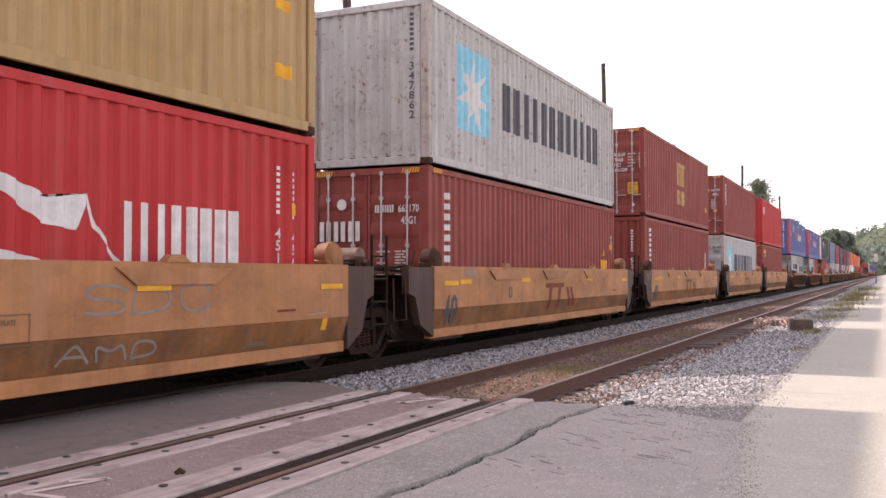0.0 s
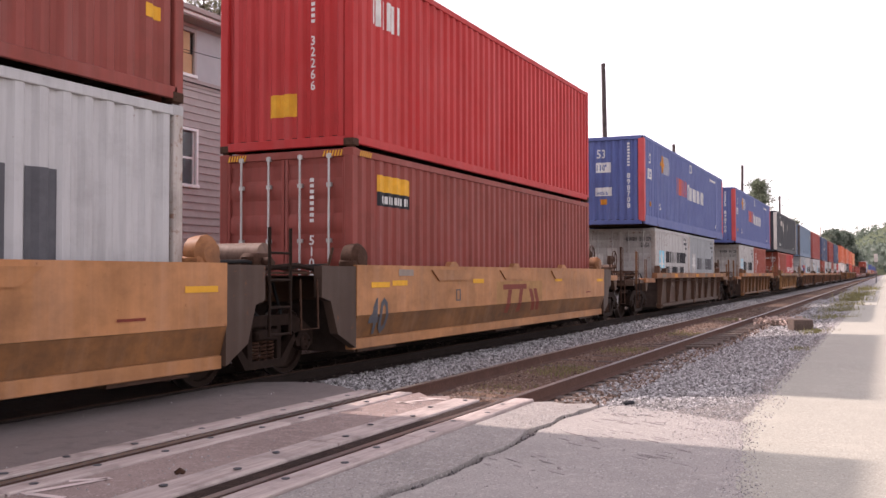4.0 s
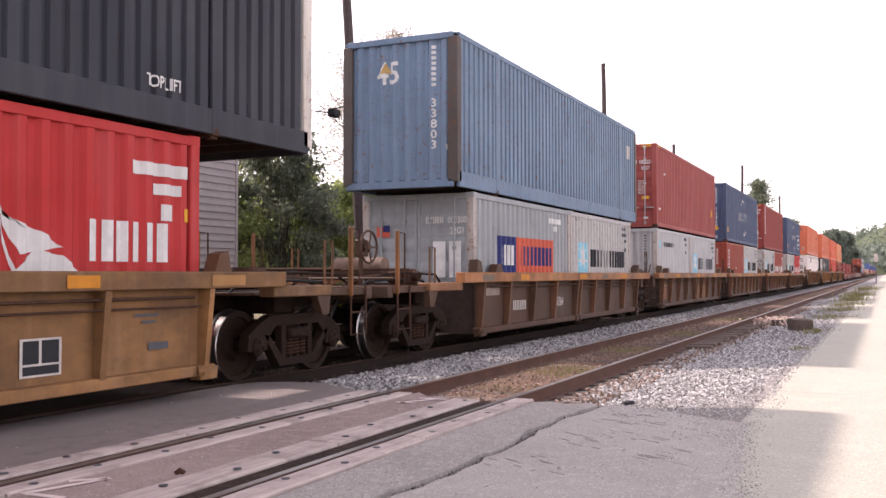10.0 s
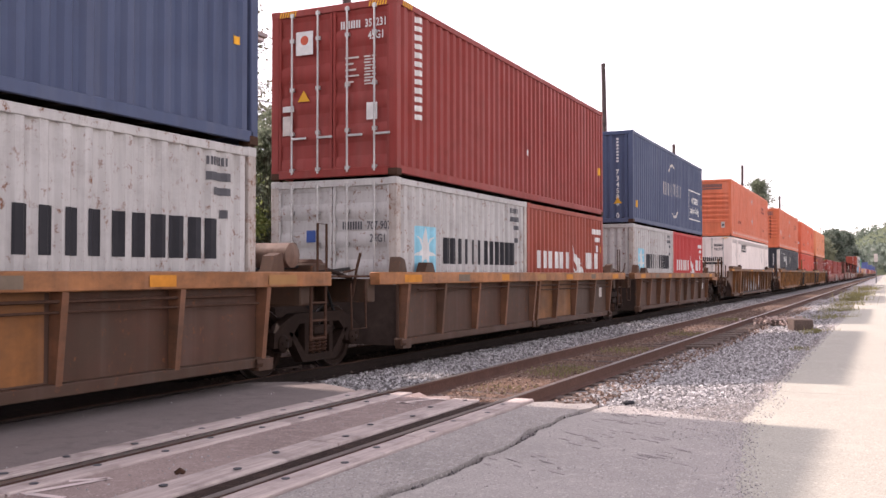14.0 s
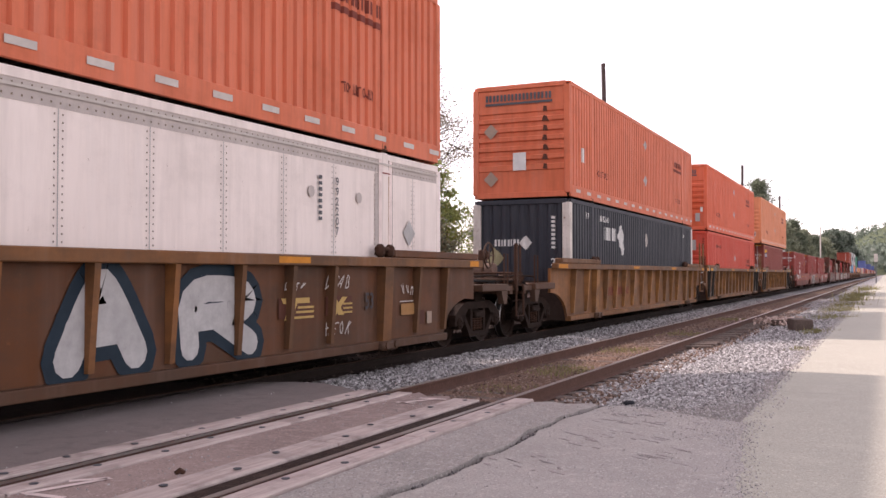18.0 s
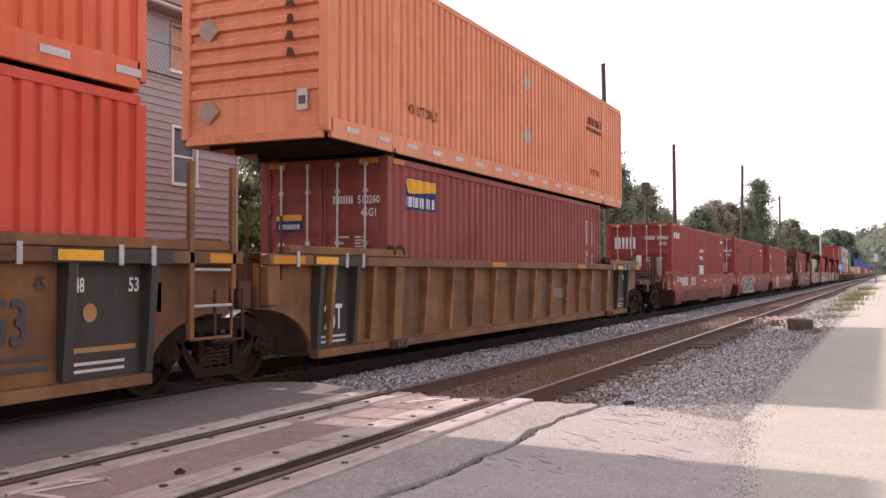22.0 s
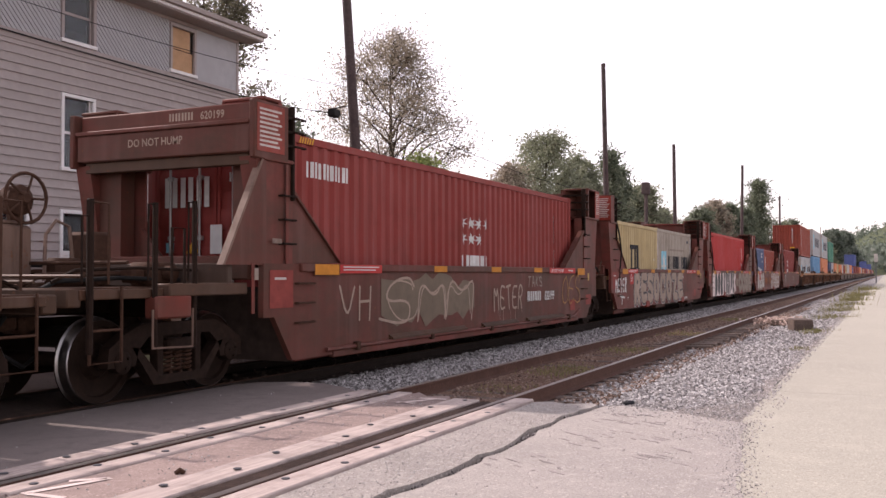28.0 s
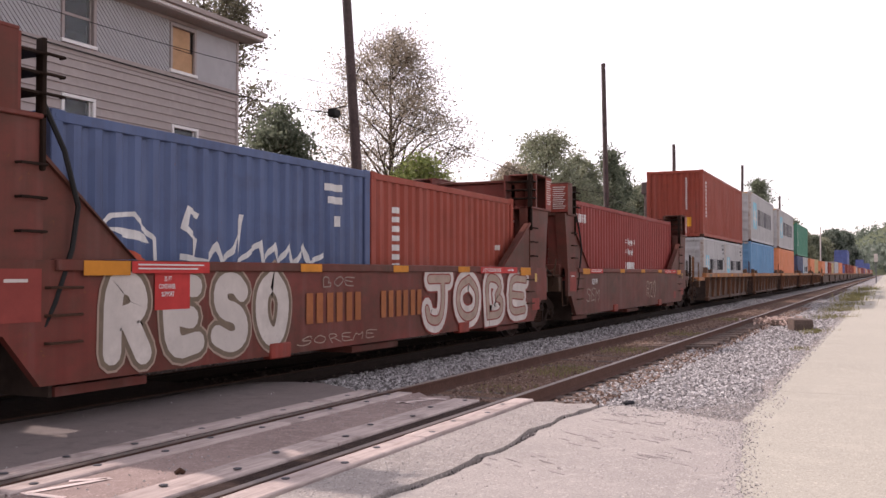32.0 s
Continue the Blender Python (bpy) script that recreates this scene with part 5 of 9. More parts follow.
def bulkhead_well(s, first=False, last=False, deco=()):
    """A red-brown well unit with tall bulkheads at both ends."""
    ob = thing("well_car", "red-brown well wagon unit with tall bulkhead towers and spray-painted sides", "rail wagon", "bulkhead well wagons")
    foot_z = 0.28 if first else 0.37
    for sx in (1, -1):
        xa, xb = sorted((sx * 1.42, sx * 1.5))
        part("side_plate", kept(("csx_side", sx, first), lambda: MB().prism("x", [(-0.97, 1.5), (13.45, 1.5), (13.45, 0.8), (13.1, 0.8), (12.6, foot_z), (-0.35, foot_z), (-0.75, 0.84), (-0.97, 0.84)], xa, xb)), M["oxide"], ob)
        part("top_chord", kept(("csx_chord", sx), lambda: MB().box(min(sx * 1.44, sx * 1.54), max(sx * 1.44, sx * 1.54), -0.2, 12.4, 1.4, 1.51, 0.012)), M["oxide"], ob)
        xa, xb = sorted((sx * 1.3, sx * 1.44))
        if first:
            part("bottom_pipe", kept(("csx_pipe", sx), lambda: MB().box(min(sx * 1.42, sx * 1.52), max(sx * 1.42, sx * 1.52), 0.6, 11.8, 0.24, 0.33, 0.01)), M["oxide"], ob)
            for k, (ya, yb) in enumerate(((2.2, 5.0), (5.8, 7.6), (8.2, 10.6))):
                part("side_ledge", kept(("csx_ledge", sx, k), lambda: MB().prism("y", [(sx * 1.5, 0.46), (sx * 1.58, 0.41), (sx * 1.58, 0.385), (sx * 1.5, 0.385)], ya, yb)), M["platform"], ob)
            part("side_pipe", kept(("csx_round_pipe", sx), lambda: MB().tube([(sx * 1.53, 0.4, 0.36), (sx * 1.53, 11.4, 0.36), (sx * 1.5, 12.0, 0.5)], 0.03, 6)), M["oxide"], ob)
            for yy in (1.2, 3.6, 6.2, 8.9, 11.0):
                part("pipe_clamp", kept(("csx_clamp", sx, yy), lambda: MB().box(min(sx * 1.5, sx * 1.575), max(sx * 1.5, sx * 1.575), yy - 0.05, yy + 0.05, 0.3, 0.42, 0.01)), M["rust"], ob)
        else:
            for yy in (3.3, 8.9):
                part("jacking_pad", kept(("csx_pad", sx, yy), lambda: MB().box(min(sx * 1.4, sx * 1.53), max(sx * 1.4, sx * 1.53), yy - 0.22, yy + 0.22, 0.33, 0.52, 0.015)), M["carred"], ob)
        for f, y in ((1, 0.0), (-1, 12.19)):
            Y = lambda v, f=f, y=y: y + f * v
            inner, outer, foot, lean = (-0.3, -0.97, 0.85, -0.12) if f > 0 else (-0.32, -1.4, 1.25, -0.12)
            span = lambda p, q: sorted((Y(p), Y(q)))
            side = lambda p, q: sorted((sx * p, sx * q))
            part("tower_plate", kept(("csx_tower", sx, f), lambda: MB().prism("x", [(Y(outer + 0.1), 1.5), (Y(inner), 1.5), (Y(inner), 2.8), (Y(outer + lean), 2.8), (Y(outer - 0.02), 2.3)], *side(1.22, 1.46))), M["oxide"], ob)
            part("gusset", kept(("csx_gusset", sx, f), lambda: MB().prism("x", [(Y(inner), 1.5), (Y(foot), 1.52), (Y(foot - 0.06), 1.58), (Y(inner + 0.06), 2.44), (Y(inner), 2.44)], *side(1.34, 1.44))), M["oxide"], ob)
            part("gusset_edge", kept(("csx_edge", sx, f), lambda: MB().prism("x", [(Y(foot), 1.52), (Y(foot - 0.05), 1.56), (Y(inner), 2.46), (Y(inner), 2.41)], *side(1.36, 1.48))), M["oxide"], ob)
            part("edge_post", kept(("csx_front", sx, f), lambda: MB().box(*side(1.4, 1.5), *span(inner - 0.05, inner), 2.3, 3.5, 0.01)), M["steel"], ob)
            top = outer - 0.2 if f < 0 else outer
            part("tower_head", kept(("csx_head", sx, f), lambda: MB().box(*side(0.86, 1.5), *span(top, inner), 2.76, 2.81, 0.01).box(*side(0.86, 1.5), *span(top, inner - 0.3), 3.5, 3.54, 0.01)
                 .box(*side(0.86, 0.9), *span(top, inner), 2.8, 3.5).box(*side(0.9, 1.48), *span(top + 0.02, top + 0.05), 2.8, 3.5).box(*side(1.44, 1.49), *span(inner - 0.36, inner - 0.28), 2.8, 3.5)), M["oxide"], ob)
            for z in (2.98, 3.16, 3.34):
                part("head_shelf", kept(("csx_shelf", sx, f, z), lambda: MB().box(*side(0.9, 1.5), *span(inner - 0.28, inner), z, z + 0.025)), M["steel"], ob)
                part("rung", kept(("csx_rung", sx, f, z), lambda: MB().tube([(sx * 1.52, Y(inner - 0.1), z), (sx * 1.56, Y(inner - 0.08), z), (sx * 1.56, Y(inner + 0.14), z), (sx * 1.5, Y(inner + 0.14), z)], 0.016, 5)), M["steel"], ob)
            for z in (1.75, 2.05, 2.35):
                part("rung", kept(("csx_low_rung", sx, f, z), lambda: MB().tube([(sx * 1.46, Y(inner - 0.3), z), (sx * 1.53, Y(inner - 0.3), z), (sx * 1.53, Y(inner - 0.02), z), (sx * 1.46, Y(inner - 0.02), z)], 0.014, 5)), M["steel"], ob)
            for z in (0.75, 1.0, 1.25):
                part("rung", kept(("csx_side_rung", sx, f, z), lambda: MB().tube([(sx * 1.5, Y(-0.3), z), (sx * 1.56, Y(-0.3), z), (sx * 1.56, Y(0.08), z), (sx * 1.5, Y(0.08), z)], 0.014, 5)), M["rust"], ob)
            if f > 0 and not first:
                part("side_cover", kept(("csx_cover", sx), lambda: MB().box(*side(1.485, 1.5), *span(-0.97, -0.62), 2.8, 3.5)), M["oxide"], ob)
                sg = part("warning_plate", kept(("csx_sign", sx), lambda: MB().box(*side(1.08, 1.5), Y(outer) - 0.03, Y(outer) - 0.012, 2.84, 3.5, 0.004)), M["carred"], ob, "red plate with lines of small white writing")
                for i in range(11):
                    part("writing", kept(("csx_words", sx, i), lambda: MB().box(*side(1.13, 1.45 - 0.03 * (i * 7 % 3)), Y(outer) - 0.034, Y(outer) - 0.031, 3.42 - i * 0.05, 3.44 - i * 0.05)), M["ink_pale"], sg)
            elif f < 0:
                sg = part("warning_plate", kept(("csx_side_sign", sx), lambda: MB().box(*side(1.48, 1.5), *span(-1.24, -1.62), 2.8, 3.5, 0.004)), M["carred"], ob, "red plate with lines of small white writing")
                for i in range(11):
                    part("writing", kept(("csx_side_words", sx, i), lambda: MB().box(*side(1.5, 1.503), *span(-1.28, -1.58 + 0.04 * (i * 7 % 3)), 3.42 - i * 0.05, 3.44 - i * 0.05)), M["ink_pale"], sg)
    for f, y in ((1, 0.0), (-1, 12.19)):
        Y = lambda v, f=f, y=y: y + f * v
        a, b = sorted((Y(-0.9), Y(-0.65)))
        part("bulkhead_beam", kept(("csx_beam", f), lambda: MB().box(-0.9, 0.9, a, b, 2.822, 3.36, 0.02)), M["oxide"], ob)
        for z in (2.76, 3.362):
            part("beam_flange", kept(("csx_flange", f, z), lambda: MB().box(-0.9, 0.9, a - 0.06, b + 0.06, z, z + 0.06, 0.01)), M["oxide"], ob)
        part("bulkhead_web", kept(("csx_web", f), lambda: MB().box(-1.22, -0.85, a, b, 1.4, 2.8).box(0.98, 1.22, a, b, 1.4, 2.8).box(-1.3, 1.3, a - 0.1, b + 0.1, 1.3, 1.6, 0.02)), M["oxide"], ob)
    side_marks(ob, [("ink_rust", "rect", -0.85, -0.35, 0.95, 1.42), ("ink_pale", "rect", -0.75, -0.5, 1.3, 1.33), ("ink_rust", "rect", 12.5, 12.95, 0.6, 0.85), ("ink_rust", "rect", 11.2, 11.6, 0.5, 0.75), ("ink_tan", "rect", 12.66, 12.8, 1.2, 1.38)], 1.502)
    well_floor(ob, 0.0, 12.19, M["oxide"])
    side_marks(ob, [("ink_orange", "rect", 0.1, 0.7, 1.36, 1.5), ("ink_orange", "rect", 3.7, 4.2, 1.4, 1.5), ("ink_orange", "rect", 6.2, 6.7, 1.4, 1.5), ("ink_orange", "rect", 8.6, 9.1, 1.4, 1.5), ("ink_orange", "rect", 11.7, 12.3, 1.34, 1.5),
                    ("ink_red", "rect", 0.72, 1.9, 1.38, 1.5), ("ink_red", "rect", 9.6, 11.5, 1.38, 1.5)] + [("ink_white", "text", 9.7, 1.41, 0.07, "LOAD 35' CONT IN THIS CORNER", 0.62), ("ink_white", "rect", 10.95, 11.2, 1.435, 1.455), ("ink_white", "fan", ((11.2, 1.41), (11.3, 1.445), (11.2, 1.48))),
                    ("ink_white", "rect", 0.8, 1.8, 1.46, 1.475), ("ink_white", "rect", 0.8, 1.7, 1.42, 1.435)], 1.542)
    side_marks(ob, list(deco), 1.503)
    bogie(ob, -2.0)
    if first:
        end_platform(ob, -1.3, -1, M["platform"], M["steel"], False, 1.25)
        for sx in (1, -1):
            side = lambda p, q: sorted((sx * p, sx * q))
            if sx > 0:
                part("tower_wing", MB().prism("x", [(-1.7, 1.48), (-0.9, 1.48), (-0.9, 2.8), (-0.98, 2.8)], *side(1.42, 1.485)), M["oxide"], ob)
                part("worn_edge", MB().prism("x", [(-1.73, 1.48), (-1.69, 1.48), (-0.95, 2.78), (-0.99, 2.78)], *side(1.4, 1.49)), M["tankgrey"], ob, "worn pale front edge of the tower")
                part("wing_rib", MB().box(1.485, 1.5, -1.2, -1.14, 0.9, 1.5, 0.004).box(1.485, 1.5, -0.5, -0.44, 1.5, 2.75, 0.004), M["oxide"], ob)
            part("head_side", MB().box(*side(1.42, 1.502), -1.17, -0.45, 2.77, 3.48, 0.015), M["oxide"], ob)
            sg = part("warning_plate", MB().box(*side(1.502, 1.51), -1.12, -0.55, 2.86, 3.44, 0.002), M["carred"], ob, "red plate with lines of small white writing")
            for i in range(9):
                part("writing", MB().box(*side(1.511, 1.514), -1.07, -0.62 - 0.04 * (i * 5 % 3), 3.36 - i * 0.055, 3.385 - i * 0.055), M["ink_pale"], sg)
        beam = part("front_beam", MB().box(-1.4, 1.42, -1.14, -0.97, 2.84, 3.2, 0.02).box(-1.4, 1.42, -1.06, -0.97, 3.24, 3.46, 0.015), M["oxide"], ob)
        part("beam_flange", MB().box(-1.4, 1.42, -1.17, -0.97, 3.19, 3.245, 0.01), M["oxide"], beam)
        part("beam_soffit", MB().box(-1.3, 1.36, -1.08, -0.96, 2.7, 2.84, 0.01), M["platform"], beam)
        painted([("ink_wash", "text", -0.5, 3.0, 0.1, "DO NOT HUMP", 0.9)], beam, [], lambda u, v, d, r: (u, -1.14 - r + d, v))
        painted([("ink_wash", "bars", 0.1, 3.3, 0.1, 4, 0.1), ("ink_wash", "text", 0.6, 3.3, 0.1, "620199", 0.9)], beam, [], lambda u, v, d, r: (u, -1.06 - r + d, v))
        part("front_sill", MB().box(-1.0, 1.42, -1.56, -1.46, 1.22, 1.5, 0.015), M["sootplate"], ob)
        web = part("inner_web", MB().box(-1.46, -0.69, -0.61, -0.57, 1.5, 2.76, 0.01), M["oxide"], ob)
        part("round_hole", MB().tube([(-1.1, -0.625, 2.17), (-1.1, -0.6, 2.17)], 0.2, 20), M["railsoot"], web)
        part("web_gusset", MB().prism("y", [(-0.72, 1.5), (-0.72, 1.98), (-0.4, 1.62), (-0.3, 1.5)], -0.66, -0.6), M["oxide"], web)
        part("brake_housing", MB().box(-0.5, -0.08, -3.56, -2.98, 1.24, 1.9, 0.04).box(-0.44, -0.14, -3.48, -3.06, 1.9, 1.95, 0.02), M["tankgrey"], ob, "dusty grey brake housing")
        part("brake_rod", MB().box(-0.3, -0.2, -3.17, -3.07, 1.9, 2.3, 0.02).lathe([(-0.3, 0.16), (-0.12, 0.17), (-0.06, 0.09)], -3.12, 2.17, 12), M["rust"], ob, "tan rusty gear case")
        brake_wheel(ob, -0.04, -3.12, 2.19, M["rust"])
        part("air_hose", MB().tube([(0.1, -3.0, 1.3), (0.1, -2.98, 1.8), (0.1, -2.84, 1.96), (0.1, -2.66, 1.9), (0.1, -2.6, 1.5), (0.1, -2.6, 1.28)], 0.02, 6), M["tankgrey"], ob, "pale curved air pipe")
        part("pipe_bracket", MB().box(-0.1, 0.3, -2.5, -2.2, 1.22, 1.85, 0.04).box(-0.05, 0.2, -2.9, -2.5, 1.22, 1.55, 0.05), M["rust"], ob)
        for y, top_z, bar in ((-2.73, 2.12, 0.03), (-2.11, 2.18, 0.03), (-3.62, 1.95, 0.035)):
            part("handrail", MB().tube([(1.4, y, 0.6), (1.4, y, top_z)], bar, 8).tube([(1.4, y, top_z - 0.02), (1.4, y - 0.1, top_z - 0.02), (1.4, y - 0.1, 1.3)], 0.012, 5), M["steel"], ob)
        part("stirrup", MB().tube([(1.42, -2.78, 1.0), (1.42, -2.78, 0.6), (1.42, -2.16, 0.58), (1.42, -2.16, 1.0)], 0.014, 6), M["tankgrey"], ob, "bent pale step iron")
        part("step_box", MB().box(1.28, 1.45, -2.76, -2.2, 0.9, 1.14, 0.02), M["dirtyred"], ob, "rusty red step plate")
        side_marks(ob, [("ink_dust", "rect", -1.16, -1.08, 1.3, 1.44), ("ink_dust", "bars", -0.8, 1.75, 0.06, 4, 0.05)], 1.503)
    else:
        joint_deck(ob, -2.3, -1.0, M["oxide"], 1.3)
        part("air_tank", kept(("csx_tank",), lambda: MB().lathe([(-0.75, 0.06), (-0.68, 0.25), (0.68, 0.25), (0.75, 0.06)], -1.9, 1.95, 16)), M["oxide"], ob)
        clutter(ob, -2.2, -1.0, 1.38, int(s))
        part("hanging_hose", MB().tube([(1.46, -0.3, 2.9), (1.5, -0.1, 2.5), (1.52, 0.05, 2.0), (1.5, 0.0, 1.6), (1.5, -0.2, 1.1), (1.48, -0.3, 0.9)], 0.025, 6), M["hose"], ob)
    if last:
        bogie(ob, 14.3)
        end_platform(ob, 13.1, 1, M["oxide"], M["steel"], False, 1.25)
    rails_on(ob, s)
    return ob

# ---- the train, from its front to its rear ----
F40, F20, F53, F45 = 12.192, 6.058, 16.154, 13.716
LOW, UP_HC, UP_20 = 0.35, 3.276, 2.971
S20 = 2.591


def code(u, v, w="white", digits="", kind="45G1", h=0.13):
    """Box number low on one line: plain bars for the owner's letters, the digits, the size code below."""
    ink = "ink_" + w
    return [(ink, "bars", u, v, h, 4, h * 0.75), (ink, "text", u + h * 3.6, v, h, digits, 0.75), (ink, "text", u + h * 4.0, v - h * 1.6, h, kind, 0.75)]


def vcode(u, top, digits, w="white", h=0.13, kind=""):
    out = [("ink_" + w, "vbars", u, top, h, h * 0.5, 4), ("ink_" + w, "vtext", u, top - 5.0 * h * 1.24, h, digits)]
    return out + ([("ink_" + w, "vtext", u + 0.4, top - 2 * h, h * 0.9, kind)] if kind else [])


def table(u, v, rows=5, w="pale", k=1.0):
    """Small lines of weights that are too small to read."""
    out = []
    for i in range(rows):
        z = v - i * 0.1 * k
        out += [("ink_" + w, "rect", u, u + (0.26 - 0.05 * (i * 5 % 3)) * k, z, z + 0.028 * k), ("ink_" + w, "rect", u + 0.36 * k, u + 0.48 * k, z, z + 0.028 * k), ("ink_" + w, "rect", u + 0.51 * k, u + 0.58 * k, z, z + 0.028 * k)]
        out.append(("ink_" + w, "rect", u + 0.37 * k, u + 0.55 * k, z - 0.048 * k, z - 0.026 * k))
    return out


def star20(ink="ink_grey", two=False, box="ink_sky"):
    d = [(box, "rect", 0.68, 1.5, 1.02, 1.83), ("ink_white", "star", 1.09, 1.42, 0.4), (ink, "bars", 1.82, 1.42 if two else 1.2, 0.4 if two else 0.47, 6, 0.6)]
    if two:
        d.append((ink, "bars", 1.82, 0.86, 0.42, 7, 0.46))
    return d + [("ink_grey", "bars", 5.15, 2.3, 0.1, 4, 0.09), ("ink_grey", "rect", 5.15, 5.55, 2.12, 2.22), ("ink_grey", "rect", 5.25, 5.55, 1.95, 2.04), ("ink_grey", "rect", 5.4, 5.5, 1.68, 1.78)]


def star40():
    return [("ink_sky", "rect", 1.2, 2.8, 0.78, 2.36), ("ink_white", "star", 2.0, 1.5, 0.8), ("ink_grey", "bars", 3.5, 1.05, 0.98, 6, 1.2)]


def leaf_name(u, v, k=1.0):
    """A lessor's name in white letter-sized bars, one below another."""
    return [("ink_white", "vbars", u, v, 0.27 * k, 0.26 * k, 6)]


def flag20():
    """A white flag emblem and a line of white bars on red."""
    return [("ink_white", "bars", 0.75, 1.15, 0.4, 7, 0.33), ("ink_white", "fan", ((3.3, 1.7), (3.45, 1.55), (3.9, 1.4), (4.1, 1.28), (3.6, 1.2))), ("ink_white", "fan", ((3.5, 1.02), (3.8, 1.25), (4.1, 1.2), (4.4, 1.0))),
            ("ink_white", "stroke", 0.03, ((3.3, 1.72), (3.55, 1.05))), ("ink_white", "bars", 4.4, 1.15, 0.42, 3, 0.4),
            ("ink_white", "rect", 5.0, 5.9, 2.08, 2.22), ("ink_white", "rect", 5.35, 5.75, 1.88, 2.0), ("ink_white", "rect", 5.45, 5.65, 1.6, 1.78), ("ink_yellow", "rect", 5.8, 5.95, 1.6, 1.75)]


# ochre five-unit wagon
smooth_well(-1.25, deco=sprayed("SDC", 7.75, 9.7, 0.92, 1.32, 91, 0.03, (("ink_chalk", 0.0),)) + sprayed("AMD", 7.5, 8.9, 0.48, 0.74, 92, 0.03, (("ink_chalk", 0.0),)) + [("ink_smoke", "rect", 10.4, 10.75, 0.5, 0.56), ("ink_wash", "stroke", 0.015, ((11.62, 0.84), (12.05, 0.86), (12.05, 1.36))), ("ink_yellow", "rect", 11.95, 12.08, 0.62, 0.78), ("ink_smoke", "text", 6.9, 0.93, 0.05, "PLATE", 0.8), ("ink_smoke", "stroke", 0.012, ((6.75, 0.75), (7.2, 0.75), (7.2, 1.02), (6.75, 1.02), (6.75, 0.75)))])
container("tan corrugated forty-foot container in the upper tier", -1.25, UP_HC, F40, "tan", deco=[("ink_yellow", "rect", 11.3, 11.65, 0.66, 0.84), ("ink_yellow", "rect", 11.3, 11.6, 1.55, 1.7)])
container("red corrugated container with a white flag emblem and white bars", -1.25, LOW, F40, "red", deco=[("ink_white", "fan", ((5.8, 1.2), (6.6, 1.35), (7.4, 1.2), (8.1, 1.05), (7.0, 0.9))), ("ink_white", "fan", ((6.6, 2.1), (7.1, 1.95), (7.7, 1.75), (8.17, 1.82), (8.0, 1.45), (7.6, 1.5))),
          ("ink_white", "stroke", 0.04, ((8.15, 1.8), (8.25, 1.5), (8.6, 1.1))), ("ink_white", "bars", 8.6, 1.1, 0.68, 4, 0.5)] + vcode(11.35, 2.45, "451") + vcode(11.7, 2.4, "4561") + [("ink_yellow", "rect", 11.65, 11.8, 1.8, 1.95)])
smooth_well(14.5)
container("pale grey rust-streaked forty-foot container with a star emblem", 14.5, UP_HC, F40, "grey", deco=star40(), end_deco=vcode(0.86, 2.7, "347862", "grey", 0.14))
container("dark maroon container with white vertical bars beside its doors", 14.5, LOW, F40, "maroon", "doors", deco=[("ink_white", "vbars", 0.8, 2.55, 0.3, 0.2, 4)] + vcode(11.5, 2.4, "6651704", kind="45G1") + [("ink_yellow", "tri", 11.15, 1.6, 0.13), ("ink_yellow", "rect", 10.8, 11.4, 1.15, 1.4), ("ink_yellow", "rect", 11.8, 11.95, 1.7, 1.85)],
          end_deco=[("ink_white", "bars", -1.0, 1.6, 0.36, 3, 0.3), ("ink_white", "disc", -0.52, 2.26, 0.1)] + code(0.16, 2.1, "white", "665170 4") + table(0.2, 1.4))
smooth_well(30.54, deco=[("ink_dust", "text", -0.95, 1.18, 0.2, "125-T", 0.8)])
container("dark maroon container with tan emblem letters shown as bars", 30.54, UP_HC, F40, "maroon", "doors",
          deco=[("ink_tan", "bars", 5.4, 1.45, 0.8, 2, 0.8), ("ink_tan", "rect", 5.4, 6.95, 2.2, 2.3), ("ink_tan", "bars", 5.4, 0.72, 0.55, 2, 0.75), ("ink_tan", "vbars", 0.7, 2.3, 0.13, 0.1, 10), ("ink_tan", "vbars", 0.98, 2.3, 0.13, 0.1, 9), ("ink_white", "rect", 0.6, 0.8, 0.66, 0.72), ("ink_yellow", "rect", 11.5, 11.7, 0.75, 0.95)],
          end_deco=[("ink_white", "rect", -0.98, -0.62, 2.28, 2.42), ("ink_white", "text", -0.42, 2.2, 0.2, "4"), ("ink_white", "text", 0.22, 1.97, 0.11, "M.G.W", 0.8), ("ink_white", "text", 0.22, 1.8, 0.11, "TARE", 0.8), ("ink_white", "text", 0.22, 1.63, 0.11, "NET", 0.8), ("ink_white", "text", 0.22, 1.46, 0.11, "CU.CAP", 0.8)] + table(0.66, 2.02, 5)
          + [("ink_yellow", "rect", 0.66, 1.0, 0.72, 1.1), ("ink_maroon", "text", 0.7, 0.98, 0.07, "CAUTION", 0.75), ("ink_maroon", "text", 0.7, 0.87, 0.07, "HIGH", 0.75), ("ink_maroon", "text", 0.7, 0.76, 0.07, "TRAILER", 0.75), ("ink_pale", "rect", -0.92, -0.7, 0.7, 1.0), ("ink_white", "rect", -0.3, 0.05, 0.62, 0.95), ("ink_white", "tri", -0.42, 1.55, 0.1), ("ink_white", "disc", 0.84, 0.36, 0.05)])
container("dark maroon container with white vertical bars, lower tier", 30.54, LOW, F40, "maroon", deco=leaf_name(0.83, 2.6) + [("ink_pale", "rect", 11.3, 11.4, 1.2, 1.9)], end_deco=vcode(0.78, 2.5, "528", "white", 0.15))
smooth_well(47.11, deco=[("ink_dust", "text", -0.95, 1.18, 0.2, "125-T", 0.8)])
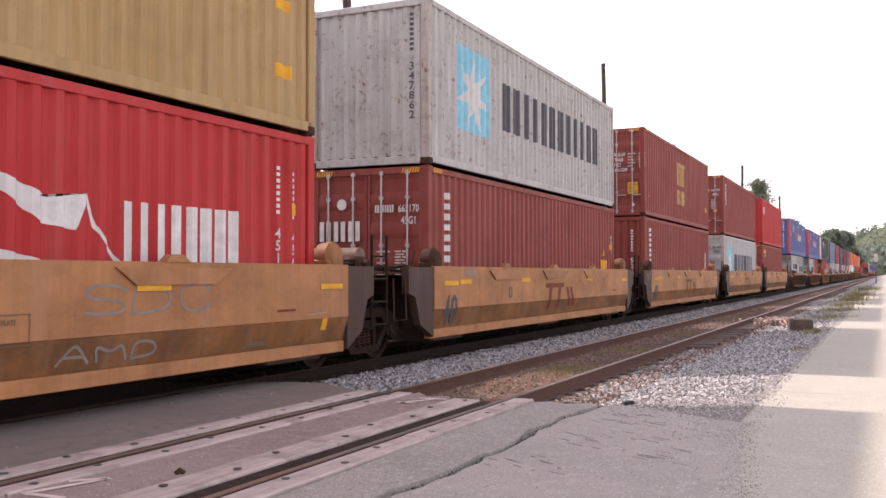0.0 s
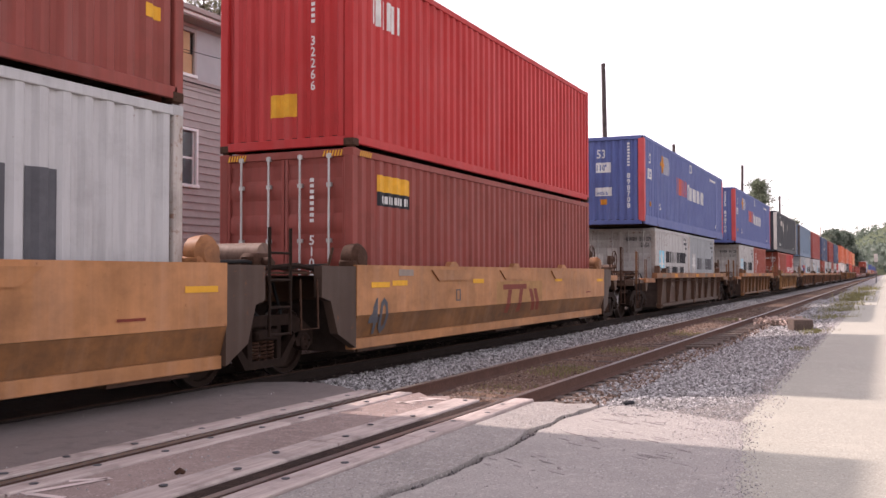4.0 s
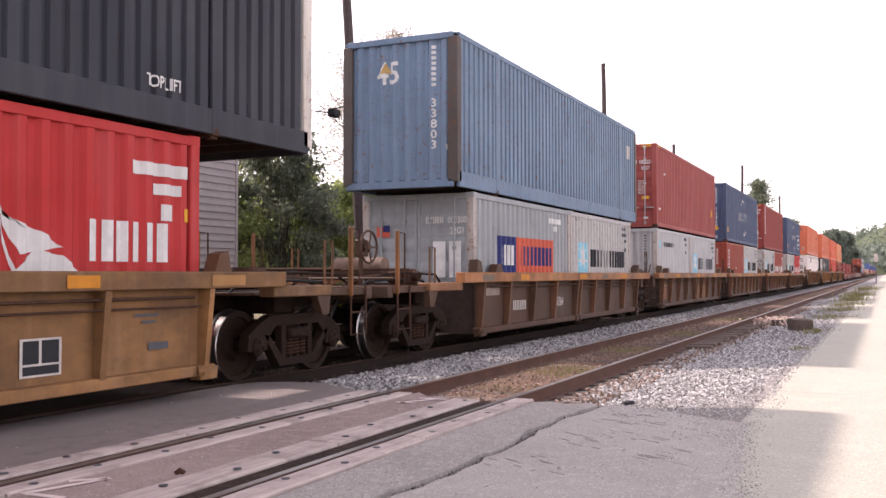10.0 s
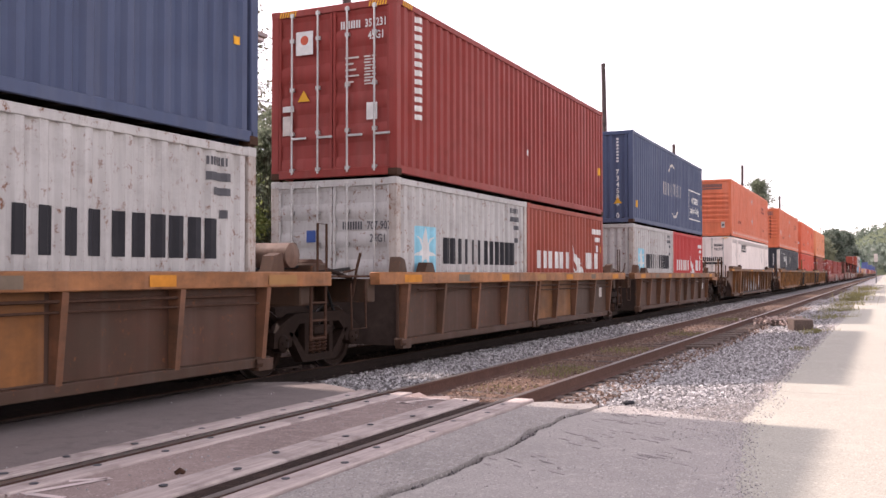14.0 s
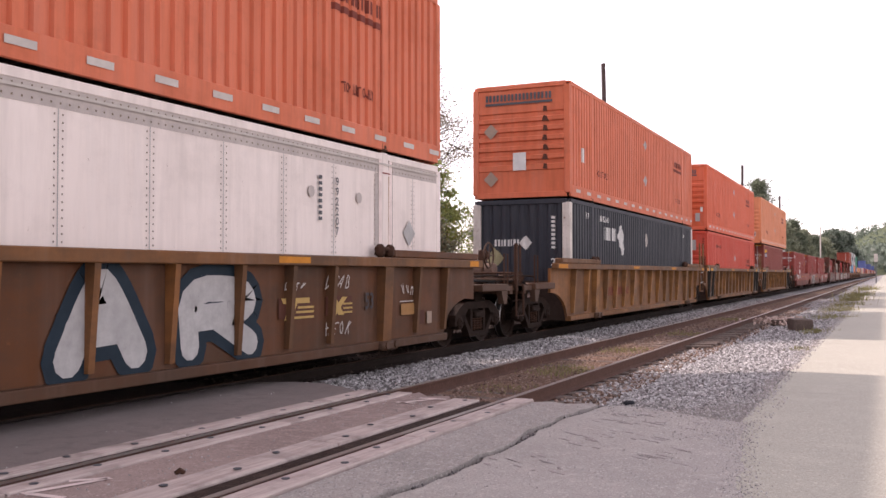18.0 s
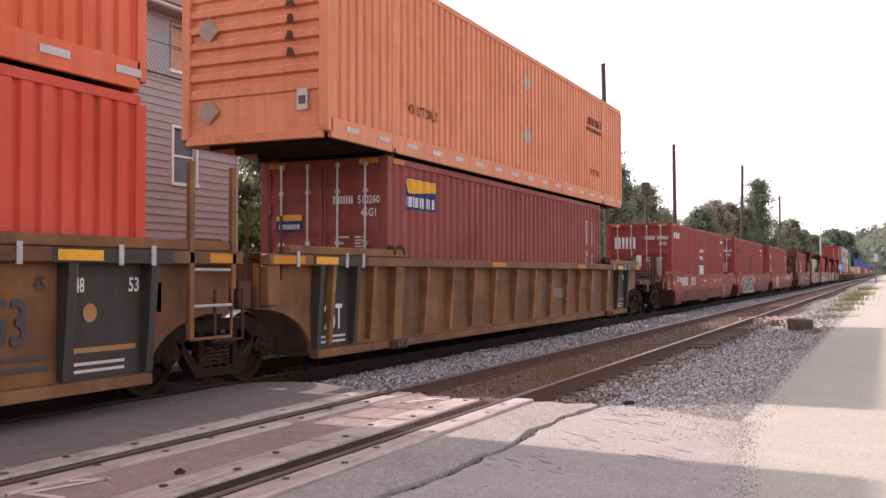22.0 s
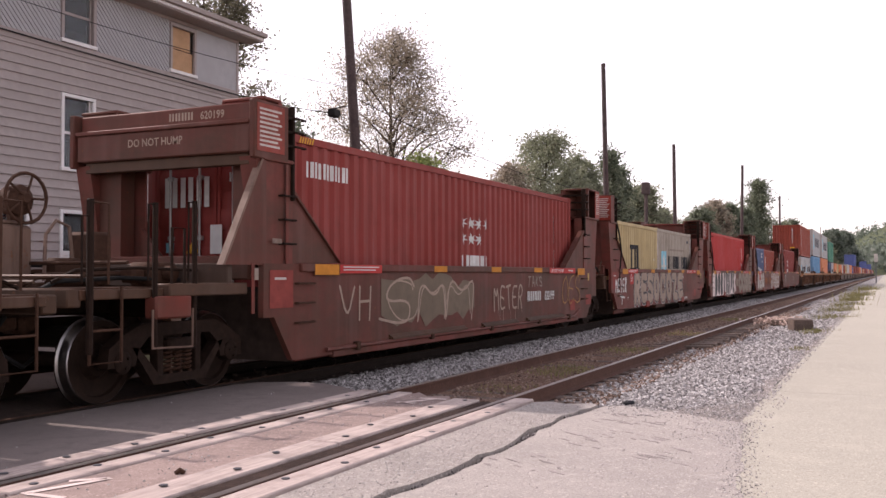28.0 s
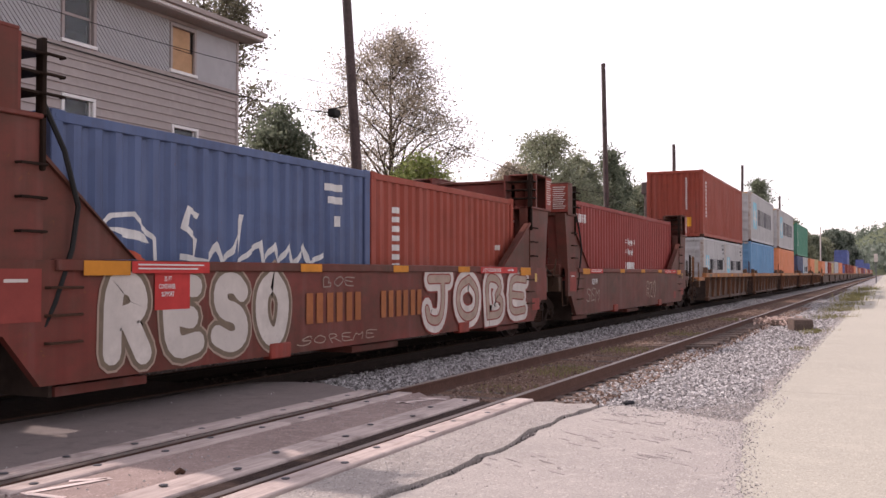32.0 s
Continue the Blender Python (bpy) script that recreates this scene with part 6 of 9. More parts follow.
container("maroon corrugated container with galvanised door rods", 47.11, UP_HC, F40, "maroon", "doors", deco=[("ink_white", "vbars", 0.8, 2.6, 0.3, 0.2, 3), ("ink_yellow", "rect", 11.6, 11.85, 0.85, 1.0)],
          end_deco=code(0.16, 2.1, "white", "649788 2") + table(0.25, 1.7) + [("ink_yellow", "rect", -0.98, -0.6, 1.05, 1.2), ("ink_white", "rect", -0.9, -0.72, 0.7, 1.0), ("ink_yellow", "rect", 0.72, 0.9, 1.1, 1.22)])
container("white-grey container with a star emblem beside grey bars", 47.11, LOW, F40, "palegrey", "doors", deco=[("ink_sky", "rect", 1.2, 2.78, 0.95, 2.38), ("ink_white", "star", 2.0, 1.55, 0.75), ("ink_grey", "bars", 3.45, 1.02, 1.0, 6, 1.2)],
          end_deco=[("ink_sky", "rect", -0.6, -0.33, 1.85, 2.2), ("ink_white", "star", -0.46, 2.04, 0.12), ("ink_grey", "rect", -0.62, -0.3, 1.73, 1.79)] + code(0.2, 2.25, "grey", "302 476 4") + table(0.2, 1.6, 5, "grey"))
smooth_well(63.0, last=True)
container("bright red corrugated container with white bars", 63.0, UP_HC, F40, "red", deco=[("ink_white", "bars", 0.6, 1.95, 0.45, 3, 0.32)], end_deco=vcode(0.5, 2.6, "32266", "white", 0.14) + [("ink_yellow", "rect", -0.3, 0.2, 0.5, 0.85)])
container("maroon container with a small yellow and black badge", 63.0, LOW, F40, "maroon", "doors", deco=[("ink_yellow", "rect", 0.8, 1.9, 2.3, 2.56), ("ink_black", "rect", 0.8, 1.9, 2.08, 2.3), ("ink_white", "bars", 0.9, 2.12, 0.12, 6, 0.15)], end_deco=vcode(0.5, 2.5, "51086", "white", 0.14))

# three single wagons, brown, brown and tan
PACER = [("ink_coral", "bars", 5.2, 1.36, 0.62, 5, 0.4), ("ink_white", "bars", 7.35, 1.3, 0.52, 10, 0.37), ("ink_white", "rect", 7.35, 7.75, 1.8, 1.9),
         ("ink_white", "text", 0.7, 2.05, 0.32, "53", 0.62), ("ink_white", "rect", 0.6, 1.1, 1.52, 1.86), ("ink_blue", "text", 0.66, 1.58, 0.2, "110\"", 0.65), ("ink_white", "text", 2.24, 0.6, 0.15, "DA"), ("ink_white", "rect", 2.24, 2.5, 0.78, 0.8),
         ("ink_white", "rect", 7.8, 8.2, 2.4, 2.72), ("ink_blue", "rect", 7.95, 8.05, 2.46, 2.66), ("ink_orange", "rect", 0.75, 0.95, 0.62, 0.78), ("ink_white", "rect", 12.5, 14.0, 2.5, 2.58), ("ink_white", "rect", 13.9, 14.1, 0.45, 0.6)]
for i in range(9):
    PACER.append(("ink_white", "rect", 2.9 - 0.02 * i, 3.95 - 0.05 * abs(i - 4), 1.9 + i * 0.07, 1.925 + i * 0.07))
PACER.append(("ink_orange", "diamond", 2.75, 2.2, 0.3))
PACER_END = [("ink_white", "text", -0.28, 2.2, 0.28, "53", 0.8), ("ink_white", "rect", -0.32, 0.18, 1.72, 2.05), ("ink_blue", "text", -0.28, 1.79, 0.19, "110\"", 0.8), ("ink_white", "rect", -0.34, 0.22, 0.95, 1.23), ("ink_blue", "text", -0.3, 0.99, 0.1, "24000 lb", 0.8), ("ink_orange", "rect", -0.16, 0.06, 0.66, 0.84)] + vcode(0.78, 2.7, "898708", "white", 0.16)
ribbed_well(83.1, "midbrown", first=True, last=True, deco=[("ink_dust", "stroke", 0.02, ((2.0, 0.95), (2.1, 1.05), (2.15, 0.95), (2.3, 1.05), (2.4, 0.9))), ("ink_dust", "rect", 7.0, 7.1, 0.5, 1.0)])
container("blue fifty-three-foot container with red corner posts, rust-stained", 81.2, UP_20, F53, "blue", "wall", PACER, PACER_END, wide=2.591, trim="postred")
container("dirty off-white twenty-foot container with a blue star emblem", 83.1, LOW, F20, "grey", "doors", star20("ink_black", True), [("ink_white", "rect", -0.95, -0.6, 0.9, 1.7), ("ink_white", "rect", -0.45, -0.1, 0.8, 1.9)] + code(0.2, 2.15, "grey", "311 576 0", "22G1"), high=S20)
container("faded grey twenty-foot container with a star emblem", 83.1 + 6.1, LOW, F20, "midgrey", "wall", star20("ink_grey", False, "ink_silver"), high=S20)
ribbed_well(103.4, "carbrown", first=True, last=True, deco=[("ink_slate", "text", 4.6, 0.55, 0.42, "40", 0.8), ("ink_dust", "rect", 3.2, 3.4, 0.5, 0.6), ("ink_dust", "stroke", 0.03, ((9.0, 0.8), (9.4, 0.8)))])
container("blue fifty-three-foot container with worn red corner posts", 101.5, UP_20, F53, "blue", "wall", PACER, PACER_END + [("ink_silver", "stroke", 0.03, ((-0.8, 1.5), (-0.6, 1.9), (-0.75, 2.0), (-0.5, 1.6), (-0.6, 1.5)))], wide=2.591, trim="postred")
container("off-white twenty-foot container with grey doors", 103.4, LOW, F20, "grey", "doors", star20("ink_black"), [("ink_white", "rect", -0.5, -0.3, 0.9, 1.3)] + code(0.2, 2.15, "grey", "311 224 3", "22G1"), high=S20)
container("maroon twenty-foot container with white vertical bars", 103.4 + 6.1, LOW, F20, "brick", "wall", leaf_name(1.2, 2.3) + [("ink_white", "rect", 1.66, 1.95, 1.58, 1.84)], high=S20)
ribbed_well(123.49, "tanwell", "tanwell", first=True, last=True, deco=[("ink_grey", "rect", 0.35, 2.5, 0.62, 0.9), ("ink_pale", "bars", 0.45, 0.66, 0.2, 4, 0.17), ("ink_pale", "text", 1.45, 0.66, 0.2, "53027", 0.75), ("ink_grey", "text", 4.5, 0.5, 0.46, "40", 0.8), ("ink_pale", "rect", 9.59, 10.06, 0.44, 0.79), ("ink_black", "rect", 9.62, 9.8, 0.56, 0.77), ("ink_black", "rect", 9.83, 10.03, 0.56, 0.77), ("ink_black", "rect", 9.62, 10.03, 0.46, 0.54), ("ink_grey", "rect", 11.0, 11.35, 0.93, 0.96), ("ink_grey", "rect", 11.1, 11.3, 0.86, 0.89), ("ink_grey", "rect", 11.2, 11.5, 0.58, 0.66)], posts="carbrown")
container("black fifty-three-foot container with white corner posts", 121.7, UP_20, F53, "black", "wall",
          [("ink_pale", "bars", 3.0, 1.95, 0.36, 4, 0.42), ("ink_pale", "diamond", 5.0, 1.98, 0.4), ("ink_pale", "diamond", 5.25, 1.6, 0.2), ("ink_white", "text", 2.0, 0.44, 0.17, "TOP LIFT ONLY", 0.75), ("ink_pale", "diamond", 8.2, 2.0, 0.22), ("ink_white", "text", 13.0, 0.4, 0.13, "TOP LIFT", 0.75), ("ink_white", "rect", 2.4, 2.9, 2.5, 2.56)],
          [("ink_pale", "bars", -0.9, 1.75, 0.16, 4, 0.16), ("ink_pale", "diamond", -0.1, 1.83, 0.17), ("ink_pale", "diamond", -0.75, 1.25, 0.26)] + vcode(0.72, 2.5, "258007", "white", 0.16), wide=2.591, trim="postwhite")
container("dull maroon twenty-foot container with doors and white bars", 123.49, LOW, F20, "brick", "doors", leaf_name(0.87, 2.3), [("ink_white", "disc", -0.72, 2.16, 0.1), ("ink_white", "rect", -0.4, -0.08, 1.5, 2.0), ("ink_coral", "disc", -0.24, 1.78, 0.09)] + code(0.2, 2.1, "white", "399642 9", "22G1") + table(0.3, 1.5, 3), high=S20)
container("bright red twenty-foot container with a white flag emblem", 123.49 + 6.1, LOW, F20, "red", "wall", flag20(), high=S20)

# brown five-unit wagon
B = [143.56, 159.43, 175.07, 190.95, 206.6]
ribbed_well(B[0], first=True, deco=[("ink_pale", "bars", 1.75, 0.62, 0.2, 4, 0.2), ("ink_pale", "text", 4.4, 0.62, 0.22, "740364", 0.75), ("ink_dust", "rect", 0.3, 1.0, 0.95, 1.1)])
container("faded blue forty-five-foot container with rusty frame", B[0] - 0.76, UP_20, F45, "paleblue", "wall", [("ink_pale", "rect", 12.6, 12.9, 1.9, 2.3)], vcode(0.72, 2.7, "33803", "white", 0.16) + [("ink_white", "text", -0.5, 2.02, 0.42, "45", 0.85), ("ink_tan", "tri", -0.3, 2.3, 0.12), ("ink_white", "rect", 0.98, 1.08, 0.7, 0.8)], trim="darkpost")
container("grey twenty-foot container with a navy and red name panel", B[0], LOW, F20, "midgrey", "doors", [("ink_navy", "rect", 1.32, 2.36, 0.98, 1.8), ("ink_coral", "rect", 2.36, 4.86, 0.98, 1.8), ("ink_white", "bars", 1.5, 1.2, 0.42, 3, 0.24), ("ink_navy", "bars", 2.6, 1.2, 0.42, 8, 0.26), ("ink_white", "rect", 4.4, 5.33, 2.2, 2.32), ("ink_white", "rect", 4.75, 5.05, 2.02, 2.14)],
          [("ink_coral", "rect", -0.9, -0.6, 1.75, 1.95), ("ink_navy", "rect", -0.75, -0.6, 1.85, 1.98), ("ink_white", "rect", 0.35, 0.62, 0.95, 1.65), ("ink_white", "rect", 0.7, 0.95, 0.95, 1.65)] + code(0.2, 2.0, "white", "003300 0", "22G1"), high=S20)
container("pale grey twenty-foot container with a star emblem", B[0] + 6.1, LOW, F20, "grey", "wall", star20("ink_black"), high=S20)
ribbed_well(B[1], deco=[("ink_ochre", "rect", 0.2, 0.95, 0.92, 0.98)] + [("ink_amber", "rect", 0.4, 0.95, 0.82 - 0.08 * i, 0.86 - 0.08 * i) for i in range(5)], bright=((6.3, 8.8),))
container("maroon-red forty-foot container with galvanised door rods", B[1], UP_20, F40, "rosewood", "doors", [("ink_white", "rect", 0.5, 0.62, 0.62, 0.7), ("ink_yellow", "tri", 11.3, 1.15, 0.12), ("ink_yellow", "rect", 11.2, 11.4, 0.95, 1.1), ("ink_white", "rect", 1.2, 1.45, 1.9, 1.97)], code(0.16, 2.2, "white", "180222 6") + table(0.2, 1.6) + [("ink_yellow", "rect", 0.7, 0.95, 0.98, 1.08), ("ink_white", "rect", 0.75, 0.92, 0.3, 0.36)])
container("pale grey twenty-foot container with a small star emblem", B[1], LOW, F20, "palegrey", "wall", [("ink_sky", "rect", 0.5, 0.78, 1.92, 2.2), ("ink_white", "star", 0.64, 2.06, 0.13), ("ink_grey", "bars", 0.92, 1.98, 0.16, 10, 0.19), ("ink_grey", "rect", 4.9, 5.3, 2.3, 2.4), ("ink_grey", "rect", 5.0, 5.3, 2.1, 2.2), ("ink_grey", "rect", 5.15, 5.25, 1.8, 1.9)], vcode(0.8, 2.4, "147039", "grey", 0.15), high=S20)
container("white-grey twenty-foot container with a star emblem", B[1] + 6.1, LOW, F20, "palegrey", "wall", star20("ink_grey"), high=S20)
CMA = [("ink_pale", "bars", 4.4, 1.22, 0.46, 3, 0.58), ("ink_pale", "bars", 6.1, 1.28, 0.46, 3, 0.56), ("ink_pale", "arc", 6.1, 1.5, 0.85, 0.16, 65, 150), ("ink_pale", "arc", 6.4, 1.4, 0.85, 0.16, -115, -30), ("ink_yellow", "rect", 0.4, 0.62, 0.5, 0.72), ("ink_yellow", "rect", 11.7, 11.85, 1.2, 1.3)]
CMA_END = vcode(0.72, 2.7, "734580 0", "white", 0.16) + [("ink_yellow", "rect", -0.15, 0.06, 0.55, 0.8), ("ink_yellow", "tri", 0.72, 0.68, 0.13)]
ribbed_well(B[2], deco=[("ink_orange", "rect", 0.9, 1.25, 0.8, 0.86)], bright=((6.3, 8.8),))
container("navy blue corrugated forty-foot container with pale swoosh emblem", B[2], UP_20, F40, "navy", "wall", CMA, CMA_END)
container("brick-red twenty-foot container with white vertical bars", B[2], LOW, F20, "brick", "wall", leaf_name(0.87, 2.3) + [("ink_pale", "diamond", 3.2, 1.3, 0.13), ("ink_pale", "rect", 5.5, 5.56, 1.3, 2.1)], vcode(0.75, 2.3, "290077", "white", 0.16), high=S20)
container("pale grey twenty-foot container with a star emblem", B[2] + 6.1, LOW, F20, "grey", "wall", star20("ink_black"), high=S20)
ribbed_well(B[3], tank=True, deco=[("ink_pale", "rect", 11.3, 11.55, 0.75, 1.0)], bright=((6.3, 8.8),))
container("maroon forty-foot container with doors and white vertical letters", B[3], UP_20, F40, "wine", "doors", [("ink_white", "vbars", 0.83, 2.8, 0.24, 0.24, 6), ("ink_white", "rect", 6.1, 6.3, 1.0, 1.12), ("ink_yellow", "rect", 11.8, 11.95, 1.1, 1.3)],
          code(0.16, 2.45, "white", "351231 8") + table(0.25, 1.95, 5) + [("ink_white", "rect", -0.72, -0.38, 2.1, 2.5), ("ink_coral", "disc", -0.55, 2.35, 0.08), ("ink_yellow", "tri", -0.56, 1.38, 0.12), ("ink_white", "rect", 0.66, 0.86, 0.92, 1.2), ("ink_pale", "rect", -0.98, -0.8, 0.75, 1.08), ("ink_white", "rect", -0.98, -0.75, 1.15, 1.25)])
container("pale grey twenty-foot container with grey doors and a star emblem", B[3], LOW, F20, "grey", "doors", star20("ink_black"), [("ink_blue", "rect", -0.5, -0.32, 1.55, 1.75)] + code(0.2, 1.75, "grey", "707 907 0", "22G1"), high=S20)
container("red twenty-foot container with a white flag emblem", B[3] + 6.1, LOW, F20, "brick", "wall", flag20(), high=S20)
ribbed_well(B[4], last=True, deco=[("ink_white", "rect", 11.3, 11.5, 0.75, 0.98), ("ink_dust", "rect", 10.0, 10.9, 1.02, 1.08)])
container("navy blue container with a white-framed panel of words", B[4], UP_20, F40, "navy", "wall", CMA + [("ink_white", "stroke", 0.05, ((9.2, 0.6), (11.75, 0.6), (11.75, 1.75), (9.2, 1.75), (9.2, 0.6))), ("ink_white", "text", 9.75, 1.25, 0.34, "container", 0.75), ("ink_white", "text", 9.5, 0.85, 0.26, "bamboo flooring", 0.75), ("ink_yellow", "tri", 12.0, 1.2, 0.1)], CMA_END)
container("off-white twenty-foot container with a star emblem", B[4], LOW, F20, "grey", "wall", star20("ink_black"), high=S20)
container("bright red twenty-foot container with a white flag emblem", B[4] + 6.1, LOW, F20, "red", "wall", flag20(), high=S20)

# long wells: one single wagon, then a three-unit wagon
ORANGE = [("ink_silver", "diamond", 8.12, 2.25, 0.2), ("ink_silver", "diamond", 8.12, 1.1, 0.22), ("ink_maroon", "bars", 12.6, 2.02, 0.2, 9, 0.18), ("ink_maroon", "rect", 12.6, 14.2, 1.85, 1.95), ("ink_maroon", "text", 2.4, 0.72, 0.17, "TOP LIFT ONLY", 0.7), ("ink_maroon", "text", 12.9, 0.72, 0.15, "TOP LIFT ONLY", 0.6)]
ORANGE += [("ink_pale", "rect", 0.5 + i * 0.95, 0.86 + i * 0.95, 0.14, 0.22) for i in range(17)]
SOOT = [("ink_soot", "fan", ((0.6 - 0.03 * (i % 2), 0.72 + 0.24 * i), (0.72 + 0.02 * (i % 3), 0.7 + 0.24 * i), (0.7, 0.84 + 0.24 * i), (0.62, 0.85 + 0.24 * i))) for i in range(7)]
ORANGE_END = [("ink_grey", "bars", -0.95, 2.48, 0.17, 9, 0.2), ("ink_grey", "rect", -0.95, 0.85, 2.38, 2.44), ("ink_wash", "diamond", -0.8, 1.72, 0.2), ("ink_wash", "diamond", -0.8, 0.5, 0.2), ("ink_pale", "rect", 0.78, 0.96, 0.42, 0.72), ("ink_grey", "rect", 0.81, 0.93, 0.5, 0.62)]
C = [226.75, 250.34, 270.06, 289.75]
long_well(C[0], "rustwell", True, True, deco=sprayed("HOME", 2.0, 2.8, 1.1, 1.35, 1, 0.018, (("ink_dust", 0.0),), 0.05, 0.15) + [("ink_dust", "bars", 2.2, 0.8, 0.18, 4, 0.16), ("ink_dust", "text", 3.2, 0.8, 0.18, "56810", 0.8)] + sprayed("R", 3.55, 5.35, 0.36, 1.47, 5, 0.3, (("ink_teal", 0.3), ("ink_silver", 0.0))) + sprayed("A", 5.5, 6.85, 0.36, 1.47, 6, 0.28, (("ink_teal", 0.26), ("ink_silver", 0.0))) + sprayed("A", 7.6, 8.95, 0.36, 1.47, 7, 0.34, (("ink_teal", 0.28), ("ink_silver", 0.0))) + sprayed("R", 9.3, 10.85, 0.36, 1.4, 8, 0.3, (("ink_teal", 0.26), ("ink_silver", 0.0)))
          + [("ink_soot", "rect", 11.2, 11.95, 0.8, 1.06), ("ink_soot", "rect", 12.3, 13.0, 0.8, 1.06), ("ink_tan", "fan", ((11.25, 1.06), (11.3, 0.99), (11.9, 0.99), (11.9, 1.06))), ("ink_tan", "fan", ((11.32, 0.78), (11.48, 0.78), (11.62, 1.0), (11.45, 1.0))), ("ink_tan", "rect", 11.62, 12.0, 0.92, 0.95), ("ink_tan", "rect", 11.58, 12.0, 0.86, 0.89), ("ink_tan", "rect", 11.54, 12.0, 0.79, 0.82), ("ink_tan", "fan", ((12.42, 1.05), (12.55, 1.05), (12.78, 0.8), (12.62, 0.8))), ("ink_tan", "fan", ((12.72, 1.05), (12.86, 1.05), (12.56, 0.8), (12.42, 0.8))), ("ink_tan", "rect", 12.75, 13.0, 0.94, 0.965), ("ink_tan", "rect", 12.75, 13.0, 0.88, 0.905), ("ink_tan", "rect", 12.75, 13.0, 0.82, 0.845)]
          + sprayed("DAEV", 11.3, 11.78, 1.12, 1.3, 9, 0.016, (("ink_pale", 0.0),), 0.04, 0.15) + sprayed("DSAB", 12.27, 12.95, 1.12, 1.4, 10, 0.018, (("ink_pale", 0.0),), 0.06, 0.15) + sprayed("HEOK", 12.25, 12.97, 0.48, 0.74, 11, 0.018, (("ink_pale", 0.0),), 0.05, 0.15) + sprayed("VVM", 14.5, 14.94, 0.98, 1.24, 3, 0.016, (("ink_pale", 0.0),), 0.0, 0.15) + [("ink_slate", "text", 13.37, 0.86, 0.24, "53", 0.8), ("ink_pale", "rect", 14.46, 14.92, 0.93, 0.945), ("ink_wash", "rect", 15.42, 15.6, 0.55, 0.75), ("ink_soot", "rect", 15.05, 15.32, 0.55, 0.78), ("ink_ochre", "rect", 14.5, 14.95, 0.72, 0.9)])
container("orange fifty-three-foot container with horizontal end ribs", C[0], UP_HC, F53, "orange", "ribs", ORANGE, ORANGE_END, wide=2.591)
wseams = [("ink_rail", "rect", 0.1, 16.05, 2.58, 2.79)] + [("ink_silver", "rect", 0.45 + i * 1.22, 0.462 + i * 1.22, 0.3, 2.58) for i in range(13)]
wseams += [("ink_smoke", "rect", u, u + 0.018, v, v + 0.018) for i in range(13) for u in (0.4 + i * 1.22, 0.5 + i * 1.22) for v in [0.34 + 0.075 * k for k in range(30)]]
wseams += [("ink_smoke", "rect", 0.2 + 0.11 * i, 0.22 + 0.11 * i, v, v + 0.02) for i in range(144) for v in (2.62, 2.73)]
POSTS = (1.78, 13.94)   # stained lifting posts
wseams += [("ink_rail", "rect", u - 0.1, u, 0.3, 2.57) for u in POSTS] + [("ink_pinkwhite", "rect", u, u + 0.44, 0.3, 2.79) for u in POSTS]
wseams += [("ink_smoke", "rect", u + k, u + k + 0.012, 0.3, 2.79) for u in POSTS for k in (-0.012, 0.44)]
wseams += [("ink_soot", "fan", ((u + 0.16, 2.79), (u + 0.34, 2.79), (u + 0.3, 2.58), (u + 0.2, 2.56))) for u in POSTS]
wseams += [("ink_ochre", "fan", ((u + 0.12 + 0.05 * k, 2.55), (u + 0.18 + 0.05 * k, 2.55), (u + 0.16 + 0.05 * k, 2.55 - 0.35 * (1 + k * 5 % 4)))) for u in POSTS for k in range(0, 4)]
wseams += [("ink_rust", "rect", u + a, u + b, c, d) for u in POSTS for a, b, c, d in ((0.1, 0.36, 2.57, 2.59), (0.02, 0.06, 0.7, 1.1), (0.37, 0.4, 0.3, 1.2))]
container("white smooth-sided fifty-three-foot container with rusty posts", C[0], LOW, F53, "white", "flat", wseams + [("ink_grey", "bars", 3.45, 2.33, 0.24, 9, 0.2), ("ink_black", "rect", 3.4, 5.25, 2.18, 2.28), ("ink_silver", "diamond", 14.94, 1.68, 0.21), ("ink_rail", "disc", 12.06, 2.14, 0.08), ("ink_rail", "disc", 13.33, 2.14, 0.08), ("ink_silver", "disc", 1.2, 2.0, 0.09), ("ink_silver", "disc", 2.5, 1.95, 0.09), ("ink_pale", "rect", 0.1, 16.0, 2.7, 2.73)] + [("ink_grey", "vtext", 12.72, 2.41, 0.115, "992207"), ("ink_grey", "vbars", 12.28, 2.41, 0.13, 0.09, 4)],
          [("ink_black", "bars", -0.95, 1.66, 0.2, 9, 0.2), ("ink_black", "rect", -0.95, 0.85, 1.5, 1.6), ("ink_grey", "bars", 0.42, 2.4, 0.13, 4, 0.12), ("ink_grey", "text", 0.42, 2.2, 0.13, "992207", 0.8), ("ink_silver", "diamond", -0.85, 0.95, 0.18)], wide=2.591, side="smooth")
long_well(C[1], "carbrown", True, False, deco=[("ink_maroon", "bars", 3.0, 0.78, 0.22, 10, 0.25)])
container("orange fifty-three-foot container with sooty end ribs", C[1], UP_HC, F53, "orange", "ribs", ORANGE + [("ink_white", "rect", 1.0, 1.3, 0.95, 1.32)], ORANGE_END[:4] + [("ink_white", "rect", -0.2, 0.15, 0.7, 1.15), *SOOT], wide=2.591)
